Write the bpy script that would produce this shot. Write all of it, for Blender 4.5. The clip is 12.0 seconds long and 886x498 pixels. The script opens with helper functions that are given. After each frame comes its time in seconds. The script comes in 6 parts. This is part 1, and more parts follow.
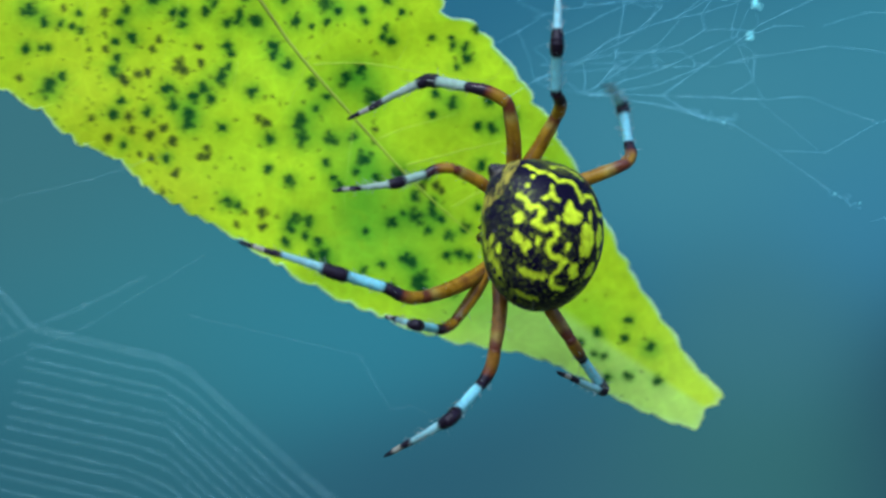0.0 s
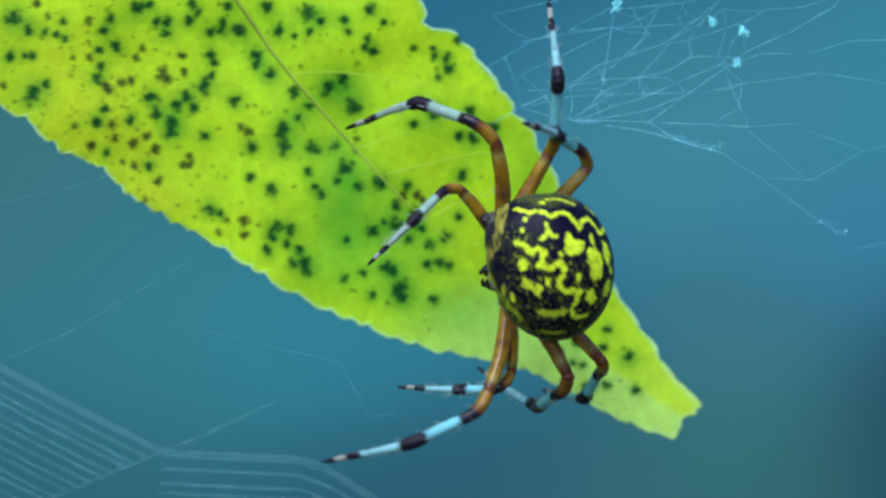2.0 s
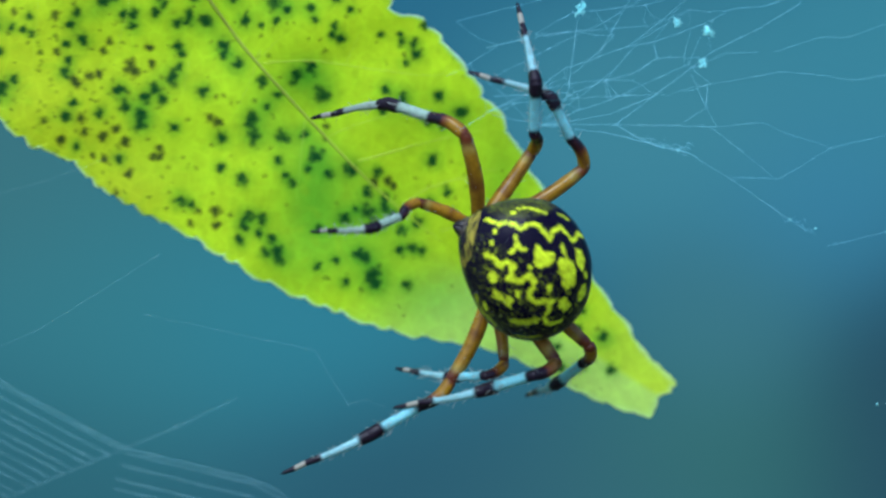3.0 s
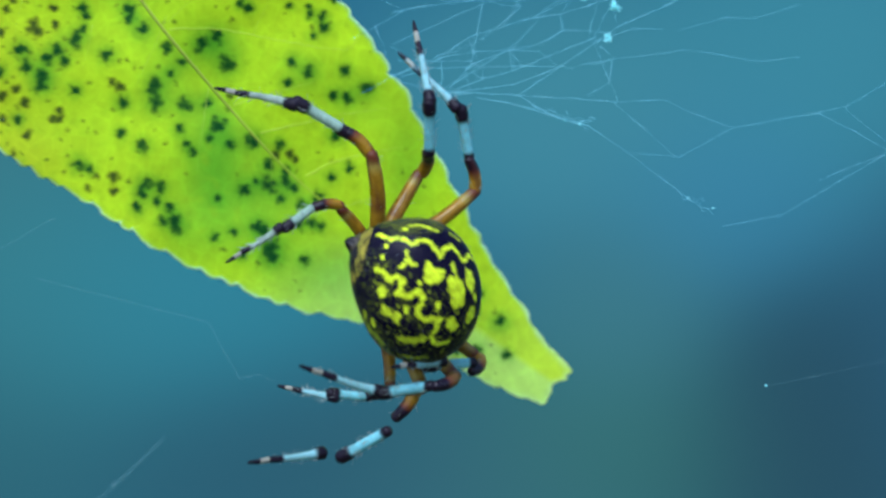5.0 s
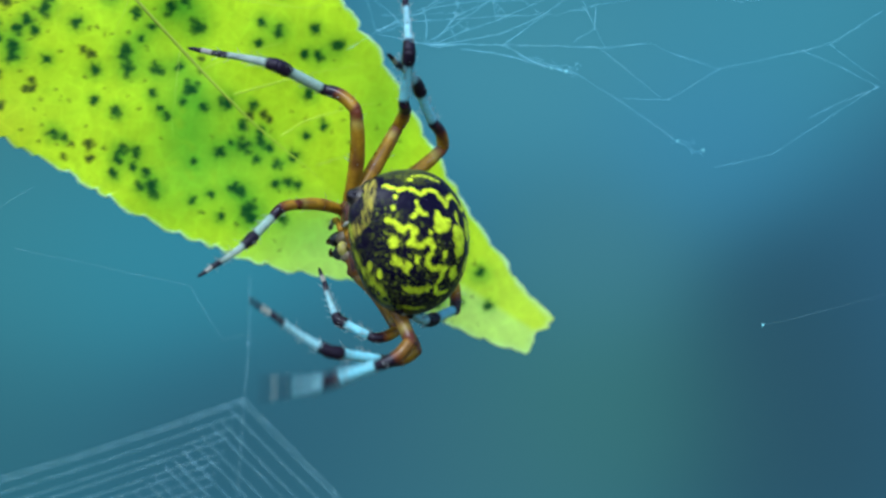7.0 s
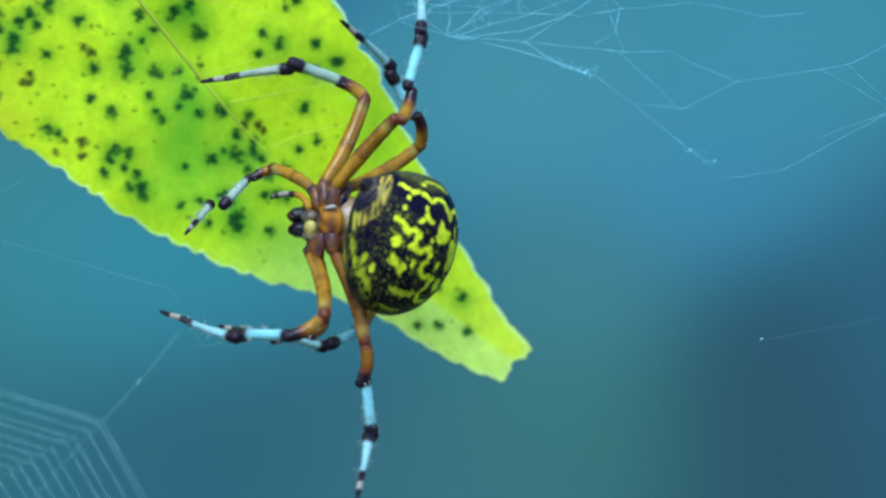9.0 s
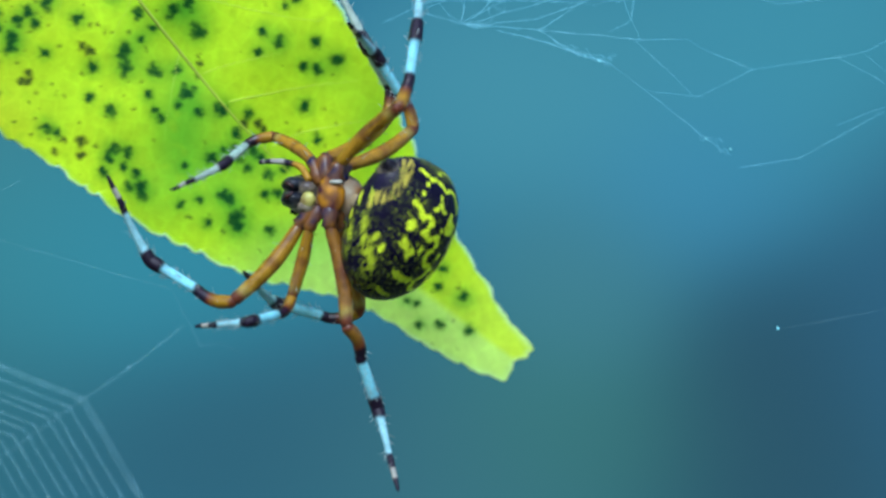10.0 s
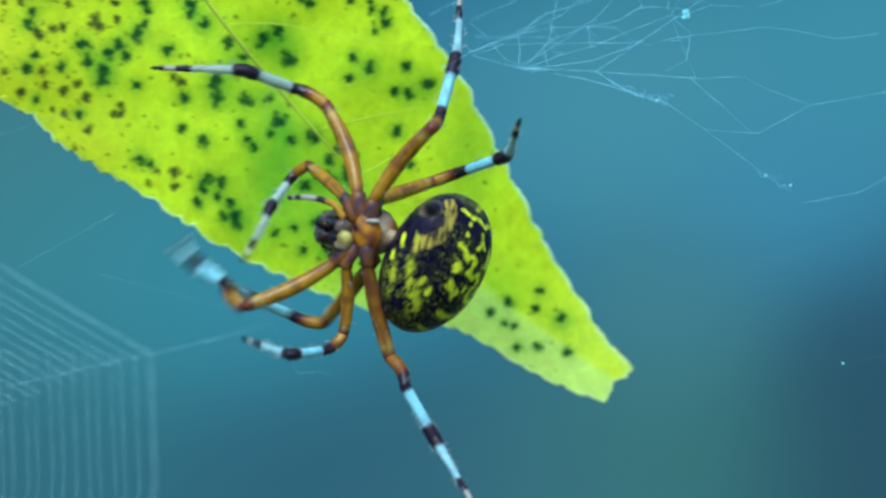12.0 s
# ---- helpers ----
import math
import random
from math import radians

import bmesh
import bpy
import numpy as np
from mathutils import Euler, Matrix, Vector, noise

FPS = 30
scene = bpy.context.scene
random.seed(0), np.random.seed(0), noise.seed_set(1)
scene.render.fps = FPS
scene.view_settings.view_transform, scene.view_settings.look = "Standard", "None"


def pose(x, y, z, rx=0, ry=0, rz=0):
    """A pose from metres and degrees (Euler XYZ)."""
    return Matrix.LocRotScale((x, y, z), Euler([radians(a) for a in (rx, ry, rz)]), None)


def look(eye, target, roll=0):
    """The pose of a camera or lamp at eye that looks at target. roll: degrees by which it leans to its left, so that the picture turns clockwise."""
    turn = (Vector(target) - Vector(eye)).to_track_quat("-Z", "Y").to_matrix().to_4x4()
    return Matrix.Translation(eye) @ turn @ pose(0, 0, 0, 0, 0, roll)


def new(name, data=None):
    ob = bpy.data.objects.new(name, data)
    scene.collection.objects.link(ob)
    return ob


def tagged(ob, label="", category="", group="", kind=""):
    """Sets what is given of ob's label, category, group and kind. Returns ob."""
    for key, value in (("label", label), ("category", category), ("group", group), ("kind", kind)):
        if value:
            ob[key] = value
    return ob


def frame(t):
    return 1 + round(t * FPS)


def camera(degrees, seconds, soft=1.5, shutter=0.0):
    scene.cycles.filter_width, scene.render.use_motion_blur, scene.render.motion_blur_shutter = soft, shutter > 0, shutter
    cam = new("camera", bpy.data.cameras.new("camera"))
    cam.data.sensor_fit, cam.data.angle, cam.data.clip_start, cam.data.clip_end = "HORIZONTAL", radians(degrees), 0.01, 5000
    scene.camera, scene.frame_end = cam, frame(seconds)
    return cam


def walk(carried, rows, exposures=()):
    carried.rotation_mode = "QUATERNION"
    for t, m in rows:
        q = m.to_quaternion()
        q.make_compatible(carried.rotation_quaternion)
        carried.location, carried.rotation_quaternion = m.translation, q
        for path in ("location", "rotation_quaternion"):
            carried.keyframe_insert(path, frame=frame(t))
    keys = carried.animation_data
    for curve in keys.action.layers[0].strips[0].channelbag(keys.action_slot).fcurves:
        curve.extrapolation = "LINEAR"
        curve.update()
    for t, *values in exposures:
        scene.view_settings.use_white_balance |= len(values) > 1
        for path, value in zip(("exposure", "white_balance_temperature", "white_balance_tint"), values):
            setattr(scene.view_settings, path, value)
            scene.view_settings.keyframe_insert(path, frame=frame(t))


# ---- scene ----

MM = 0.001
HEIGHT = 1.2          # height of the lens over the ground


# ---------------------------------------------------------------- camera
def heading(slide, turn, tilt, lean):
    """Hand-held pose: slide along the view in mm; turn, tilt and lean in degrees."""
    return (pose(0, slide * MM, HEIGHT, 0, 0, turn) @ pose(0, 0, 0, tilt) @ pose(0, 0, 0, 0, lean)
            @ pose(0, 0, 0, 90))


cam = camera(18, 12.0, soft=2.6, shutter=1.0)
cam.data.dof.use_dof = True
cam.data.dof.focus_distance = 0.2290
cam.data.dof.aperture_fstop = 20.0
walk(cam, [
    (0, heading(0, 0, 0, 0)),
    (0.5, heading(0.96, 0.42, 0.042, 2.248)),
    (1, heading(0.54, -0.007, 0.525, 0.588)),
    (1.5, heading(-2.19, -0.31, 0.19, -0.504)),
    (2, heading(-1.66, -0.398, 0.185, -0.325)),
    (2.5, heading(-1.09, -0.367, -0.064, 0.224)),
    (3, heading(-2, -0.962, -0.127, 1.116)),
    (3.5, heading(-2.74, -1.977, 0.313, -1.503)),
    (3.7, heading(-1.71, -2.437, 0.495, -1.237)),
    (5.3, heading(0.72, -3.211, -0.671, -1.309)),
    (5.5, heading(0.99, -2.865, -0.317, -0.104)),
    (6, heading(0.06, -3.286, -0.742, 0.528)),
    (6.5, heading(1.12, -3.31, -1.443, 0.049)),
    (7, heading(-0.21, -3.48, -1.513, 0.912)),
    (7.5, heading(-1.03, -3.021, -2.021, 1.837)),
    (7.7, heading(0.21, -3.593, -1.101, -1.256)),
    (9.3, heading(-1.13, -3.775, -1.012, -3.267)),
    (9.5, heading(0.4, -3.628, -0.632, -3.026)),
    (10, heading(0.33, -3.773, -1.052, -3.139)),
    (10.5, heading(-1.52, -3.537, -0.947, -1.391)),
    (11, heading(-2.39, -3.477, -0.451, -2.227)),
    (11.5, heading(0.46, -2.509, -0.547, -2.912)),
    (12, heading(1.16, -1.803, -0.667, -1.643)),
], exposures=[(0.0, 0.25, 5300, 4), (3.5, 0.25, 5300, 4), (5.5, 0.33, 5300, 4), (6.0, 0.30, 5300, 4), (6.5, 0.37, 5300, 4), (7.5, 0.46, 5300, 4), (9.5, 0.52, 5300, 4), (12.0, 0.47, 5300, 4)])

# ---------------------------------------------------------------- world and light
world = bpy.data.worlds.new("sky")
scene.world = world
world.use_nodes = True
wn = world.node_tree
sky = wn.nodes.new("ShaderNodeTexSky")
sky.sky_type = "NISHITA"
sky.sun_disc = False
sky.sun_elevation = radians(48)
sky.sun_rotation = radians(200)
sky.air_density = 1.6
sky.ozone_density = 2.2
wn.links.new(sky.outputs[0], wn.nodes["Background"].inputs[0])
wn.nodes["Background"].inputs[1].default_value = 0.15

sun_data = bpy.data.lights.new("sun", "SUN")
sun_data.energy = 2.65
sun_data.angle = radians(25)
sun_data.color = (1.0, 0.97, 0.9)
sun = new("sun", sun_data)
sun.matrix_world = look((-0.8, -2.6, HEIGHT + 3.3), (0, 0.23, HEIGHT))


# ---------------------------------------------------------------- materials
def material(name, rough=0.5, spec=0.5):
    m = bpy.data.materials.new(name)
    m.use_nodes = True
    b = m.node_tree.nodes["Principled BSDF"]
    b.inputs["Roughness"].default_value = rough
    b.inputs["Specular IOR Level"].default_value = spec
    return m, m.node_tree, b


def node(tree, kind, **values):
    n = tree.nodes.new(kind)
    for key, value in values.items():
        n.inputs[key.replace("_", " ")].default_value = value
    return n


def tinted(name, rough, spec, grain, depth, vary=0.25, through_light=0.0, net=0.0):
    """A surface whose colour is painted on the mesh (tint), with grain, fine relief and gloss variation."""
    m, tree, b = material(name, rough, spec)
    link = tree.links.new
    paint = tree.nodes.new("ShaderNodeAttribute")
    paint.attribute_name = "tint"
    where = tree.nodes.new("ShaderNodeTexCoord")
    fine = node(tree, "ShaderNodeTexNoise", Scale=grain, Detail=5.0, Roughness=0.6)
    broad = node(tree, "ShaderNodeTexNoise", Scale=grain * 0.16, Detail=3.0)
    link(where.outputs["Object"], fine.inputs["Vector"])
    link(where.outputs["Object"], broad.inputs["Vector"])
    both = node(tree, "ShaderNodeMath")
    both.operation = "ADD"
    link(fine.outputs["Fac"], both.inputs[0])
    link(broad.outputs["Fac"], both.inputs[1])
    span = node(tree, "ShaderNodeMapRange", From_Min=0.6, From_Max=1.4, To_Min=1.0 - vary, To_Max=1.0 + vary)
    link(both.outputs[0], span.inputs["Value"])
    size = span.outputs[0]
    if net:  # a fine net of pale veinlets
        cells = node(tree, "ShaderNodeTexVoronoi", Scale=net)
        cells.feature = "DISTANCE_TO_EDGE"
        link(where.outputs["Object"], cells.inputs["Vector"])
        line = node(tree, "ShaderNodeMapRange", From_Min=0.0, From_Max=0.10, To_Min=1.045, To_Max=0.985)
        link(cells.outputs["Distance"], line.inputs["Value"])
        join = node(tree, "ShaderNodeMath")
        join.operation = "MULTIPLY"
        link(size, join.inputs[0])
        link(line.outputs[0], join.inputs[1])
        size = join.outputs[0]
    mul = tree.nodes.new("ShaderNodeVectorMath")
    mul.operation = "SCALE"
    link(paint.outputs["Color"], mul.inputs[0])
    link(size, mul.inputs["Scale"])
    link(mul.outputs[0], b.inputs["Base Color"])
    gloss = node(tree, "ShaderNodeMapRange", From_Min=0.3, From_Max=0.7, To_Min=rough - 0.1, To_Max=rough + 0.12)
    link(broad.outputs["Fac"], gloss.inputs["Value"])
    link(gloss.outputs[0], b.inputs["Roughness"])
    relief = node(tree, "ShaderNodeBump", Strength=0.5, Distance=depth)
    link(fine.outputs["Fac"], relief.inputs["Height"])
    link(relief.outputs[0], b.inputs["Normal"])
    if through_light:
        out = tree.nodes["Material Output"]
        back = tree.nodes.new("ShaderNodeBsdfTranslucent")
        mix = node(tree, "ShaderNodeMixShader", Fac=through_light)
        link(mul.outputs[0], back.inputs["Color"])
        link(b.outputs[0], mix.inputs[1])
        link(back.outputs[0], mix.inputs[2])
        link(mix.outputs[0], out.inputs["Surface"])
    return m


def silk(name, cover, tone=(0.72, 0.86, 0.92), rough=0.3):
    m, tree, b = material(name, rough, 0.6)
    b.inputs["Base Color"].default_value = (*tone, 1)
    out = tree.nodes["Material Output"]
    clear = tree.nodes.new("ShaderNodeBsdfTransparent")
    where = tree.nodes.new("ShaderNodeTexCoord")
    patch = node(tree, "ShaderNodeTexNoise", Scale=700.0, Detail=3.0)
    span = node(tree, "ShaderNodeMapRange", From_Min=0.3, From_Max=0.7, To_Min=cover * 0.45, To_Max=min(1.0, cover * 1.5))
    mix = tree.nodes.new("ShaderNodeMixShader")
    tree.links.new(where.outputs["Object"], patch.inputs["Vector"])
    tree.links.new(patch.outputs["Fac"], span.inputs["Value"])
    tree.links.new(span.outputs[0], mix.inputs[0])
    tree.links.new(clear.outputs[0], mix.inputs[1])
    tree.links.new(b.outputs[0], mix.inputs[2])
    tree.links.new(mix.outputs[0], out.inputs["Surface"])
    return m


CHITIN = tinted("amber_chitin", 0.33, 0.36, 1700.0, 0.00004, 0.45, 0.25)
HAIRY = tinted("banded_leg_cuticle", 0.5, 0.3, 2600.0, 0.00005, 0.38, 0.22)
ABDOMEN = tinted("abdomen_cuticle", 0.32, 0.08, 2600.0, 0.00005, 0.22)
BLADE = tinted("leaf_blade", 0.5, 0.2, 900.0, 0.00008, 0.16, 0.4, 620.0)
VEIN = tinted("leaf_vein", 0.5, 0.35, 1200.0, 0.00004, 0.12, 0.3)
SILK = silk("silk_thread", 0.85, (0.38, 0.82, 1.0))
FAINT = silk("faint_silk_thread", 0.11, (0.55, 0.86, 0.95))
TUFT = silk("silk_tuft", 0.95, (0.42, 0.95, 1.0))


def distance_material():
    """The far, unfocused wood: a plain backdrop, its daylight put in as emitted colour."""
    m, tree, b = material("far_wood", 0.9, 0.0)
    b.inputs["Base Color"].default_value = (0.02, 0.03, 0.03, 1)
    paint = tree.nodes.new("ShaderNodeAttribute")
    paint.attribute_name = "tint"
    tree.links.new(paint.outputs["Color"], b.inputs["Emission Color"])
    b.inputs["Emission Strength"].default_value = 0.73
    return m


def ground_material():
    m, tree, b = material("leaf_litter", 0.9, 0.2)
    where = tree.nodes.new("ShaderNodeTexCoord")
    fine = node(tree, "ShaderNodeTexNoise", Scale=30.0, Detail=6.0)
    ramp = tree.nodes.new("ShaderNodeValToRGB")
    ramp.color_ramp.elements[0].color = (0.02, 0.035, 0.015, 1)
    ramp.color_ramp.elements[1].color = (0.09, 0.11, 0.05, 1)
    tree.links.new(where.outputs["Object"], fine.inputs["Vector"])
    tree.links.new(fine.outputs["Fac"], ramp.inputs["Fac"])
    tree.links.new(ramp.outputs["Color"], b.inputs["Base Color"])
    return m


# ---------------------------------------------------------------- mesh helpers
def part(name, mesh, mat, parent=None, label="", kind=""):
    """Link a bmesh (or finished mesh) as one object under a thing or a part."""
    if isinstance(mesh, bmesh.types.BMesh):
        data = bpy.data.meshes.new(name)
        mesh.to_mesh(data)
        mesh.free()
    else:
        data = mesh
    for poly in data.polygons:
        poly.use_smooth = True
    data.materials.append(mat)
    ob = new(name, data)
    if parent is not None:
        ob.parent = parent
    return tagged(ob, label=label, kind=kind)


def paint_verts(bm, colour):
    layer = bm.verts.layers.float_color.get("tint") or bm.verts.layers.float_color.new("tint")
    for v in bm.verts:
        v[layer] = (*(colour(v.co) if callable(colour) else colour), 1.0)


def tube(bm, path, radii, sides=12):
    """A round tube of varying radius along a path, with closed ends."""
    path = [Vector(p) for p in path]
    side = None
    rings = []
    for i, p in enumerate(path):
        way = (path[min(i + 1, len(path) - 1)] - path[max(i - 1, 0)]).normalized()
        if side is None:
            side = way.orthogonal().normalized()
        side = (side - way * side.dot(way)).normalized()
        other = way.cross(side)
        r = radii[i] if hasattr(radii, "__len__") else radii
        rings.append([bm.verts.new(p + (side * math.cos(a) + other * math.sin(a)) * r)
                      for a in (2 * math.pi * k / sides for k in range(sides))])
    for lo, hi in zip(rings, rings[1:]):
        for k in range(sides):
            bm.faces.new((lo[k], lo[(k + 1) % sides], hi[(k + 1) % sides], hi[k]))
    for ring, end, sign in ((rings[0][::-1], 0, -1), (rings[-1], -1, 1)):
        r = radii[end] if hasattr(radii, "__len__") else radii
        way = (path[end] - path[end + (1 if end == 0 else -1)]).normalized()
        inner = [bm.verts.new(path[end] + (v.co - path[end]) * 0.62 + way * r * 0.5) for v in ring]
        for k in range(sides):
            bm.faces.new((ring[k], ring[(k + 1) % sides], inner[(k + 1) % sides], inner[k]))
        bm.faces.new(inner)
    return bm


def oval(bm, centre, radii, around=24, up=16, dent=None):
    made = bmesh.ops.create_uvsphere(bm, u_segments=around, v_segments=up, radius=1.0)["verts"]
    for v in made:
        k = 1.0 + (dent(v.co) if dent else 0.0)
        v.co = Vector(centre) + Vector((v.co.x * radii[0], v.co.y * radii[1], v.co.z * radii[2])) * k
    return made


def smooth_path(points, per):
    """A smooth curve through control points, per samples a span."""
    pts = [Vector(p) for p in points]
    pts = [pts[0] * 2 - pts[1]] + pts + [pts[-1] * 2 - pts[-2]]
    made = []
    for i in range(1, len(pts) - 2):
        a, b, c, d = pts[i - 1:i + 3]
        for k in range(per):
            s = k / per
            made.append(0.5 * (2 * b + (c - a) * s + (2 * a - 5 * b + 4 * c - d) * s * s + (3 * b - a - 3 * c + d) * s ** 3))
    return made + [pts[-2]]


def blend(a, b, s):
    return tuple(x + (y - x) * s for x, y in zip(a, b))


# ---------------------------------------------------------------- distance and ground
def build_distance():
    """A wide curved sheet of far wood, nine metres off, its light and dark painted on as glow: soft blue-green with a
    darker hollow.
    """
    far = 9.0
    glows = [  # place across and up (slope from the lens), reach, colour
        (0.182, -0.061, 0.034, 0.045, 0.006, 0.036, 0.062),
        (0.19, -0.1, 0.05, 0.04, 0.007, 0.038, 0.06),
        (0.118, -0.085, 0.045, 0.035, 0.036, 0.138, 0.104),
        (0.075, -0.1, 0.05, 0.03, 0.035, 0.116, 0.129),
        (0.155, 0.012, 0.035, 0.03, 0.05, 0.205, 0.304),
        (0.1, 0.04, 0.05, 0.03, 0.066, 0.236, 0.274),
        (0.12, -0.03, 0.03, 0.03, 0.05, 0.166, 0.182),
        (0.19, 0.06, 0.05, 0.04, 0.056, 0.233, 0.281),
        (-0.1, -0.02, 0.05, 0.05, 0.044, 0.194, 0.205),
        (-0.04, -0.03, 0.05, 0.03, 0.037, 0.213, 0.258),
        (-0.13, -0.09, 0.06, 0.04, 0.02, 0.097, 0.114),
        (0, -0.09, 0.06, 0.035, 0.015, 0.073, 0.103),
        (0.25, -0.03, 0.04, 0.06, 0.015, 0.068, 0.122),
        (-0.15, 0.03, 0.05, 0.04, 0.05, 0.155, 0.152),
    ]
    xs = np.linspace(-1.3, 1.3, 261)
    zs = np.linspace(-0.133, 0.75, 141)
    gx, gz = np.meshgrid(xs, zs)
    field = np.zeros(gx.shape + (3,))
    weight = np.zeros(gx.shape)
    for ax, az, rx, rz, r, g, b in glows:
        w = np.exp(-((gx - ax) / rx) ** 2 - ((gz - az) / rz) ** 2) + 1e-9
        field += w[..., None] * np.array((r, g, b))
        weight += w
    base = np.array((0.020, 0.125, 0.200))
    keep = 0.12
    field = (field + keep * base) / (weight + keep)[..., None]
    verts = [(x * far, far * math.sqrt(max(0.05, 1 - 0.35 * x * x)), HEIGHT + z * far) for x, z in zip(gx.ravel(), gz.ravel())]
    n = len(xs)
    faces = [(j * n + i, j * n + i + 1, (j + 1) * n + i + 1, (j + 1) * n + i) for j in range(len(zs) - 1) for i in range(n - 1)]
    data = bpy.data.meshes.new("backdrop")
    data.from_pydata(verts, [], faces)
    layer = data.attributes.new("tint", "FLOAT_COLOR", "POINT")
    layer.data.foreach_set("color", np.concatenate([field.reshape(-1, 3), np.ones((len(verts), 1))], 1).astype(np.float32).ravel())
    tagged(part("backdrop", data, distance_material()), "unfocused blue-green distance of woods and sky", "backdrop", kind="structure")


def build_ground():
    bm = bmesh.new()
    bmesh.ops.create_grid(bm, x_segments=60, y_segments=60, size=400.0)
    for v in bm.verts:
        v.co.z = -0.001 + 0.02 * noise.noise(v.co * 0.05)
    tagged(part("ground", bm, ground_material()), "dark green and brown leaf litter ground", "ground", kind="structure")


# ---------------------------------------------------------------- the leaf
LEAF_Y = 0.240


def build_leaf():
    leaf = new("leaf")
    leaf.location = (0, LEAF_Y, HEIGHT)
    tagged(leaf, "yellow-green toothed leaf with dark green mildew spots", "leaf")
    lower = smooth_path([(x * MM, 0, z * MM) for x, z in (
        (-54.01, 28.9), (-50.13, 20.65), (-45.29, 17.5), (-38.01, 13.62), (-34.38, 11.54), (-31.22, 8.92), (-28.07, 7.71), (-25.65, 5.38), (-22.5, 3.44), (-17.65, 0.78), (-12.32, -2.62), (-8.92, -4.32), (-6.01, -5.53), (-1.16, -7.42), (2.72, -8.29), (7.08, -9.12), (10.47, -10.38), (15.32, -13.04), (18.23, -14.4), (21.72, -15.56))], 60)
    rib = smooth_path([(x * MM, 0, z * MM) for x, z in (
        (-26.38, 37.38), (-23.47, 32.53), (-19.59, 26.72), (-15.71, 21.38), (-12.8, 17.26), (-8.44, 12.17), (-3.1, 6.35), (0.78, 2.72), (7.08, -2.38), (15.32, -8.44), (23.18, -13.82))], 60)
    upper = smooth_path([(x * MM, 0, z * MM) for x, z in (
        (-6.98, 41.75), (-4.07, 33.99), (-1.16, 25.26), (-0.05, 21.38), (0.63, 20.02), (2.81, 19.2), (4.07, 17.99), (5.38, 16.29), (7.08, 14.11), (9.26, 10.96), (10.96, 7.81), (13.38, 3.44), (15.81, -1.16), (17.75, -4.32), (19.68, -6.98), (21.38, -9.65), (24.19, -12.56))], 60)
    nu, nv = 760, 110

    def resample(path):
        p = np.array([tuple(q) for q in path])
        s = np.concatenate([[0], np.cumsum(np.linalg.norm(np.diff(p, axis=0), axis=1))])
        return np.stack([np.interp(np.linspace(0, s[-1], nu), s, p[:, k]) for k in range(3)], 1), s[-1]

    low, low_len = resample(lower)
    mid, mid_len = resample(rib)
    top, top_len = resample(upper)

    def toothed(edge, length, sign, pitch, high):
        """Forward-pointing teeth of uneven size along an edge."""
        way = np.gradient(edge, axis=0)
        way /= np.linalg.norm(way, axis=1)[:, None]
        out = np.stack([way[:, 2], 0 * way[:, 0], -way[:, 0]], 1) * sign
        s = np.linspace(0, length, nu)
        rnd = random.Random(5 if sign > 0 else 9)
        offset, at = np.zeros(nu), 0.0
        while at < length:
            size = pitch * rnd.uniform(0.5, 1.5)
            u = (s - at) / size
            inside = (u >= 0) & (u < 1)
            ui = u[inside]
            rise = (0.75 + 0.45 * ui) * np.sin(math.pi * ui ** rnd.uniform(1.2, 2.2)) ** 0.6
            offset[inside] = high * (size / pitch) ** 0.5 * rnd.uniform(0.5, 1.35) * (rise - 0.7)
            at += size
        offset *= np.clip((length - s) / (0.004), 0.15, 1) * (1 - 0.5 * s / length)
        jag = np.array([noise.noise(Vector((q[0] * 1800, 3.0, q[2] * 1800))) for q in edge]) * 0.00010
        return out * (offset + jag)[:, None]

    low_teeth = toothed(low, low_len, 1.0, 2.3 * MM, 0.55 * MM)
    top_teeth = toothed(top, top_len, -1.0, 2.9 * MM, 0.60 * MM)
    rows = []
    for edge, teeth, side in ((low, low_teeth, 0), (top, top_teeth, 1)):
        for k in range(nv + 1 if side == 0 else nv):
            f = (nv - k) / nv if side == 0 else (k + 1) / nv
            rows.append(mid + (edge - mid) * f + teeth * f ** 14)
    grid = np.stack(rows, 1)                         # along, across
    n = grid.shape[1]
    cross = np.concatenate([np.linspace(-1, 0, nv + 1), np.linspace(1 / nv, 1, nv)])
    along = np.linspace(0, 1, nu)
    # torn end: a notch below the midrib and a ragged line
    forward = mid[-1] - mid[-12]
    forward /= np.linalg.norm(forward)
    torn = -0.00055 * np.exp(-((cross + 0.15) / 0.30) ** 2) + 0.00028 * np.array([noise.noise(Vector((c * 4.0, 2.0, 0))) for c in cross])
    torn += 0.00012 * np.array([noise.noise(Vector((c * 13.0, 9.0, 0))) for c in cross])
    near_end = np.clip((along - 0.95) / 0.05, 0, 1) ** 2
    grid += (near_end[:, None] * torn[None, :])[:, :, None] * forward
    half = np.stack([np.linalg.norm(low - mid, axis=1), np.linalg.norm(top - mid, axis=1)], 1) * 1000
    rim_gap = (1 - np.abs(cross))[None, :] * np.where(cross[None, :] < 0, half[:, :1], half[:, 1:])
    rim_gap = np.minimum(rim_gap, ((1 - along) * mid_len * 1000)[:, None]).ravel()
    # the blade is folded a little along its rib, bulges between veins and curls at the tip
    wave = np.array([[noise.noise(Vector((p[0] * 130, 7.0, p[2] * 130))) for p in line[::4]] for line in grid[::4]])
    wave = np.kron(wave, np.ones((4, 4)))[:nu, :n]
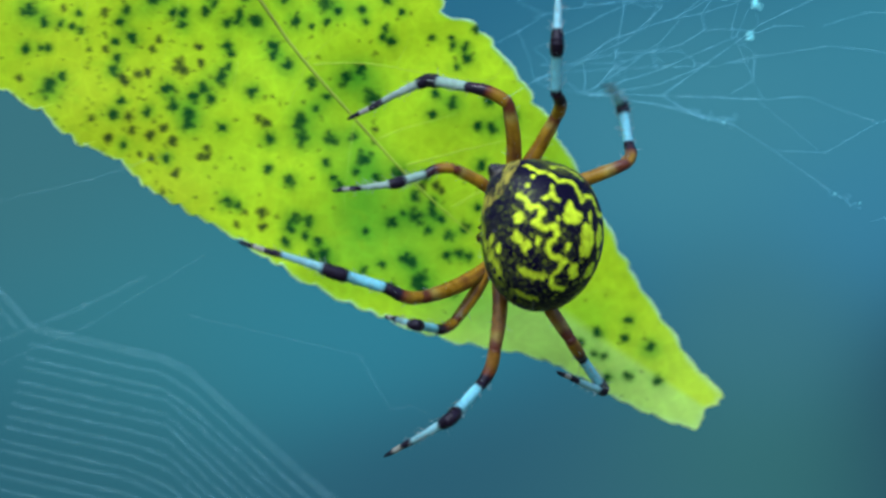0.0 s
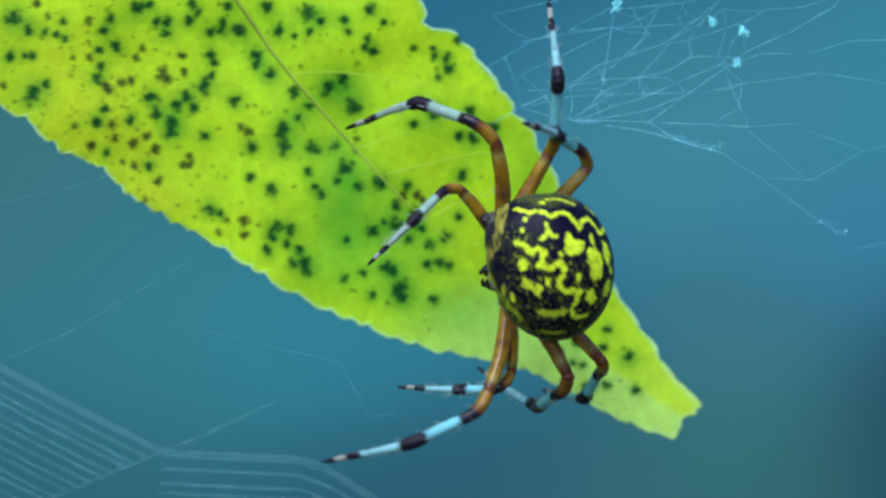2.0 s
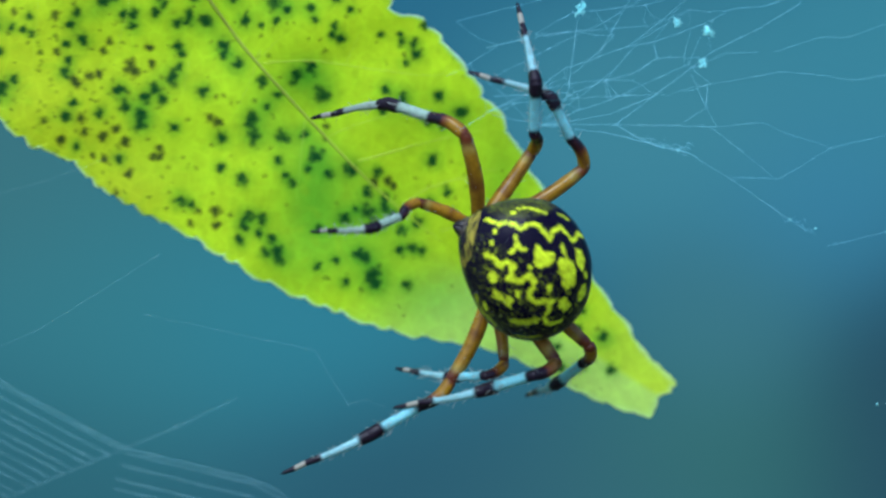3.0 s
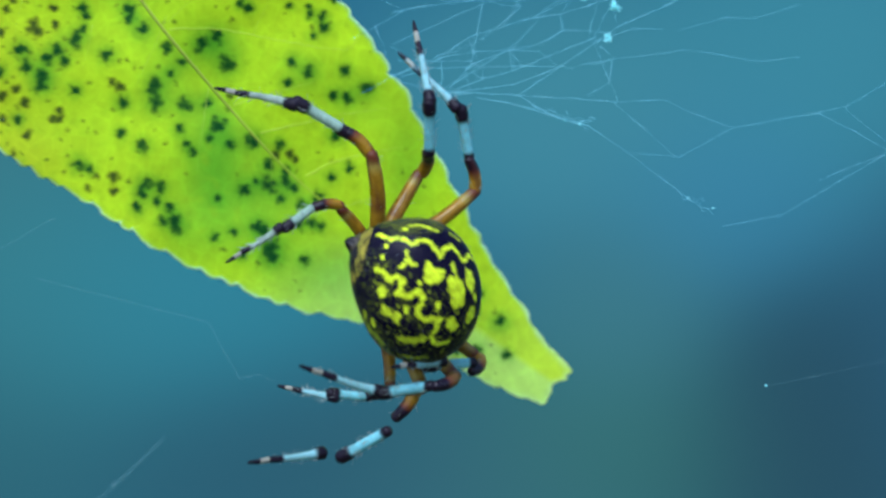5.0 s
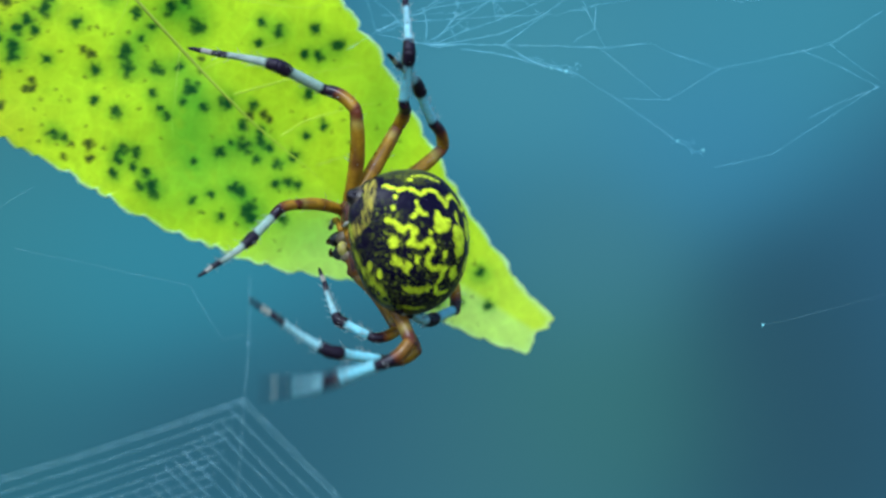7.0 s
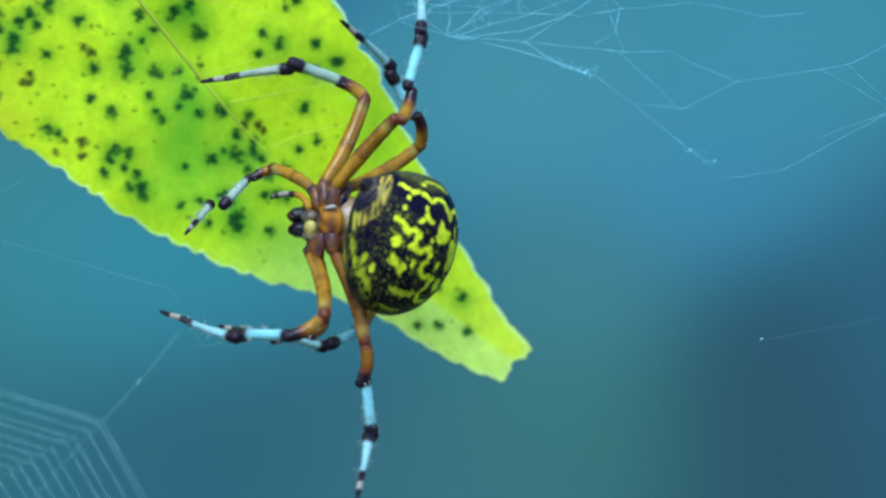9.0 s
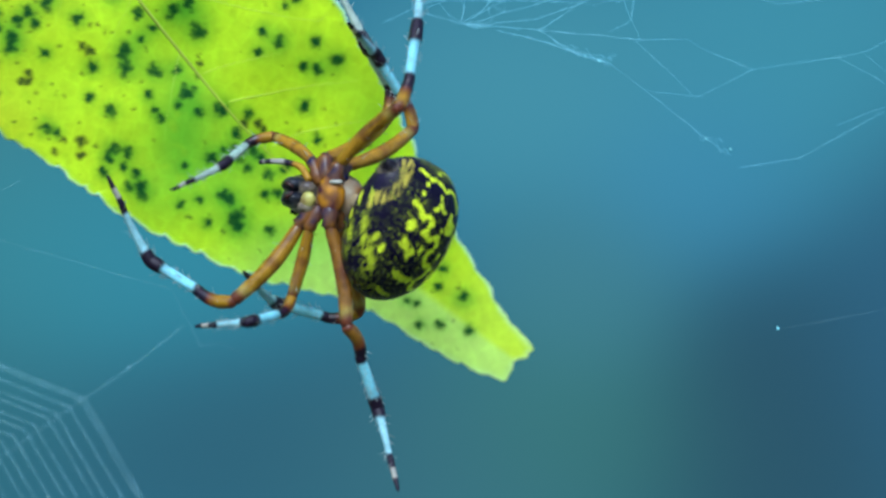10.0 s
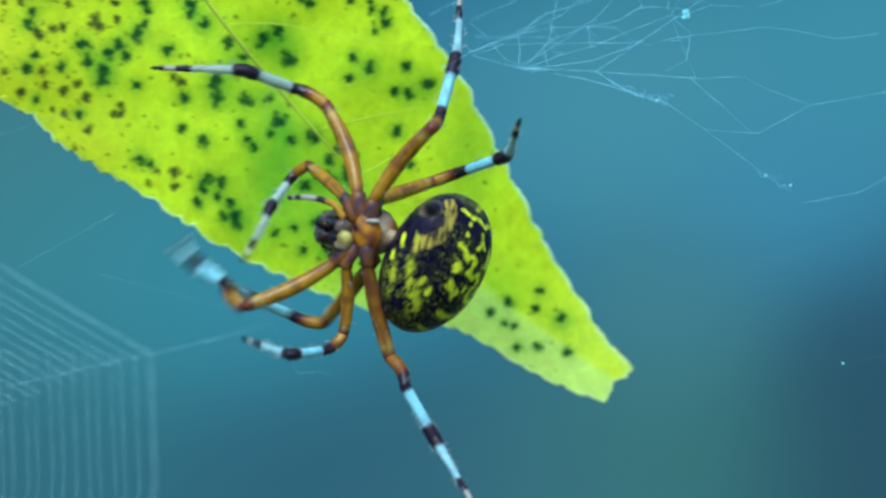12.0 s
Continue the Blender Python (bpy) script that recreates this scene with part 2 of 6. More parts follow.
    wave = np.pad(wave, ((0, nu - wave.shape[0]), (0, n - wave.shape[1])), mode="edge")
    for axis in (0, 1):
        for _ in range(6):
            wave = (np.roll(wave, 1, axis) + wave * 2 + np.roll(wave, -1, axis)) / 4
    span = np.clip(np.linalg.norm(top - low, axis=1) / 0.026, 0, 1.2)[:, None] ** 1.5
    grid[:, :, 1] += (0.0008 * (1 - np.abs(cross))[None, :] - 0.0003) * span + 0.0005 * wave * np.clip(span, 0.2, 1)
    grid[:, :, 1] += 0.0005 * np.clip(along - 0.75, 0, 1)[:, None] ** 2 * 16 * 0.5
    flat = grid.copy()
    # the blade leans: its old end comes forward, its tip falls back
    far_end = (grid[:, :, 0] - grid[:, :, 2]) * 1000
    lean = 1.004 + 0.00055 * np.where(far_end < 4, far_end, 4 + 16 * np.tanh((far_end - 4) / 16))
    grid[:, :, 0] *= lean
    grid[:, :, 2] *= lean
    grid[:, :, 1] += LEAF_Y * (lean - 1)
    xz = flat[:, :, [0, 2]].reshape(-1, 2) * 1000.0    # mm in the blade's plane

    # colour: yellow blade, a greener heart, veins pale, spots and mildew
    def soft(v, lo, hi):
        return np.clip((v - lo) / (hi - lo), 0, 1) ** 2 * (3 - 2 * np.clip((v - lo) / (hi - lo), 0, 1))

    colour = np.tile(np.array((0.70, 0.88, 0.004)), (len(xz), 1))

    def mix(mask, rgb):
        colour[:] = colour * (1 - mask[:, None]) + np.array(rgb) * mask[:, None]

    slow = np.array([noise.noise(Vector((x * 0.11, z * 0.11, 1.5))) for x, z in xz[::6]])
    slow = np.interp(np.arange(len(xz)), np.arange(0, len(xz), 6), slow)
    mix(soft(slow, 0.0, 0.6) * 0.22, (0.45, 0.74, 0.008))
    for x, z, rx, rz, k in (
        (-6.98, 4.41, 2.67, 5.82, 0.75),
        (-3.1, 0.53, 5.6, 4.0, 0.45),
        (-6.01, 3.44, 7.27, 5.33, 0.20),
        (3.68, -4.8, 5.33, 2.91, 0.6),
        (-6.98, 14.59, 2.18, 1.7, 0.6),
        (-10.86, 12.17, 1.94, 2.42, 0.35),
        (5.62, 10.23, 2.91, 2.91, 0.28),
        (9.5, 5.38, 2.42, 4.36, 0.45),
        (-8.92, -1.89, 2.91, 2.42, 0.22),
        (-21.53, 11.44, 1.36, 0.97, 0.5),
        (-25.89, 20.41, 1.21, 0.87, 0.4),
        (-8.92, 20.65, 2.91, 1.36, 0.4),
        (0.29, 12.17, 2.91, 2.42, 0.3),
        (12.41, -5.77, 2.91, 2.42, 0.35),
        (17.75, -8.68, 1.45, 0.97, 0.4),
        (18.72, -10.62, 3.39, 2.42, 0.25),
    ):
        d = ((xz[:, 0] - x) / rx) ** 2 + ((xz[:, 1] - z) / rz) ** 2
        mix(np.exp(-d) * k, (0.17, 0.55, 0.02))
    for x, z, rx, rz, k in ((-29, 11, 10, 7, 0.35), (-24, 4, 6, 3, 0.45), (-33, 17, 6, 6, 0.3)):
        d = ((xz[:, 0] - x) / rx) ** 2 + ((xz[:, 1] - z) / rz) ** 2
        mix(np.exp(-d) * k, (0.62, 0.60, 0.01))
    patchy = np.array([noise.noise(Vector((x * 1.1, z * 1.1, 4.0))) for x, z in xz[::2]])
    patchy = np.interp(np.arange(len(xz)), np.arange(0, len(xz), 2), patchy)
    mix(soft(patchy, 0.05, 0.6) * 0.34, (0.47, 0.67, 0.006))
    mix(np.exp(-(rim_gap / 0.55) ** 2) * 0.22, (0.42, 0.70, 0.06))
    # bluish-white edge glow, painted into the colour of the thin rim
    mix(np.exp(-(rim_gap / np.repeat(0.17 + 0.16 * soft(along, 0.86, 0.98), n)) ** 2) * np.clip(0.75 + 0.6 * patchy, 0, 1), (0.66, 0.90, 0.80))
    # hazy light through the tip, put in as a paler blade colour
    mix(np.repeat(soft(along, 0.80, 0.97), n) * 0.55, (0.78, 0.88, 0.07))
    # paler strip below the rib near the tip
    below = np.tile(np.clip(-cross * 6, 0, 1), nu)
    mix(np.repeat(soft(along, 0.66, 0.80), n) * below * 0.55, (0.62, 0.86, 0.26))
    ground_tone = np.random.RandomState(3)

    # spots of mildew: a green halo and a knot of dark dots; brown ones are dead specks
    dots = []

    def mildew(old, *spots):
        for x, z, size in spots:
            if not old:
                dots.append((x, z, size * 2.1 + 0.2, 0))
            for _ in range(int(3 + size * 20)):
                a, r = ground_tone.uniform(0, 6.28), size * ground_tone.uniform(0.0, 1.05)
                dots.append((x + 0.95 * r * math.cos(a), z + 1.2 * r * math.sin(a), ground_tone.uniform(0.12, 0.25) + 0.08 * size, 2 if old else 1))

    mildew(False, (-35.5, 20.5, 0.73), (-34.2, 19.5, 0.42), (-35.8, 17.2, 0.31), (-33.8, 13.7, 0.73), (-32.7, 14.8, 0.26), (-31.3, 20.2, 0.21), (-32.7, 19.4, 0.23), (-31.8, 19.1, 0.13), (-31.1, 18.8, 0.16), (-34.5, 17.2, 0.16), (-33.8, 17.2, 0.18), (-27.6, 19.5, 0.36), (-27.2, 20.5, 0.23), (-28.2, 17.8, 0.21), (-26.7, 18.1, 0.42))
    mildew(False, (-27.9, 16.4, 0.26), (-28.3, 15.3, 0.36), (-24.8, 21.4, 0.52), (-23.8, 21.7, 0.23), (-23.2, 20.4, 0.26), (-22.3, 20.4, 0.36), (-22.4, 19.3, 0.36), (-20.1, 21.9, 0.36), (-19.6, 21.1, 0.26), (-20.4, 20.3, 0.31), (-18.6, 19.4, 0.36), (-17.6, 19.6, 0.26), (-18.6, 17.5, 0.31), (-18.2, 16.8, 0.21), (-19, 14.8, 0.57))
    mildew(False, (-18.4, 15.7, 0.16), (-23.6, 13.7, 0.47), (-23.1, 12.4, 0.36), (-21.5, 13, 0.42), (-20.6, 13.8, 0.42), (-19.9, 12.9, 0.26), (-21.8, 11.7, 0.47), (-21.8, 10.7, 0.52), (-25.3, 11.8, 0.31), (-27.6, 12.7, 0.21), (-28.2, 11.6, 0.36), (-27.4, 9, 0.26), (-23.7, 7.8, 0.29), (-19, 10.4, 0.31), (-14.6, 17.5, 0.52))
    mildew(False, (-14.5, 16.7, 0.31), (-16, 19.5, 0.62), (-17, 21.7, 0.36), (-17.5, 20.2, 0.21), (-13.4, 15.8, 0.57), (-13.7, 21.6, 0.47), (-12.7, 19.6, 0.47), (-10, 21.1, 0.57), (-9, 20.4, 0.26), (-6.9, 20.5, 0.29), (-6.6, 19.5, 0.18), (-3.5, 20.3, 0.21), (-4.9, 18.9, 0.21), (-5.1, 18.2, 0.23), (-4.4, 17.8, 0.26))
    mildew(False, (-11.2, 19.1, 0.13), (-10, 19.5, 0.18), (-4.7, 21.5, 0.39), (-0.9, 18.1, 0.13), (0.8, 17.4, 0.18), (1.9, 17.2, 0.31), (2.1, 16.3, 0.31), (1.1, 15.6, 0.18), (0.8, 18.1, 0.13), (2.9, 18.9, 0.21), (-16.4, 13.5, 0.42), (-12.2, 11, 0.6), (-12.1, 9.5, 0.66), (-10.9, 12.1, 0.27), (-9.6, 9.4, 0.54))
    mildew(False, (-7.7, 9.7, 0.42), (-10.1, 7.3, 0.3), (-6.7, 7.7, 0.66), (-9.4, 6.1, 0.24), (-8.9, 5.4, 0.24), (-5.8, 6.2, 0.33), (-7.5, 6.6, 0.21), (-3.8, 6.5, 0.6), (-2.5, 4.5, 0.36), (-0.8, 4, 0.3), (-2.4, 2.7, 0.66), (-0.9, 3, 0.42), (-0.2, 2.5, 0.3), (-4.4, 2.3, 0.48), (-6.6, 1.4, 0.27))
    mildew(False, (-3.4, 3, 0.24), (0.6, 1.2, 0.36), (1.9, 1.8, 0.36), (0.4, -0.5, 0.3), (1.4, -0.5, 0.3), (2.2, -0.7, 0.24), (-2, -2.6, 0.78), (-2.6, -1.2, 0.42), (-1.8, -3.5, 0.54), (-3.3, -0.8, 0.42), (-5.2, -1.3, 0.24), (-6.8, -1.8, 0.21), (-4.5, -3.3, 0.27), (-12.8, 2.5, 0.54), (-11.5, 2.4, 0.33))
    mildew(False, (-13.1, 1.8, 0.3), (-11.8, 1.1, 0.3), (-13.4, 0.5, 0.33), (-10.7, 0.6, 0.3), (-10, -1.1, 0.48), (-11.3, -0.6, 0.24), (-10.3, -0.3, 0.42), (-13.1, 5.8, 0.42), (-14.9, 9.5, 0.42), (-15, 6.9, 0.24), (-18.5, 4.1, 0.42), (-17.6, 3.7, 0.21), (0.9, -3.6, 0.3), (-1.2, 1.6, 0.24), (-8.3, 14.6, 0.6))
    mildew(False, (-6.1, 13, 0.6), (-0.6, 13.4, 0.3), (0.8, 12.5, 0.48), (4, 12.7, 0.33), (5.8, 11.2, 0.45), (4.2, 10.4, 0.42), (3, 10.6, 0.27), (3.3, 7.2, 0.42), (3, 3.6, 0.3), (4.5, 4.4, 0.27), (-1.5, 6.3, 0.27), (-0.9, 11.5, 0.24), (-11.3, 14.3, 0.3), (-10, 13.1, 0.3), (-7.1, 15.2, 0.48))
    mildew(False, (16, -6.1, 0.27), (17.8, -8.5, 0.4), (18.4, -11.3, 0.27), (15.9, -10.9, 0.27), (13.3, -7.2, 0.3), (11.7, -8.1, 0.24), (12.9, -9, 0.24), (13.8, -9.2, 0.2), (14.2, -11, 0.27), (15.6, -7.6, 0.2))
    mildew(True, (-33.6, 21.8, 0.26), (-29, 20.3, 0.26), (-28.9, 17.1, 0.23), (-24.4, 18, 0.16), (-25, 17.3, 0.18), (-21.2, 17.4, 0.21), (-22.6, 15.9, 0.52), (-22.3, 15.3, 0.36), (-27.2, 14.2, 0.42), (-27.6, 14.7, 0.26), (-26.2, 15, 0.21), (-25.4, 15.1, 0.26), (-20.9, 15.9, 0.26), (-27, 11.4, 0.31), (-26.6, 10.2, 0.26))
    mildew(True, (-24, 10.3, 0.31), (-23.2, 9.4, 0.31), (-25.1, 9.7, 0.26), (-26, 8.2, 0.16), (-25.1, 7.8, 0.21), (-20.7, 8, 0.21), (-20.2, 8.7, 0.21), (-36.3, 14.6, 0.23), (-32.6, 20.7, 0.18), (-30.1, 11.1, 0.21), (-28.8, 9.4, 0.31), (-22.9, 6.5, 0.26), (-24.1, 4.9, 0.21), (-15.5, 3.1, 0.42), (-17, 3.1, 0.18))
    mildew(True, (-15.5, 1.9, 0.21), (-17.7, 2.1, 0.21), (-20.2, 7.9, 0.24), (-15.2, 10.9, 0.3), (-0.6, 5.5, 0.21), (-0.1, 5, 0.18), (-15.9, 11.2, 0.24), (-5.8, 10.3, 0.24), (-1.8, 5.4, 0.36))
    # scattered single dots, brown and dense on the older side
    for _ in range(3600):
        x, z = ground_tone.uniform(-42, 20), ground_tone.uniform(-14, 24)
        lean = math.exp(-((x + 26) / 9.0) ** 2 - ((z - 13) / 7.5) ** 2)
        if ground_tone.uniform() < 0.09 + 0.80 * lean:
            brown = ground_tone.uniform() < 0.2 + 0.55 * lean
            dots.append((x, z, ground_tone.uniform(0.06, 0.19) if brown else ground_tone.uniform(0.07, 0.18), 3 if brown else 1))
    # ragged outlines
    ragged = np.array([noise.noise_vector(Vector((x * 2.6, z * 2.6, 8.0)))[:2] for x, z in xz])
    flecked = xz + 0.26 * ragged
    cells = {}
    keys = np.floor(xz / 2.0).astype(int)
    order = np.lexsort((keys[:, 1], keys[:, 0]))
    ks = keys[order]
    cut = np.flatnonzero(np.any(np.diff(ks, axis=0) != 0, axis=1)) + 1
    for chunk in np.split(order, cut):
        cells[tuple(keys[chunk[0]])] = chunk
    for kind_of in (0, 3, 2, 1):
        for x, z, r, kind in dots:
            if kind != kind_of:
                continue
            reach = r * 2.2
            idx = [cells[c] for c in ((i, j) for i in range(int((x - reach) // 2), int((x + reach) // 2) + 1)
                                      for j in range(int((z - reach) // 2), int((z + reach) // 2) + 1)) if c in cells]
            if not idx:
                continue
            idx = np.concatenate(idx)
            d = np.hypot(flecked[idx, 0] - x, flecked[idx, 1] - z) / r
            if kind == 0:
                m, rgb = np.exp(-d * d * 1.6) * 0.70, np.array((0.09, 0.40, 0.015))
            elif kind == 1:
                m, rgb = np.exp(-(d ** 2.4)) * 0.80, np.array((0.010, 0.080, 0.010))
            elif kind == 2:
                m, rgb = np.exp(-(d ** 2)) * 0.68, np.array((0.045, 0.075, 0.010))
            else:
                m, rgb = np.exp(-(d ** 2.4)) * 0.62, np.array((0.10, 0.17, 0.010))
            colour[idx] = colour[idx] * (1 - m[:, None]) + rgb * m[:, None]

    verts = grid.reshape(-1, 3)
    faces = [(i * n + j, i * n + j + 1, (i + 1) * n + j + 1, (i + 1) * n + j) for i in range(nu - 1) for j in range(n - 1)]
    data = bpy.data.meshes.new("blade")
    data.from_pydata(verts.tolist(), [], faces)
    layer = data.attributes.new("tint", "FLOAT_COLOR", "POINT")
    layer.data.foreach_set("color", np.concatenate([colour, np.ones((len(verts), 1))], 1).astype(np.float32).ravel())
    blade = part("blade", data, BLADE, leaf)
    thick = blade.modifiers.new("thickness", "SOLIDIFY")
    thick.thickness = 0.00018
    thick.offset = 1.0

    # midrib and side veins: raised pale cords on the face of the blade
    def surface(u, f):
        i = min(nu - 1, max(0, int(u * (nu - 1))))
        j = int(round((f + 1) / 2 * (n - 1)))
        return Vector(grid[i, min(n - 1, max(0, j))])

    bm = bmesh.new()
    path = [surface(u, 0.0) + Vector((0, -0.00006 + 0.00030 * (k / 89) ** 2, 0)) for k, u in enumerate(np.linspace(0.0, 0.96, 90))]
    tube(bm, path, [0.00016 * (1 - 0.5 * k / 89) for k in range(90)], 8)
    start, far = path[0], (path[-1] - path[0]).length

    def rib_tone(co):
        s = (co - start).length / far
        c = blend((0.44, 0.52, 0.06), (0.54, 0.74, 0.012), min(1.0, max(0.0, (s - 0.48) / 0.25)))
        return blend(c, (0.16, 0.13, 0.03), max(0.0, min(0.85, 2.6 * (noise.noise(co * 420) - 0.12))) * max(0.0, 1 - s * 1.5))

    paint_verts(bm, rib_tone)
    part("midrib", bm, VEIN, leaf, "pale olive midrib")

    def side_vein(size, tone, *points):
        """A raised cord over the blade through places in its plane (mm)."""
        bm = bmesh.new()
        pts = []
        course = smooth_path([(x * MM, 0, z * MM) for x, z in points], 9)
        for k, p in enumerate(course):
            x, z = p.x * 1000, p.z * 1000
            x += 0.10 * noise.noise(Vector((x * 0.5, z * 0.5, 3)))
            near = int(np.argmin((xz[:, 0] - x) ** 2 + (xz[:, 1] - z) ** 2))
            pts.append(Vector(verts[near]) + Vector((0, 0.00003, 0)))
        tube(bm, pts, [0.75 * size * MM * (1 - 0.6 * k / len(pts)) for k in range(len(pts))], 6)
        paint_verts(bm, lambda co: blend(tone, (0.50, 0.66, 0.02), max(0.0, noise.noise(co * 700))))
        part("vein", bm, VEIN, leaf)

    side_vein(0.06, (0.62, 0.80, 0.09), (-30.2, 25.3), (-30.4, 22.1), (-30.9, 17.4), (-31.1, 11.7), (-30.6, 10))
    side_vein(0.06, (0.62, 0.80, 0.09), (-22.1, 23.7), (-22.8, 20.6), (-23.6, 18), (-24.4, 14.3), (-25.1, 9.6), (-25, 7))
    side_vein(0.06, (0.62, 0.80, 0.09), (-17.7, 16.1), (-17.8, 14.9), (-18.7, 10.1), (-19.3, 5.1))
    side_vein(0.065, (0.62, 0.80, 0.09), (-11.4, 17), (-12, 15.2), (-13.4, 11.9), (-14.4, 8.3), (-14.7, 3.3))
    side_vein(0.065, (0.62, 0.80, 0.09), (-7.6, 11.3), (-8, 8.3), (-8.4, 5.1), (-8.4, 1.8), (-7.9, -2.1))
    side_vein(0.05, (0.62, 0.80, 0.09), (-2.3, 5.7), (-2, 2.4), (-2, -0.3), (-1.5, -3.3))
    side_vein(0.035, (0.62, 0.80, 0.09), (-17.9, 3.3), (-14.6, 3.9), (-11.3, 4.4), (-7.8, 5.1))
    side_vein(0.035, (0.62, 0.80, 0.09), (-36.7, 17.6), (-33.5, 18.7), (-31.2, 20.5))
    side_vein(0.07, (0.64, 0.80, 0.05), (-7.7, 23), (-6.7, 22.3), (-4.6, 21.7), (-1.9, 20.7), (0.1, 20.2))
    side_vein(0.11, (0.64, 0.80, 0.05), (-11.2, 15.8), (-9.5, 16), (-6.1, 15.9), (-1.4, 15.1), (3.6, 14.5), (5, 15.3))
    side_vein(0.06, (0.64, 0.80, 0.05), (-11.3, 16.4), (-9.5, 18.2), (-7.7, 19.1), (-5.9, 19.4))
    side_vein(0.06, (0.64, 0.80, 0.05), (-4, 15.6), (-3, 17.8), (-1.9, 19.4), (-1.2, 19.8))
    side_vein(0.09, (0.64, 0.80, 0.05), (-5.5, 9.5), (-3.5, 10.3), (-0.3, 11.2), (2.5, 11.9))
    side_vein(0.11, (0.64, 0.80, 0.05), (-3.1, 7.2), (0.6, 8.2), (3.6, 8.9), (7.8, 9.6))
    side_vein(0.11, (0.64, 0.80, 0.05), (0.8, 3.6), (3, 4.8), (6, 5.7), (9, 6.3))
    side_vein(0.09, (0.64, 0.80, 0.05), (3.9, 1), (6.3, 1.8), (9.3, 2.8))
    side_vein(0.06, (0.64, 0.80, 0.05), (10.6, -4.2), (14.6, -3.5), (18, -4.1))
    return leaf


# ---------------------------------------------------------------- the spider
AMBER = (0.400, 0.205, 0.010)
AMBER_DEEP = (0.140, 0.034, 0.014)
DARK = (0.012, 0.005, 0.018)
PALE = (0.29, 0.64, 0.74)
PINK = (0.38, 0.35, 0.30)
YELLOW = (0.70, 0.80, 0.016)
BLACK = (0.004, 0.002, 0.014)
TURNED = Euler([radians(a) for a in (5.53, -24.48, -58.55)]).to_matrix()   # turn of the thorax in the spider's space
BELLY = Euler([radians(a) for a in (-19.29, -24.23, -64.76)]).to_matrix()   # belly view in the abdomen's space
PX = 0.04495   # mm, the unit in which the thorax is laid out


def bands(stops, z, fuzz):
    """Colour along a leg piece: stops of (place, colour); short blends between."""
    z += fuzz
    for (za, ca), (zb, cb) in zip(stops, stops[1:]):
        if z < zb:
            return blend(ca, cb, max(0.0, (z - za) / (zb - za)))
    return stops[-1][1]


def leg_piece(name, length, profile, stops, mat, spider, bow=0.0, bristle=0, seed=1, parent=None):
    """One leg segment along +z from its joint, with a swelling profile and coloured bands."""
    rnd = random.Random(seed)
    rings = 34
    path, radii = [], []
    for k in range(rings):
        s = k / (rings - 1)
        path.append((bow * length * math.sin(math.pi * s), 0, length * s))
        for (sa, ra), (sb, rb) in zip(profile, profile[1:]):
            if sa <= s <= sb:
                f = (s - sa) / (sb - sa)
                f = f * f * (3 - 2 * f)
                radii.append(ra + (rb - ra) * f)
                break
    bm = bmesh.new()
    tube(bm, path, radii, 14)
    for v in bm.verts:
        bump = noise.noise(v.co * 2500 + Vector((seed, 0, 0))) * 0.03
        v.co.x *= 1 + bump
        v.co.y *= 1 + bump

    def tone(co):
        """Bands with uneven borders; amber pieces darken to violet brown in long streaks."""
        c = bands(stops, co.z / length, 0.025 * noise.noise(co * 3000 + Vector((0, seed, 0))))
        if mat is CHITIN:
            r = math.hypot(co.x, co.y) + 1e-6
            dusk = noise.noise(Vector((1.3 * co.x / r, 1.3 * co.y / r + seed, co.z * 330)))
            c = blend(c, (0.085, 0.022, 0.022), min(0.65, max(0.0, 1.4 * dusk)))
        return c

    paint_verts(bm, tone)
    ob = part(name, bm, mat, parent or spider)
    if bristle:
        bm = bmesh.new()
        for _ in range(bristle):
            s = rnd.uniform(0.08, 0.95)
            a = rnd.uniform(0, 6.283)
            k = int(s * (rings - 1))
            base = Vector(path[k]) + Vector((math.cos(a), math.sin(a), 0)) * radii[k] * 0.9
            long = rnd.uniform(0.25, 0.75) * MM
            tip = base + Vector((math.cos(a), math.sin(a), rnd.uniform(0.5, 1.3))).normalized() * long
            tube(bm, [base, (base + tip) / 2 + Vector((0, 0, 0.03 * MM)), tip], [0.030 * MM, 0.022 * MM, 0.006 * MM], 3)
        paint_verts(bm, lambda co: blend((0.62, 0.68, 0.66), (0.10, 0.05, 0.04), rnd.random() * 0.7))
        part("bristles", bm, HAIRY, ob, "fine pale and dark bristles", kind="stuff")
    return ob


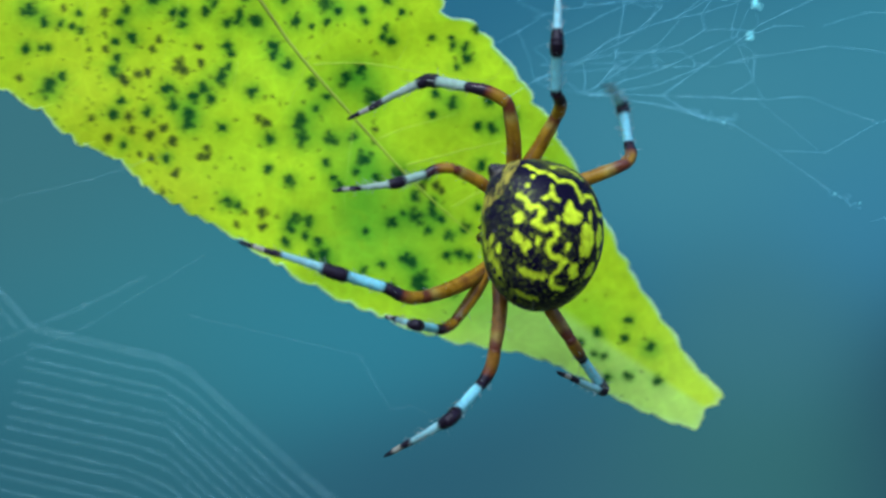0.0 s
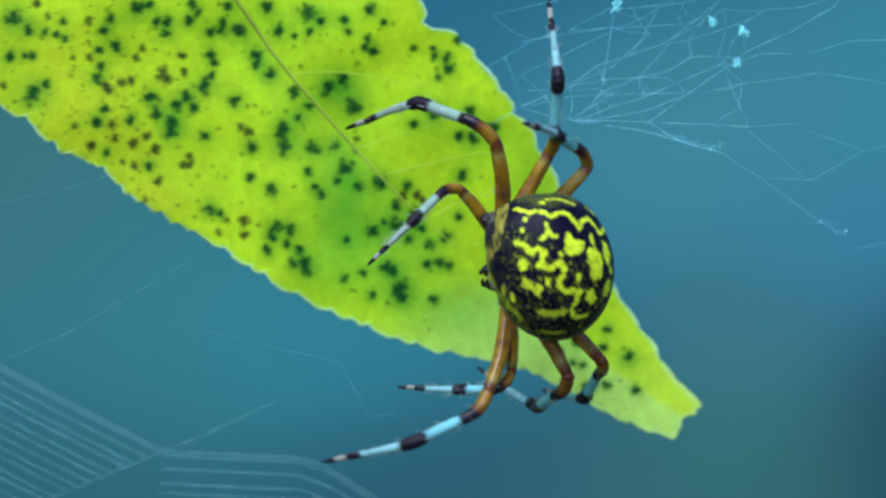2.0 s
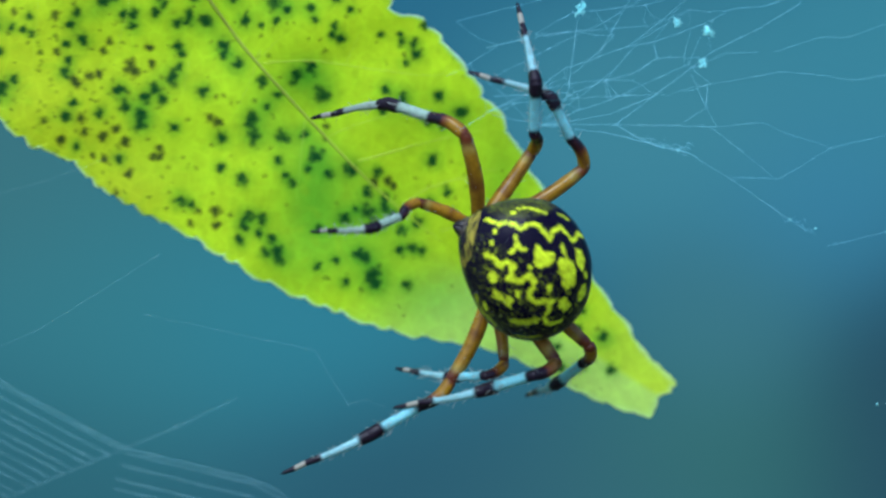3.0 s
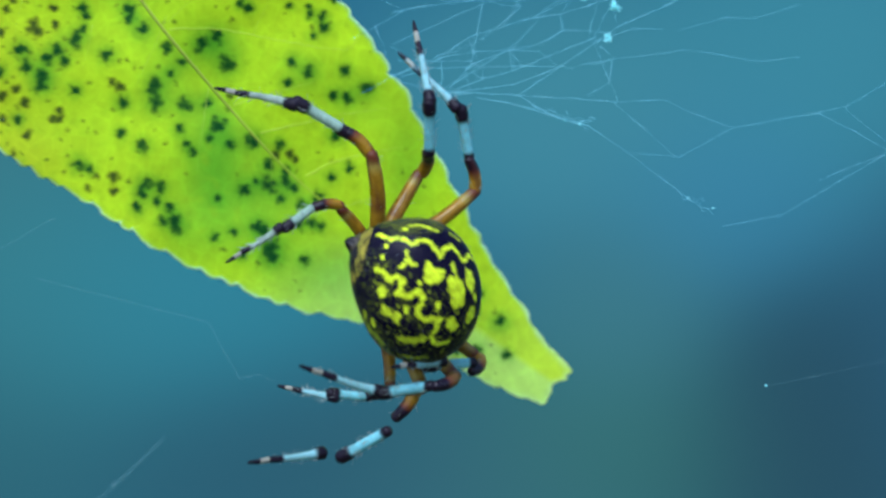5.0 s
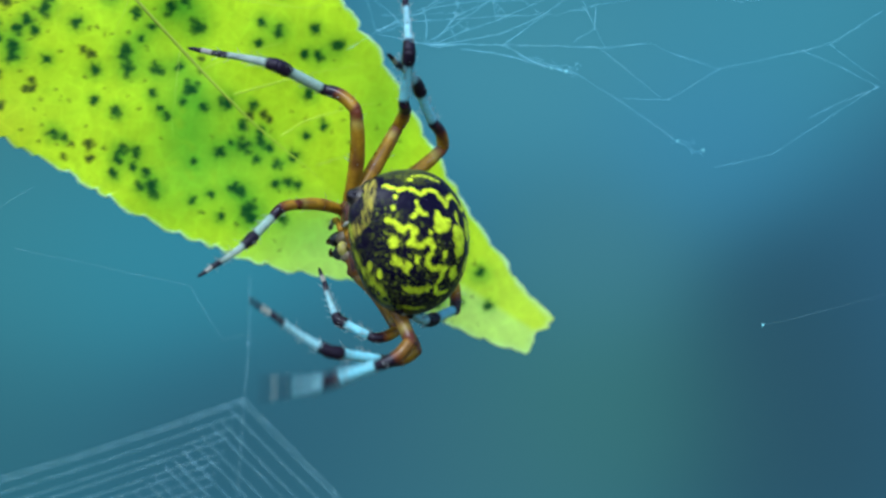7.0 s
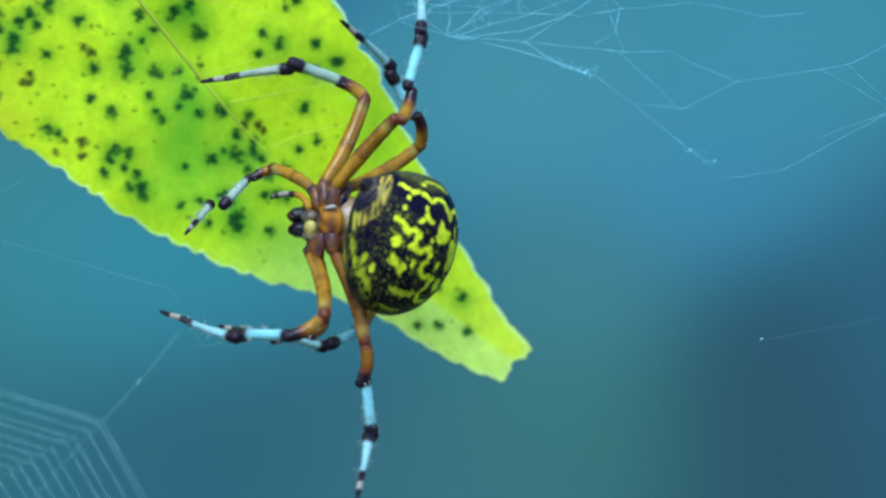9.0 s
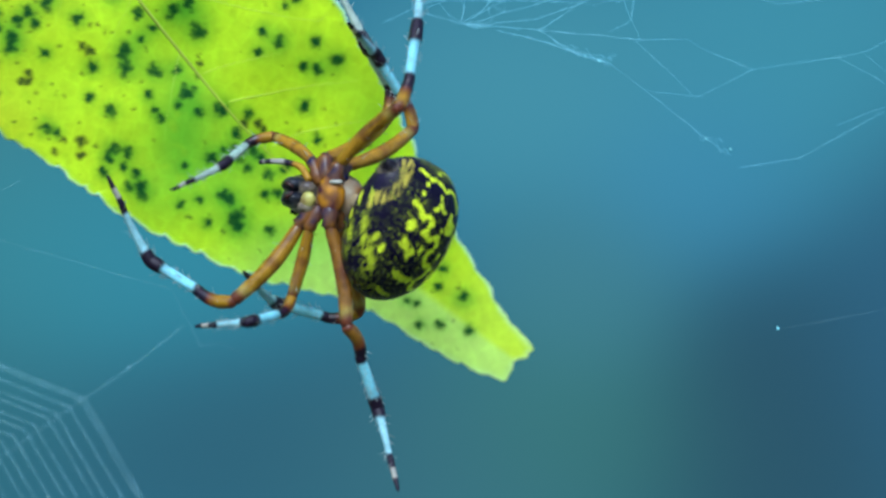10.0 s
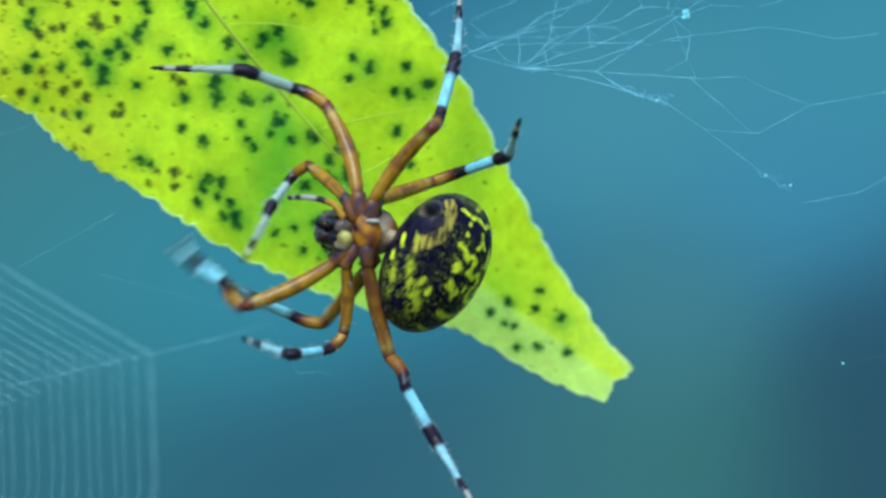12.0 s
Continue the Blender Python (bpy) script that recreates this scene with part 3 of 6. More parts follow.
class Leg:
    """The four moving pieces of a leg and the joints they pass through."""

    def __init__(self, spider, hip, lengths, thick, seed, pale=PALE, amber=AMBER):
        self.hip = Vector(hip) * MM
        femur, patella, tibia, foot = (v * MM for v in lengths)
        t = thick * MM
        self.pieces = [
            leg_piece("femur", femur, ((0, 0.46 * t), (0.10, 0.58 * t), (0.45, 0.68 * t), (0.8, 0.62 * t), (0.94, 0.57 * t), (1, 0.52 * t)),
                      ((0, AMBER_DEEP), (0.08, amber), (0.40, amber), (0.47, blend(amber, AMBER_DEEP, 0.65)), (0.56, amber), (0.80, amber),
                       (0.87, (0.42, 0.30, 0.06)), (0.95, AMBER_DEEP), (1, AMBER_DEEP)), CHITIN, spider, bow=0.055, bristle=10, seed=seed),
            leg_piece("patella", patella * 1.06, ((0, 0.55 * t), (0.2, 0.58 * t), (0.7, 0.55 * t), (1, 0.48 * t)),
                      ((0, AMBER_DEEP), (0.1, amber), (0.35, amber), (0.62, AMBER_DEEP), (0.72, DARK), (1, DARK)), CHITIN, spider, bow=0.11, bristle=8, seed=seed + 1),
            leg_piece("tibia", tibia, ((0, 0.48 * t), (0.12, 0.46 * t), (0.7, 0.46 * t), (0.84, 0.62 * t), (1, 0.60 * t)),
                      ((0, DARK), (0.10, DARK), (0.14, pale), (0.72, pale), (0.78, DARK), (1, DARK)), HAIRY, spider, bristle=46, seed=seed + 2),
            leg_piece("metatarsus", foot * 0.72, ((0, 0.60 * t), (0.13, 0.54 * t), (0.22, 0.37 * t), (0.7, 0.28 * t), (0.9, 0.30 * t), (1, 0.25 * t)),
                      ((0, DARK), (0.155, DARK), (0.19, blend(pale, PINK, 0.3)), (0.74, blend(pale, PINK, 0.3)), (0.79, DARK), (1, DARK)), HAIRY, spider, bow=0.03, bristle=40, seed=seed + 3)]
        toe = leg_piece("tarsus", foot * 0.28, ((0, 0.25 * t), (0.4, 0.24 * t), (0.85, 0.17 * t), (1, 0.06 * t)),
                        ((0, DARK), (0.06, PINK), (0.42, PINK), (0.5, DARK), (1, BLACK)), HAIRY, spider, bow=0.02, seed=seed + 4, parent=self.pieces[3])
        toe.location = (0, 0, foot * 0.715)
        self.rows = []

    def stride(self, t, *joints):
        """The joints at a time: knee, shin top, ankle, toe, in mm in the spider's space."""
        self.rows.append((t, [self.hip] + [Vector(j) * MM for j in joints]))

    def flick(self, t, ankle, toe, knee=0.0):
        """A quick jerk through the pose at a time: ankle and toe move by these (mm) each thirtieth of a second,
        the knee by a share of the ankle's way."""
        joints = dict(self.rows)[t]
        for side in (-1, 1):
            if 0 <= t + side / FPS <= 12:
                moved = [joints[0], joints[1] + Vector(ankle) * knee * side * MM, joints[2] + Vector(ankle) * max(0.3, 1.4 * knee) * side * MM, joints[3] + Vector(ankle) * side * MM, joints[4] + Vector(toe) * side * MM]
                self.rows.append((t + side / FPS, moved))

    def go(self):
        for i, piece in enumerate(self.pieces):
            side, made = Vector((0.3, -0.8, 0.5)), []
            for t, pts in sorted(self.rows):
                way = (pts[i + 1] - pts[i]).normalized()
                side = (side - way * side.dot(way)).normalized()
                # the bowed side of a piece faces the outside of the leg's bend
                before = (pts[i] - pts[i - 1]).normalized() if i else way
                after = (pts[i + 2] - pts[i + 1]).normalized() if i < 3 else way
                out = before - after
                out -= way * out.dot(way)
                if out.length > 0.2 and (not made or out.normalized().dot(side) > 0.25):
                    side = out.normalized()
                m = Matrix((side, way.cross(side), way)).transposed().to_4x4()
                m.translation = pts[i]
                made.append((t, m))
            walk(piece, made)


def abdomen_colour(dirs):
    """The painted back: yellow zigzag bands, triangles and ovals on violet black; streaks and specks on the flanks."""
    x, y, z = dirs.T
    warp = np.array([noise.noise_vector(Vector(d) * 9.0) for d in dirs]) * 0.010
    warp += np.array([noise.noise_vector(Vector(d) * 24.0) for d in dirs]) * 0.018
    warp += np.array([noise.noise_vector(Vector(d) * 55.0) for d in dirs]) * 0.016
    w = dirs + warp
    w /= np.linalg.norm(w, axis=1)[:, None]
    speck = np.array([noise.noise(Vector((d[0] * 20 + d[2] * 8, d[1] * 20, d[2] * 12))) for d in dirs])
    speck2 = np.array([noise.noise(Vector((d[0] * 52 + d[2] * 18 + 4, d[1] * 52, d[2] * 32))) for d in dirs])
    late = dirs @ np.array(BELLY)
    wlate = w @ np.array(BELLY)
    yellow = np.zeros(len(dirs))
    tan = np.zeros(len(dirs))

    def back(p, q):
        """A direction on the back from its places across and up, in hundredths."""
        p, q = p / 100, q / 100
        return np.array((p, -math.sqrt(max(0.0, 1 - p * p - q * q)), q))

    def band(field, where, points, width, strength=1.0):
        pts = [back(*p) for p in points]
        for a, b in zip(pts, pts[1:]):
            ab = b - a
            s = np.clip(((where - a) @ ab) / (ab @ ab), 0, 1)
            d = np.linalg.norm(where - a - s[:, None] * ab, axis=1)
            np.maximum(field, np.clip((width - d + 0.018 * speck2 + 0.016 * speck) / 0.016 + 0.5, 0, 1) * strength, out=field)

    def spot(field, where, p, q, rp, rq, lean=0.0, strength=1.0):
        c = back(p, q)
        east = np.array((1.0, 0, 0)) - c * c[0]
        east /= np.linalg.norm(east)
        north = np.cross(c, east)
        north *= np.sign(north[2])
        off = where - c
        e, nn = off @ east, off @ north
        ca, sa = math.cos(lean), math.sin(lean)
        e, nn = e * ca + nn * sa, nn * ca - e * sa
        d = np.hypot(e / (rp / 100), nn / (rq / 100))
        soft_edge = 0.016 / (min(rp, rq) / 100)
        np.maximum(field, np.clip((1 - d + (0.018 * speck2 + 0.026 * speck) * 100 / min(rp, rq)) / soft_edge + 0.5, 0, 1) * ((where @ c) > 0.5) * strength, out=field)

    # the lower and the upper zigzag, from the spinneret side towards the front
    band(yellow, w, ((-60, 56), (-53, 53), (-48, 42), (-33, 43), (-26, 37), (-34, 29), (-41, 22), (-27, 15), (-11, 17)), 0.043)
    band(yellow, w, ((-11, 17), (-4, 9), (-12, 0), (-21, -9), (-15, -20), (-2, -24), (10, -27), (4, -37), (-7, -49), (-4, -61), (17, -67)), 0.040)
    band(yellow, w, ((-38, 90), (-23, 87), (-15, 88), (-3, 83), (4, 75), (19, 77), (30, 72), (36, 58), (40, 50)), 0.038)
    band(yellow, w, ((40, 50), (51, 56), (64, 54), (69, 43), (75, 30), (87, 31), (96, 20)), 0.034)
    band(yellow, w, ((12, 95), (22, 93), (36, 86), (50, 76)), 0.028)
    band(yellow, w, ((70, 65), (80, 53)), 0.026)
    spot(yellow, w, 3, 94, 6, 4)
    # the middle row: a three-pointed fleck, then growing blotches
    band(yellow, w, ((-8, 71), (-11, 60)), 0.024)
    band(yellow, w, ((-25, 53), (-12, 58), (-2, 51)), 0.028)
    spot(yellow, w, -12, 58, 5, 6)
    spot(yellow, w, 16, 40, 7, 11)
    spot(yellow, w, 21, 31, 16, 11, -0.25)
    spot(yellow, w, 8, 28, 6, 5)
    spot(yellow, w, -4, 28, 3, 4)
    spot(yellow, w, 55, 31, 4, 8)
    spot(yellow, w, 50, 2, 16, 20, 0.2)
    spot(yellow, w, 47, -13, 14, 11)
    spot(yellow, w, 77, 3, 12, 15)
    spot(yellow, w, 78, -21, 5, 8)
    spot(yellow, w, 63, -42, 13, 11)
    spot(yellow, w, 29, -42, 9, 13, 0.1)
    spot(yellow, w, 14, -8, 4, 6, -0.4)
    spot(yellow, w, -35, 81, 3, 5)
    spot(yellow, w, -47, 70, 3, 4)
    # blotches low on the flank
    spot(yellow, w, -63, 28, 10, 8, 0.0, 0.85)
    spot(yellow, w, -64, 2, 12, 7, -0.3, 0.85)
    spot(yellow, w, -52, -9, 8, 7, 0.4, 0.85)
    spot(yellow, w, -35, 0, 4, 7, -0.2)
    spot(yellow, w, -46, -45, 13, 7, -0.1, 0.75)
    spot(yellow, w, -26, -48, 12, 7, 0.2, 0.75)
    spot(yellow, w, -38, -77, 22, 6, 0.0, 0.6)
    # fine specks: between the lower zigzag and the belly, and over the far side
    belly_zone = np.clip((0.10 - late[:, 0]) / 0.25, 0, 1) * (late[:, 1] < 0.45)
    flank = np.clip((0.42 - z - 0.9 * x) / 0.25, 0, 1) * (y < 0.3)
    np.maximum(yellow, np.clip((speck2 - 0.34) / 0.12, 0, 1) * flank * (1 - belly_zone) * 0.26, out=yellow)
    np.maximum(yellow, np.clip((speck - 0.38) / 0.10, 0, 1) * flank * (1 - belly_zone) * 0.30, out=yellow)
    top = np.clip((z + 0.25 * x - 0.86) / 0.06, 0, 1) + np.clip((y - 0.15) / 0.2, 0, 1) * (x > -0.2)
    np.maximum(yellow, np.clip((speck2 - 0.10) / 0.20, 0, 1) * np.clip(top, 0, 1) * 0.30, out=yellow)

    # belly side: slanting streaks gathered in a pale column beside a dark heart
    along = late[:, 0] * 0.78 + late[:, 2] * 0.62
    over = -late[:, 0] * 0.62 + late[:, 2] * 0.78
    streak = np.array([noise.noise(Vector((a * 9.0, o * 40.0, d * 12.0))) for a, o, d in zip(along, over, late[:, 1])])
    broad = np.array([noise.noise(Vector((a * 5.0, o * 6.0, d * 5.0 + 2))) for a, o, d in zip(along, over, late[:, 1])])
    column = np.zeros(len(dirs))
    for p, q, rp, rq in ((-42, -10, 9, 20), (-36, -28, 11, 20), (-27, -48, 12, 20), (-20, -64, 14, 12), (-73, -12, 8, 26)):
        column = np.maximum(column, np.exp(-((late[:, 0] - p / 100) / (rp / 100)) ** 2 - ((late[:, 2] - q / 100) / (rq / 100)) ** 2) * (late[:, 1] < 0.3))
    low = np.clip((0.24 - late[:, 2]) / 0.12, 0, 1)
    streaks = np.clip((streak + 0.40 * broad + 0.55 * column - 0.22) / 0.10, 0, 1) * belly_zone * low
    np.maximum(yellow, streaks * (0.18 + 0.46 * column), out=yellow)
    heart = np.exp(-((late[:, 0] + 0.02) / 0.19) ** 2 - ((late[:, 2] - 0.02) / 0.26) ** 2) * (late[:, 1] < 0)
    yellow *= 1 - 0.85 * heart
    spot(yellow, wlate, -57, 80, 8, 4, 0.6)
    spot(yellow, wlate, -60, 36, 5, 11, -0.15)
    spot(yellow, wlate, -79, 19, 6, 8)
    spot(yellow, wlate, -32, 26, 5, 10, 0.1, 0.7)
    spot(yellow, wlate, 0, -48, 7, 7, 0.0, 0.9)
    spot(yellow, wlate, -14, -32, 8, 5, 0.7, 0.6)

    # tan, striped ring round the spinneret
    band(tan, wlate, ((14, 72), (19, 58), (20, 42), (9, 28), (-12, 24), (-34, 22)), 0.095, 0.8)
    grainy = np.array([noise.noise(Vector((a * 16, 3, c * 5))) for a, c in zip(late[:, 0], late[:, 2])])
    tan *= np.clip(0.55 + 1.6 * grainy, 0, 1)
    mottle = np.clip(0.92 + 0.45 * speck, 0.6, 1.1)
    colour = np.array(BLACK) * (1 - yellow[:, None]) + np.array(YELLOW) * mottle[:, None] * yellow[:, None]
    colour = colour * (1 - tan[:, None]) + np.array((0.50, 0.40, 0.05)) * tan[:, None]
    # greyish violet bloom about the spinneret
    grey = np.exp(-((late[:, 0] + 0.16) / 0.26) ** 2 - ((late[:, 2] - 0.62) / 0.26) ** 2) * (late[:, 1] < 0.2) * np.clip(0.6 + 1.2 * speck, 0, 1)
    colour = colour * (1 - grey[:, None] * 0.25) + np.array((0.09, 0.075, 0.12)) * grey[:, None] * 0.25
    return colour


def build_spider():
    spider = new("spider")
    spider.empty_display_size = 0.005
    tagged(spider, "marbled orb-weaver spider, yellow and black abdomen, amber banded legs", "spider")

    def lay(v):
        """A place in the thorax layout, in mm."""
        return Vector(v) * PX * MM

    def thorax_part(name, bm, mat, label=""):
        ob = part(name, bm, mat, spider, label)
        ob.matrix_basis = TURNED.to_4x4()
        return ob

    # abdomen: a plump egg drawn out towards the spinneret
    radii = (5.13 * MM, 3.94 * MM, 6.10 * MM)
    tail = (BELLY @ Vector((-0.13, -0.757, 0.64))).normalized()
    front = Vector((0.15, 0.55, -0.8)).normalized()
    bm = bmesh.new()
    layer = bm.verts.layers.float_color.new("tint")
    made = bmesh.ops.create_uvsphere(bm, u_segments=420, v_segments=280, radius=1.0)["verts"]
    dirs = np.array([tuple(v.co.normalized()) for v in made])
    tint = abdomen_colour(dirs)
    for v, rgb in zip(made, tint):
        d = v.co.normalized()
        a = d.angle(tail)
        k = 1.0 + 0.13 * math.exp(-(a / 0.42) ** 2) - 0.035 * math.exp(-((a - 0.95) / 0.35) ** 2) + 0.03 * math.exp(-(d.angle(front) / 0.7) ** 2)
        k += 0.006 * noise.noise(d * 4.0) + 0.0025 * noise.noise(d * 16.0)
        v.co = Vector((d.x * radii[0], d.y * radii[1], d.z * radii[2])) * k
        v[layer] = (*rgb, 1.0)
    abdomen = part("abdomen", bm, ABDOMEN, spider, "glossy violet-black abdomen with yellow zigzag bands and blotches")
    # spinneret: a dark ringed cone with a pale tip
    seat = Vector((tail.x * radii[0], tail.y * radii[1], tail.z * radii[2])) * 1.08
    out = (seat.normalized() + BELLY @ Vector((0, -0.8, 0.1))).normalized()
    bm = bmesh.new()
    tube(bm, [seat - out * 0.5 * MM, seat, seat + out * 0.20 * MM, seat + out * 0.45 * MM, seat + out * 0.65 * MM],
         [1.25 * MM, 1.0 * MM, 0.84 * MM, 0.62 * MM, 0.25 * MM], 24)
    for a in range(4):
        turn = Matrix.Rotation(a * 1.5708 + 0.4, 3, out)
        foot = seat + turn @ (out.orthogonal().normalized() * 0.40 * MM)
        tip = seat + out * 0.95 * MM + (foot - seat) * 0.25
        tube(bm, [foot, foot.lerp(tip, 0.6), tip], [0.46 * MM, 0.34 * MM, 0.10 * MM], 10)
    low_lip = (BELLY @ Vector((0.1, 0, -1)))
    tube(bm, [seat + low_lip * 0.55 * MM + out * 0.2 * MM, seat + low_lip * 0.75 * MM + out * 0.5 * MM, seat + low_lip * 1.0 * MM + out * 0.55 * MM],
         [0.34 * MM, 0.30 * MM, 0.12 * MM], 10)

    def spin_tone(co):
        off = co - seat
        wide = (off - out * off.dot(out)).length / MM
        c = blend((0.012, 0.008, 0.016), (0.07, 0.05, 0.05), max(0, noise.noise(co * 1100)))
        c = blend(c, (0.26, 0.20, 0.13), min(1.0, max(0.0, (wide - 0.68) / 0.12)) * min(1.0, max(0.0, (1.15 - wide) / 0.12)) * (0.6 + 0.9 * noise.noise(co * 1100)))
        return blend(c, (0.34, 0.31, 0.22), min(1.0, max(0.0, (off.dot(low_lip) / MM - 0.62) / 0.25)) * (wide < 1.05))

    paint_verts(bm, spin_tone)
    part("spinneret", bm, CHITIN, abdomen, "dark brown ringed spinneret")
    # fine pale down over the abdomen
    rnd = random.Random(4)
    bm = bmesh.new()
    for _ in range(450):
        d = Vector((rnd.gauss(0, 1), rnd.gauss(0, 1), rnd.gauss(0, 1))).normalized()
        base = Vector((d.x * radii[0], d.y * radii[1], d.z * radii[2])) * 1.0
        lean = (d + Vector((rnd.uniform(-0.5, 0.5), rnd.uniform(-0.5, 0.5), rnd.uniform(-0.5, 0.5)))).normalized()
        tube(bm, [base, base + lean * rnd.uniform(0.2, 0.42) * MM], [0.008 * MM, 0.002 * MM], 3)
    paint_verts(bm, (0.35, 0.34, 0.36))
    part("down", bm, HAIRY, abdomen, "sparse pale down", kind="stuff")

    # carapace, head, sternum
    bm = bmesh.new()
    oval(bm, lay((2, 34, 2)), [v * PX * MM for v in (54, 38, 45)], 36, 24, lambda c: 0.03 * noise.noise(c * 3))
    paint_verts(bm, lambda co: blend((0.42, 0.33, 0.22), (0.30, 0.15, 0.05), 0.5 + noise.noise(co * 900)))
    thorax_part("carapace", bm, CHITIN, "greyish tan carapace")
    bm = bmesh.new()
    oval(bm, lay((-54, 26, 6)), [v * PX * MM for v in (40, 34, 36)], 30, 20, lambda c: 0.05 * noise.noise(c * 3))
    paint_verts(bm, lambda co: blend((0.34, 0.31, 0.24), (0.14, 0.11, 0.10), 0.5 + 1.4 * noise.noise(co * 1500)))
    head = thorax_part("head", bm, CHITIN, "greyish tan head")
    for k, (ex, ey, ez, r) in enumerate(((-104, 40, 14, 5), (-105, 40, -2, 5), (-100, 52, 20, 4.5), (-101, 52, -8, 4.5),
                                         (-92, 38, 34, 4), (-93, 38, -24, 4), (-88, 46, 36, 4), (-89, 46, -26, 4))):
        bm = bmesh.new()
        oval(bm, lay((ex + 14, ey, ez)), [r * PX * MM] * 3, 12, 8)
        paint_verts(bm, (0.004, 0.004, 0.006))
        part("eye", bm, CHITIN, head, "glossy black eye")
    for s in (1, -1):
        bm = bmesh.new()
        oval(bm, lay((-68, 6, 6 + s * 13)), [v * PX * MM for v in (24, 30, 15)], 26, 20, lambda c: 0.10 * noise.noise(c * 3 + Vector((s, 0, 0))))
        paint_verts(bm, lambda co: blend((0.012, 0.014, 0.024), (0.17, 0.16, 0.16), max(0.0, noise.noise(co * 1700 + Vector((5, 0, 0))) * 1.7 - 0.15)))
        jaw = thorax_part("chelicera", bm, CHITIN, "shiny black chelicera")
        bm = bmesh.new()
        tube(bm, [lay((-76, -22, 6 + s * 13)), lay((-69, -27, 6 + s * 9)), lay((-62, -26, 6 + s * 4))], [5 * PX * MM, 3.5 * PX * MM, 1 * PX * MM], 8)
        paint_verts(bm, (0.05, 0.015, 0.012))
        part("fang", bm, CHITIN, jaw)
        bm = bmesh.new()
        oval(bm, lay((-42, -8, s * 17 - 4)), [v * PX * MM for v in (16, 13, 12)], 20, 14, lambda c: 0.12 * noise.noise(c * 2.6 + Vector((0, s, 0))))
        paint_verts(bm, lambda co: blend((0.24, 0.19, 0.13), (0.10, 0.07, 0.06), 0.45 + 1.4 * noise.noise(co * 1500)))
        thorax_part("maxilla", bm, CHITIN, "greyish brown mouth plate")
    bm = bmesh.new()
    oval(bm, lay((-37, -16, -9)), [v * PX * MM for v in (14, 9, 14)], 20, 14, lambda c: 0.08 * noise.noise(c * 2.4))
    paint_verts(bm, lambda co: blend((0.46, 0.42, 0.10), (0.30, 0.22, 0.07), 0.4 + 1.2 * noise.noise(co * 1500)))
    thorax_part("labium", bm, CHITIN, "pale yellow lip plate")
    bm = bmesh.new()
    oval(bm, lay((2, -6, 2)), [v * PX * MM for v in (25, 15, 38)], 30, 20, lambda c: 0.12 * noise.noise(c * 2.6))
    paint_verts(bm, lambda co: blend((0.34, 0.14, 0.008), (0.12, 0.04, 0.02), 0.42 + 1.6 * noise.noise(co * 1300)))
    sternum = thorax_part("sternum", bm, CHITIN, "orange sternum with a white fleck")
    bm = bmesh.new()
    oval(bm, lay((14, -22, 22)), [v * PX * MM for v in (13, 5, 4)], 14, 8)
    paint_verts(bm, (0.42, 0.40, 0.34))
    part("fleck", bm, CHITIN, sternum, "white fleck")
    bm = bmesh.new()
    tube(bm, [lay((40, 16, -6)), lay((62, 14, -14)), lay((88, 12, -22))], [15 * PX * MM, 11 * PX * MM, 16 * PX * MM], 12)
    paint_verts(bm, (0.40, 0.30, 0.16))
    thorax_part("pedicel", bm, CHITIN)

    # feelers beside the jaws
    for s, path in ((1, ((-40, -8, 28), (-56, -4, 50), (-84, 4, 60), (-114, 12, 63), (-138, 18, 62))),
                    (-1, ((-40, -4, -30), (-54, 8, -44), (-62, 22, -42), (-66, 34, -36), (-66, 46, -28)))):
        bm = bmesh.new()
        pts = smooth_path([lay(p) for p in path], 8)
        tube(bm, pts, [(7 - 2.8 * k / len(pts)) * PX * MM for k in range(len(pts))], 10)
        long = len(pts)
        tips = [(i / long, p) for i, p in enumerate(pts)]

        def feel(co, tips=tips):
            f = min(tips, key=lambda q: (q[1] - co).length)[0]
            return bands(((0, AMBER), (0.35, AMBER), (0.40, DARK), (0.50, DARK), (0.54, PINK), (0.72, PINK), (0.76, DARK), (0.84, DARK), (0.87, PINK), (0.92, DARK), (1, DARK)), f, 0)

        paint_verts(bm, feel)
        thorax_part("pedipalp", bm, HAIRY, "banded pedipalp")

    # legs: coxa on the thorax, then four moving pieces
    legs = {}
    for k, (name, hip, layout, lengths, thick) in enumerate((
        ("upper_long", (-1.04, 1.57, 2.51), (-15, 5, 68), (8.45, 2.967, 4.765, 7.641), 0.95),
        ("upper_straight", (-0.67, 0.2, 2.44), (12, -5, 55), (7.94, 2.967, 4.855, 7.911), 0.93),
        ("upper_hind", (0.54, 0.78, 2.8), (18, 25, 58), (8.85, 2.787, 4.405, 7.192), 0.9),
        ("upper_short", (-1.45, 2.29, 1.84), (-38, 5, 62), (5.48, 2.158, 3.416, 5.304), 0.78),
        ("lower_straight", (0.59, -0.94, -2.22), (2, -5, -55), (7.99, 2.967, 4.855, 7.911), 0.95),
        ("lower_short", (0.01, 0.47, -3.03), (-36, 0, -58), (5.78, 2.158, 3.416, 5.304), 0.8),
        ("lower_long", (-0.29, 1.34, -3.12), (-55, 5, -52), (7.99, 2.967, 4.855, 7.911), 0.95),
        ("lower_hind", (1.88, -0.5, -1.8), (12, 25, -52), (8.18, 2.697, 4.405, 6.742), 0.9),
    )):
        bm = bmesh.new()
        inner = Vector((layout[0] * 0.55, layout[1] * 0.5 - 2, layout[2] * 0.38))
        a, b = lay(inner), lay(layout)
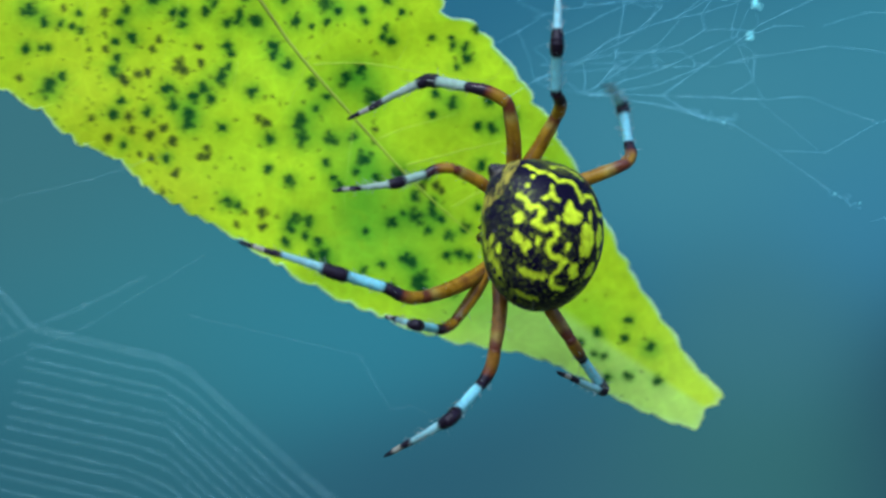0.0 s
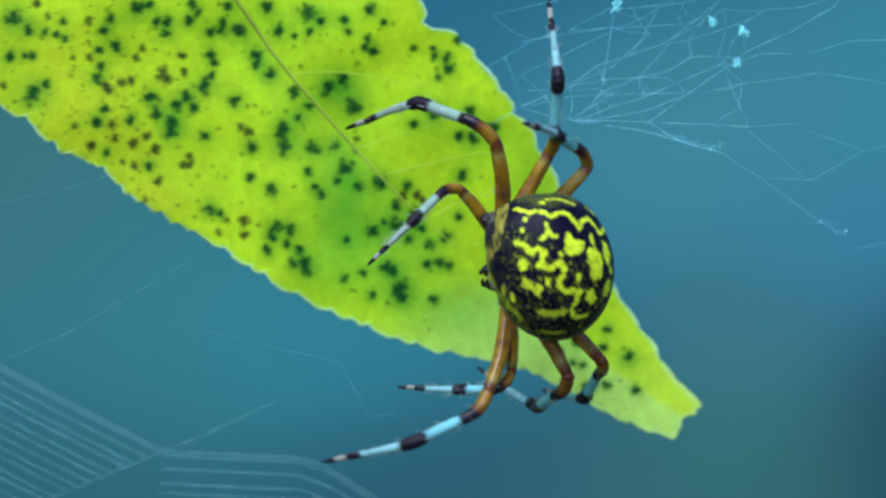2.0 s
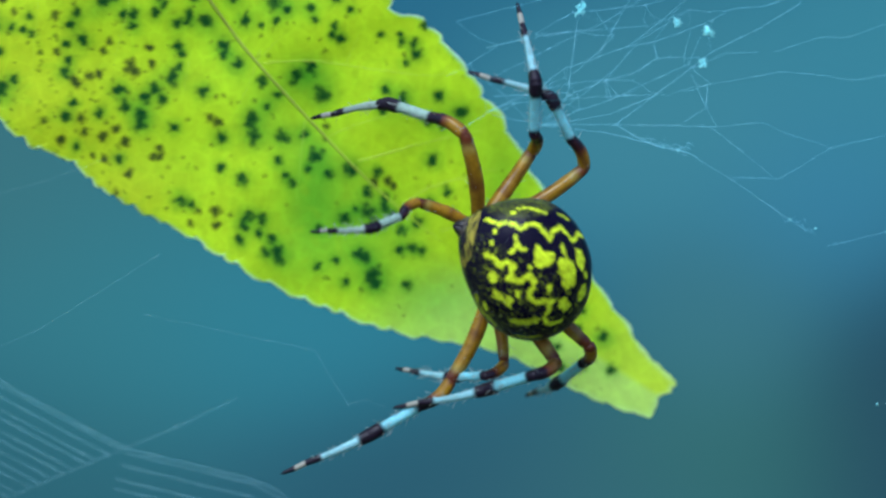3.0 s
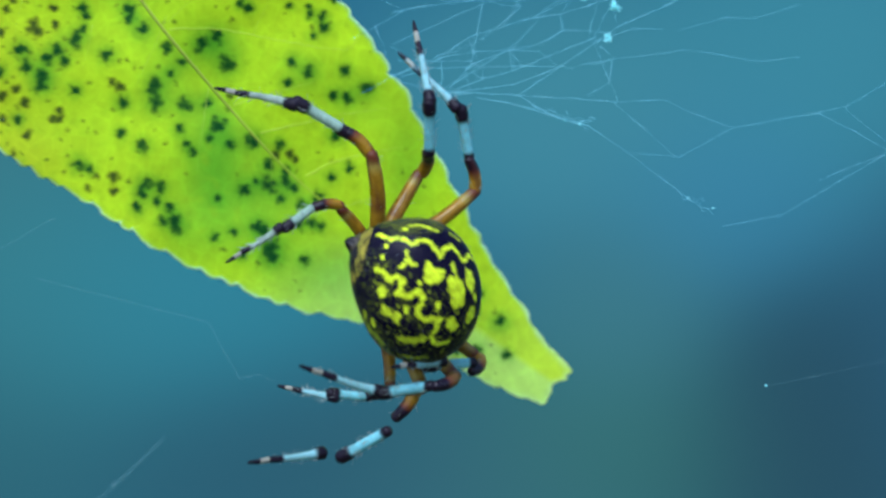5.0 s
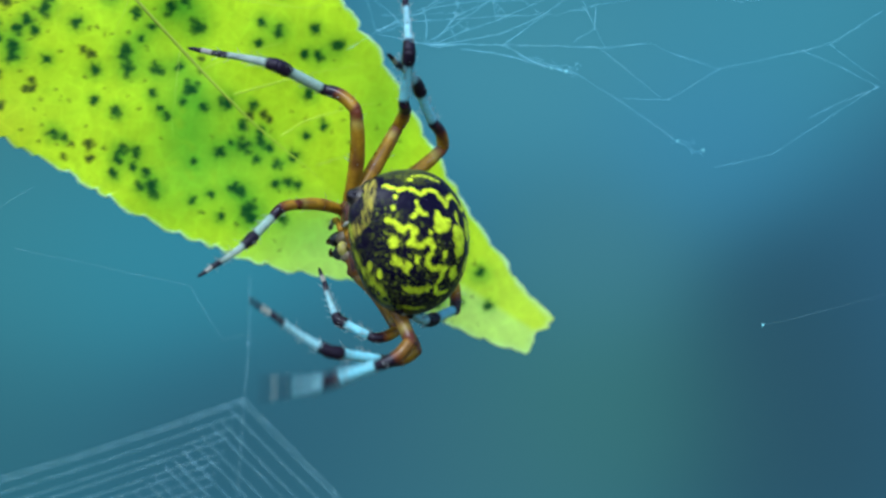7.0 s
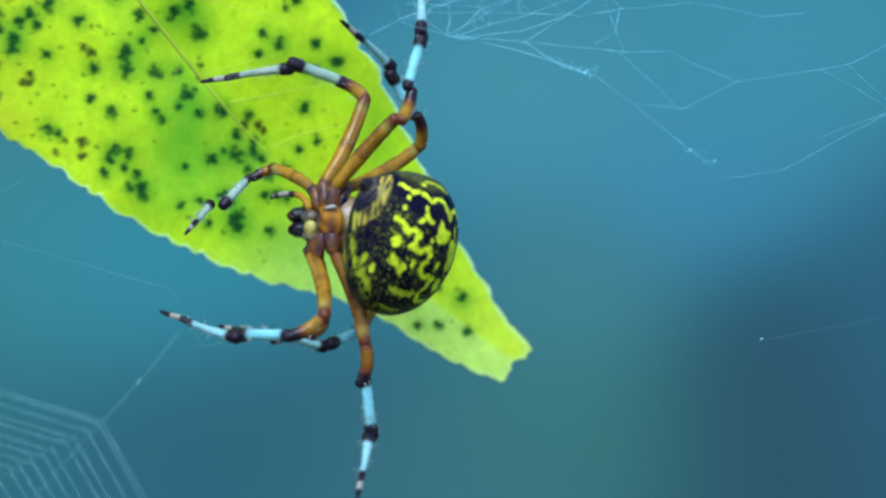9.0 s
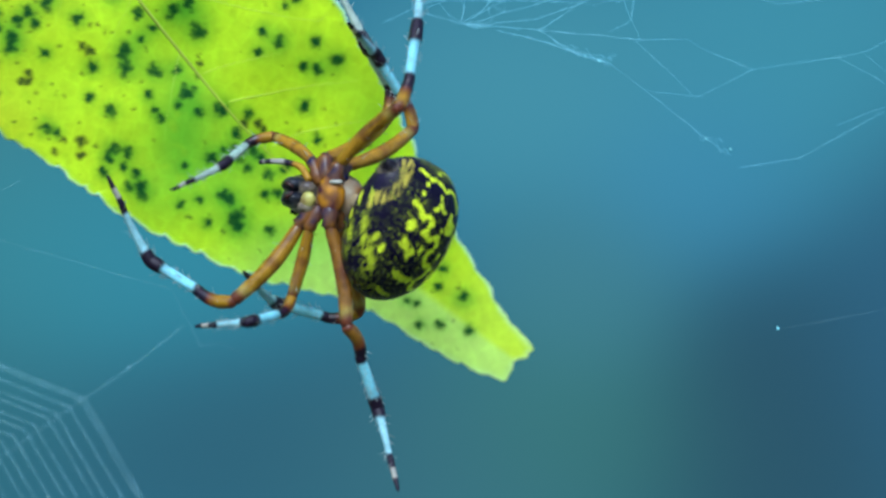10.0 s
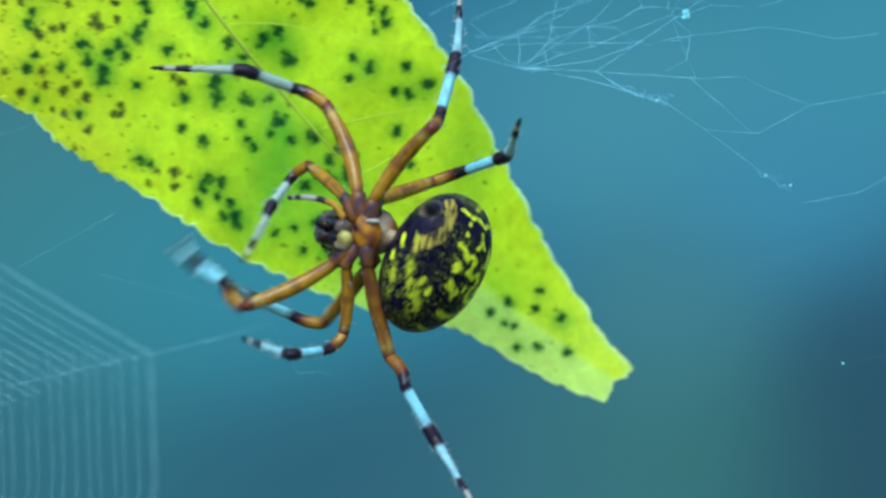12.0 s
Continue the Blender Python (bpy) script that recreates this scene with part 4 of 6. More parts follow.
        tube(bm, [a, a.lerp(b, 0.35), a.lerp(b, 0.7), b, b + (b - a) * 0.12],
             [v * PX * MM * thick / 0.95 for v in (12, 17, 12.5, 15, 10)], 14)
        paint_verts(bm, lambda co: blend((0.19, 0.075, 0.02), (0.06, 0.026, 0.038), 0.5 + 1.7 * noise.noise(co * 1500)))
        thorax_part("coxa", bm, CHITIN)
        # upper_long and upper_short: the leaf's greenish light is put into their pale bands
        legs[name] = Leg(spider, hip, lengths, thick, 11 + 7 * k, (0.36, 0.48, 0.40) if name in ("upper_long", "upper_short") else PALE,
                         # lower_straight: browner amber, partly its own, partly shade painted in
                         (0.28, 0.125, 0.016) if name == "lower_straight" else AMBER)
    return spider, abdomen, legs


# ---------------------------------------------------------------- webs
def strand(web, points, thick=0.020, mat=None, name="strand", sag=0.0):
    """One thread through its knots (mm in the web's space), slightly uneven, with a bead at each knot."""
    bm = bmesh.new()
    path = []
    pts = [Vector((x, y, z)) * MM for x, y, z in points]
    for a, b in zip(pts, pts[1:]):
        for k in range(6):
            s = k / 6
            p = a.lerp(b, s)
            p += Vector((0, 0.02 * noise.noise(p * 900), 0.05 * noise.noise(p * 700 + Vector((3, 0, 0))) - sag * math.sin(math.pi * s))) * MM
            path.append(p)
    path.append(pts[-1])
    tube(bm, path, [0.8 * thick * MM * (0.8 + 0.5 * abs(noise.noise(p * 800))) for p in path], 5)
    for p in pts[1:-1]:
        oval(bm, p, [max(0.035, thick * 2.2) * MM] * 3, 6, 4)
    return part(name, bm, mat or SILK, web)


def tuft(web, x, y, z, size, seed):
    """A small crumpled lump of silk."""
    rnd = random.Random(seed)
    bm = bmesh.new()
    for _ in range(18):
        p = Vector((x, y, z)) * MM + Vector((rnd.uniform(-1, 1) * 0.45, rnd.uniform(-0.3, 0.3), rnd.uniform(-1, 1) * 0.7)) * size * MM
        path = [p]
        for _ in range(5):
            path.append(path[-1] + Vector((rnd.uniform(-1, 1), rnd.uniform(-0.6, 0.6), rnd.uniform(-1, 1))) * size * 0.28 * MM)
        path = smooth_path(path, 3)
        tube(bm, path, 0.105 * size * MM, 5)
    return part("silk_tuft", bm, TUFT, web, "small white crumpled silk lump")


def curl(web, a, b, thick, seed):
    """A slack, crinkled thread between two places (mm)."""
    rnd = random.Random(seed)
    a, b = Vector((a[0], 0, a[1])), Vector((b[0], 0, b[1]))
    n = max(6, int((b - a).length * 4))
    pts = [a.lerp(b, k / n) + Vector((rnd.uniform(-0.22, 0.22), rnd.uniform(-0.15, 0.15), rnd.uniform(-0.24, 0.24))) for k in range(n + 1)]
    bm = bmesh.new()
    path = smooth_path([p * MM for p in pts], 5)
    tube(bm, path, [0.8 * thick * MM * (0.8 + 0.5 * abs(noise.noise(p * 900))) for p in path], 5)
    return part("crinkled_strand", bm, SILK, web)


def build_tangle():
    web = new("tangle_web")
    tagged(web, "loose tangle of fine pale silk threads with small tufts", "spider web")
    strand(web, ((-25.97, -0.2, 9.64), (-23.91, -1.1, 10.29), (-19.8, 0.1, 10.58), (-15.39, -0.2, 10.76), (-12.75, -0.2, 10.81)), 0.014)
    strand(web, ((-22, -0.4, 8.61), (-19.5, -0.7, 8.52), (-15.69, 0.3, 8.46), (-10.69, -0.5, 8.26), (-7.46, -0.6, 8.11), (-4.08, 0.3, 8.41)), 0.018)
    strand(web, ((-21.56, 0.1, 8.46), (-18.62, -0.9, 9.64), (-15.98, 0, 10.46), (-13.34, -0.8, 11.64), (-9.52, 0.7, 13.31)), 0.014)
    strand(web, ((-15.69, 0.8, 8.46), (-12.31, -0, 10.87), (-9.52, 0.8, 12.87), (-7.75, -1, 14.19), (-5.4, 0, 15.31), (-3.93, -1, 15.96), (-0.7, -0.2, 17.87), (-0.11, -1, 19.04)), 0.018)
    strand(web, ((-28.32, -0.9, 8.17), (-25.67, 0.2, 9.79), (-21.27, -0.7, 11.84), (-19.8, -0.9, 12.93)), 0.014)
    strand(web, ((-22, -0.7, 11.26), (-19.21, -0.4, 11.84), (-16.42, -0.1, 12.05), (-14.22, -0.7, 11.99), (-13.48, 0.3, 11.55)), 0.014)
    strand(web, ((-22, -0, 15.81), (-18.62, 0, 16.04), (-13.04, -0.3, 16.34)), 0.014)
    strand(web, ((-28.32, 0.7, 17.04), (-25.09, 0.2, 17.81), (-23.62, -0.8, 18.01), (-21.27, 0.5, 18.75)), 0.014)
    strand(web, ((-22, 1.1, 15.96), (-18.92, 0, 17.57), (-17.15, 0.9, 17.72), (-13.04, -0.4, 18.01), (-10.69, 0.2, 18.75)), 0.014)
    strand(web, ((-29.2, -0.2, 12.58), (-27.29, -0.2, 13.61), (-25.09, 0.7, 14.99), (-23.03, 0.1, 15.52)), 0.014)
    strand(web, ((-14.51, 1.1, 14.78), (-12.45, 0.1, 15.07), (-12.31, -1, 13.75), (-14.07, -0.3, 12.58), (-16.42, 0.8, 11.99)), 0.014)
    strand(web, ((-12.45, -0.2, 15.07), (-10.4, -1.1, 15.66), (-7.75, -0.6, 16.69), (-6.28, -1, 17.51), (-3.35, 1.2, 17.87), (-0.11, 1.1, 18.89)), 0.014)
    strand(web, ((-12.31, 0.7, 13.75), (-10.1, 0.2, 13.81), (-8.05, 0.6, 13.69)), 0.014)
    strand(web, ((-9.52, -0.8, 12.87), (-6.58, -0.5, 14.05), (-4.08, 0.1, 14.05)), 0.014)
    strand(web, ((-10.4, -0.3, 11.11), (-8.05, -1.1, 11.55), (-5.4, 1.2, 11.99), (-2.46, -0.1, 12.43), (-0.11, 0, 12.28), (3.5, -0.4, 11.64), (6.94, -0.6, 12.14)), 0.012)
    strand(web, ((-2.76, -0.3, 14.05), (1.06, 0.8, 15.22), (3.5, 0.6, 15.22), (6.94, -0.3, 16.4)), 0.012)
    strand(web, ((-4.08, -1.2, 8.41), (-1.88, 0.7, 7.58), (1.65, -0.6, 6.26), (8.85, 0.2, 7.73), (10.76, -1.1, 8.23), (15.16, 0.4, 10.79)), 0.012)
    strand(web, ((-6.58, -0.3, 4), (-2.46, -0, 3.85), (1.65, -0.2, 6.26)), 0.012)
    strand(web, ((-15.69, -0.4, 8.46), (-14.22, 0.1, 7.58), (-12.31, 1.1, 6.7), (-11.28, -0.9, 6.41), (-9.81, -0.4, 6.06)), 0.026)
    strand(web, ((-19.06, -1.1, 8.11), (-16.57, 0.6, 7.88), (-15.1, 0.4, 7.52), (-11.87, -0.7, 6.56)), 0.026)
    strand(web, ((-9.81, -0.2, 6.06), (-6.58, 0.3, 4), (-3.93, 0.4, 2.15), (-1.88, -0.8, 0.53), (0.18, 0.9, -0.64)), 0.012)
    strand(web, ((1.35, 0.7, -1.67), (5.85, -0.9, -0.64), (10.78, 0.9, 2.27), (14.75, 0.6, 4.7)), 0.012)
    strand(web, ((5.03, 0.7, -14.6), (9.43, 0.1, -13.54), (14.75, -0.7, -12.13)), 0.012, FAINT)
    strand(web, ((-8.05, 1, 11.4), (-8.34, 0.2, 9.64), (-10.1, -0.4, 8.61)), 0.014)
    strand(web, ((-19.5, -0.6, 11.11), (-18.62, 1, 16.1), (-18.18, -0.2, 18.75)), 0.014)
    strand(web, ((-19.8, 0.1, 13.02), (-17.01, 0.3, 13.9), (-15.39, 0.8, 16.69), (-14.22, 0.3, 18.75)), 0.014)
    strand(web, ((-17.01, -0.8, 13.9), (-14.51, 0.2, 14.78), (-11.87, -0, 16.69), (-9.52, 0.1, 18.75)), 0.014)
    strand(web, ((-16.42, 0.5, 12.05), (-16.27, -0.6, 10.37)), 0.014)
    strand(web, ((-21.56, -0.8, 8.46), (-19.5, -0.9, 10.81), (-16.42, -0.5, 12.05)), 0.014)
    strand(web, ((-22, -1.2, 8.61), (-18.62, 0.3, 10.67), (-15.69, -0.5, 12.87), (-13.63, -0.8, 15.22), (-9.52, -1, 17.57)), 0.014)
    strand(web, ((-25.97, -0.5, 9.64), (-22, -0.7, 11.26), (-18.62, -0.5, 12.87), (-15.69, -0.1, 15.52)), 0.014)
    strand(web, ((-21.56, 0.1, 8.46), (-15.98, 0.8, 9.35), (-12.31, 1.2, 10.87)), 0.014)
    strand(web, ((-25.97, -1.1, 12.14), (-20.97, -0.6, 14.63), (-15.98, 0.3, 16.98), (-13.04, -0.8, 18.75)), 0.014)
    strand(web, ((-25.67, 0.9, 9.49), (-21.56, -0.7, 8.46)), 0.014)
    strand(web, ((-25.38, 0.6, 10.96), (-19.5, 0.4, 11.11)), 0.014)
    strand(web, ((-25.97, 0.7, 14.87), (-23.91, -1.1, 15.22), (-18.62, -0.6, 16.04)), 0.014)
    strand(web, ((-19.8, -0.3, 13.02), (-19.4, 0.2, 11.92), (-18.62, -1.1, 10.67)), 0.009)
    strand(web, ((-25.67, -0.1, 9.79), (-25.89, -1.1, 9.79), (-25.97, -0.6, 9.64)), 0.009)
    strand(web, ((-18.92, -0.1, 17.57), (-17.1, -0.7, 16.88), (-15.39, -0.2, 16.69)), 0.009)
    strand(web, ((-10.69, -0.8, 18.75), (-12.54, -0.9, 18.58), (-14.22, -1.2, 18.75)), 0.009)
    strand(web, ((-21.56, -0.6, 8.46), (-20.76, 0.4, 8.28), (-19.5, 0.4, 8.52)), 0.009)
    strand(web, ((-13.04, -0.5, 18.01), (-13.2, 0.6, 16.93), (-13.04, -0.1, 16.34)), 0.009)
    strand(web, ((-27.29, 0.4, 13.61), (-26.42, -0.5, 11.67), (-25.97, -0.7, 9.64)), 0.009)
    strand(web, ((-25.67, -0.1, 9.49), (-23.77, 0.9, 10.19), (-22, -0.3, 11.26)), 0.009)
    strand(web, ((-21.56, 0.2, 8.46), (-22.97, 0.9, 9.32), (-23.91, 0.4, 10.29)), 0.009)
    strand(web, ((-19.5, 0.2, 8.52), (-20.44, -0.2, 8.46), (-21.56, -1, 8.46)), 0.009)
    strand(web, ((-13.34, 0.7, 11.64), (-12.89, 0.8, 11.14), (-12.31, -0.7, 10.87)), 0.009)
    strand(web, ((-21.56, -0.7, 8.46), (-20.72, 0.9, 8.43), (-19.5, 0.5, 8.52)), 0.009)
    strand(web, ((-16.42, -0.7, 12.05), (-16.07, 0.3, 11.23), (-15.98, -0.2, 10.46)), 0.009)
    strand(web, ((-9.52, -0.3, 17.57), (-7.95, -0.8, 17.33), (-6.28, 0.7, 17.51)), 0.009)
    strand(web, ((-18.62, -0.6, 10.67), (-18.53, 0.7, 9.9), (-18.62, 0.6, 9.64)), 0.009)
    strand(web, ((-19.5, -0.9, 8.52), (-20.59, 0.1, 8.49), (-22, -0.5, 8.61)), 0.009)
    strand(web, ((-14.07, -0.2, 12.58), (-15.44, 0.3, 12.33), (-16.42, -1, 12.05)), 0.009)
    strand(web, ((-7.75, 0.5, 16.69), (-8.82, 0.9, 15.03), (-9.52, 1.2, 13.31)), 0.009)
    strand(web, ((-10.1, -0.7, 13.81), (-9.97, 0.8, 13.17), (-9.52, -1, 12.87)), 0.009)
    strand(web, ((-22, 0.8, 11.26), (-21.77, 0.5, 9.67), (-22, 0.6, 8.61)), 0.009)
    strand(web, ((-8.05, -1.2, 11.55), (-9.18, -0.7, 12.53), (-10.1, -1.1, 13.81)), 0.009)
    strand(web, ((-10.1, 0.5, 13.81), (-11.31, -0.7, 13.79), (-12.31, -0.7, 13.75)), 0.009)
    strand(web, ((-19.8, -0.9, 13.02), (-20.65, 1.1, 12.47), (-21.27, -0.7, 11.84)), 0.009)
    strand(web, ((-9.52, -0.9, 18.75), (-11.16, 0.8, 16.88), (-12.45, -0.2, 15.07)), 0.009)
    strand(web, ((-9.52, 0, 17.57), (-9.59, -0.3, 15.54), (-10.1, -0.4, 13.81)), 0.009)
    strand(web, ((-18.92, -1.1, 17.57), (-18.68, -0.6, 16.71), (-18.62, 1.1, 16.04)), 0.009)
    strand(web, ((-15.69, -0.3, 15.52), (-16.25, 0.6, 16.44), (-17.15, 0, 17.72)), 0.009)
    strand(web, ((-28.32, 0.6, 17.04), (-26.82, 0.7, 15.82), (-25.09, -0.8, 14.99)), 0.009)
    strand(web, ((-18.62, -0.4, 10.67), (-19.14, 0.4, 10.65), (-19.5, -0.7, 11.11)), 0.009)
    strand(web, ((-7.46, 0.3, 8.11), (-8.67, -0.5, 10.34), (-9.52, 0.9, 12.87)), 0.009)
    strand(web, ((-12.31, -1, 13.75), (-13.27, -1.2, 13.02), (-14.07, -1.1, 12.58)), 0.009)
    strand(web, ((-16.42, 1, 12.05), (-15.85, -0.5, 11.3), (-15.39, 0.3, 10.76)), 0.009)
    strand(web, ((-9.52, -0.8, 17.57), (-11.2, -1.1, 16.87), (-13.04, 1.1, 16.34)), 0.009)
    strand(web, ((-22, -1, 11.26), (-21.8, 0.5, 9.94), (-22, 0.5, 8.61)), 0.009)
    strand(web, ((-18.62, -0.7, 9.64), (-19.14, 1, 10.13), (-19.8, 0.2, 10.58)), 0.009)
    strand(web, ((-25.97, -0, 12.14), (-24.81, 0.5, 11.27), (-23.91, -0.1, 10.29)), 0.009)
    strand(web, ((-10.4, -0.5, 11.11), (-9.33, 0.2, 11.13), (-8.05, 0.2, 11.55)), 0.009)
    strand(web, ((-13.04, -0.3, 18.01), (-12.63, 0.8, 17.36), (-11.87, -1.1, 16.69)), 0.009)
    strand(web, ((-16.42, -0.1, 11.99), (-15.99, 0.1, 12.42), (-15.69, 0.6, 12.87)), 0.009)
    strand(web, ((-19.5, -0.5, 8.52), (-19.79, -0, 9.59), (-19.8, 1.2, 10.58)), 0.009)
    strand(web, ((-18.62, 0.2, 10.67), (-19.12, -0.3, 10.86), (-19.5, 1, 11.11)), 0.009)
    strand(web, ((-19.5, 1, 11.11), (-19.49, -0, 10.72), (-19.8, 1.1, 10.58)), 0.009)
    strand(web, ((-12.31, -1, 10.87), (-11.24, 1.1, 10.78), (-10.4, 0.2, 11.11)), 0.009)
    strand(web, ((-7.75, -0.8, 16.69), (-7.89, 1.2, 15.47), (-7.75, 0.9, 14.19)), 0.009)
    strand(web, ((-12.45, -0.3, 15.07), (-13.28, 0.1, 14.96), (-14.51, -0.9, 14.78)), 0.009)
    strand(web, ((-18.62, -0.4, 16.04), (-17.13, 0.4, 15.7), (-15.69, -1.1, 15.52)), 0.009)
    strand(web, ((8.49, 0.2, 7.75), (11.72, -0.3, 6.21), (14.78, 0.4, 4.66)), 0.012)
    strand(web, ((10.57, -0.4, 8.26), (12.88, 0.3, 6.57), (15.1, 0.1, 4.98)), 0.010)
    strand(web, ((-7.98, 0.3, 8.13), (-5.51, -0.4, 6.09), (-2.99, 0.5, 4.01)), 0.010)
    strand(web, ((8.97, 0.4, 2.23), (11.96, 0, 3.6), (14.78, -0.2, 4.66)), 0.012)
    for k, (x, z) in enumerate(((-18.33, 17.92), (-10.54, 16.54), (-8.05, 15.81), (-8.58, 13.31))):
        tuft(web, x, 0, z, (0.50, 0.40, 0.46, 0.44)[k], 20 + k)
    for k, (x, z) in enumerate(((-11.87, 6.56), (-10.69, 6.26), (-1.73, 0.53), (0.33, -0.2), (5.03, -14.45))):
        tuft(web, x, 0, z, 0.12, 40 + k)
    curl(web, (-13.63, 7.44), (-9.75, 6), 0.0143, 60)
    curl(web, (-14.51, 7.52), (-10.4, 6.41), 0.0117, 61)
    curl(web, (-11.87, 7), (-9.87, 6.47), 0.013, 62)
    curl(web, (-2.46, 0.83), (0.33, -0.64), 0.0117, 63)
    curl(web, (-1.88, 0.39), (-0.11, 0.53), 0.0091, 64)
    curl(web, (-10.69, 6.26), (-9.52, 6.85), 0.013, 65)
    return web


def build_orb():
    """The sticky spiral: two panes of parallel threads that meet along one spoke."""
    web = new("orb_web")
    tagged(web, "faint orb web pane of evenly spaced parallel threads", "spider web")
    panes = []
    for spoke in (0, 1):
        bm = bmesh.new()
        for k in range(24):
            far = (0.0, 0.35)[k] if k < 2 else 0.5 + (k - 1) * 0.95 + 0.10 * math.sin(k * 2.7)
            if spoke == 0:
                a, way = Vector((-0.616 * far, 0, -0.788 * far)) * MM, -1.0
            else:
                a, way = Vector((-0.09 * far, 0, -0.996 * far)) * MM, 1.0
            pts = [a + Vector((way * s * (27 + k), 0, -0.02 * k * s - 0.35 * math.sin(3 * s))) * MM for s in np.linspace(0, 1, 12)]
            if spoke == 1:  # the threads bend again at the next spoke
                pts = [p if p.x < 0.0115 else Vector((p.x, p.y, p.z - 0.62 * (p.x - 0.0115))) for p in pts]
            tube(bm, pts, [0.048 * MM * (0.8 + 0.5 * abs(noise.noise(p * 600))) for p in pts], 5)
        panes.append(part("spiral_pane", bm, FAINT, web, "parallel sticky spiral threads"))
    bm = bmesh.new()
    tube(bm, [Vector((9.5, 0, 0.2)) * MM, Vector((4, 0, -0.1)) * MM, Vector((0, 0, 0)), Vector((-10, 0, 0)) * MM, Vector((-24, 0, 0)) * MM], 0.03 * MM, 5)
    for k in range(12):
        oval(bm, Vector((-1.45 * k, 0, 0)) * MM, [0.08 * MM, 0.06 * MM, 0.06 * MM], 6, 5)
    oval(bm, Vector((4.2, 0, 0)) * MM, [0.16 * MM, 0.1 * MM, 0.12 * MM], 8, 6)
    spoke = part("spoke", bm, FAINT, web, "beaded spoke thread")
    return web, panes, spoke


def build_guys():
    """Single long threads that cross the open air beside the leaf."""
    for points in (
        ((-43.1, 235.98, 1202.67), (-37.38, 235.98, 1204.05), (-29.75, 235.98, 1205.86), (-23.07, 235.98, 1208.15)),
        ((-37.8, 230.13, 1189.82), (-35, 230.11, 1191.24), (-29.41, 230.06, 1193.61), (-19.62, 229.98, 1199.51)),
        ((-20.79, 227.83, 1194.59), (-15.35, 227.48, 1193.35), (-6.74, 227.2, 1191.37)),
        ((-6.74, 227.2, 1191.37), (-5.74, 227.3, 1189.45), (-4.56, 227.5, 1187.52), (-4.25, 227.5, 1186.88), (-2.65, 227.6, 1187.24), (-1.2, 227.7, 1186.6)),
    ):
        web = new("guy_thread")
        tagged(web, "single faint silk thread", "silk thread")
        strand(web, points, 0.020, FAINT, "strand")


build_distance()
build_ground()
leaf = build_leaf()
spider, abdomen, legs = build_spider()
tangle = build_tangle()
orb, panes, spoke = build_orb()
build_guys()


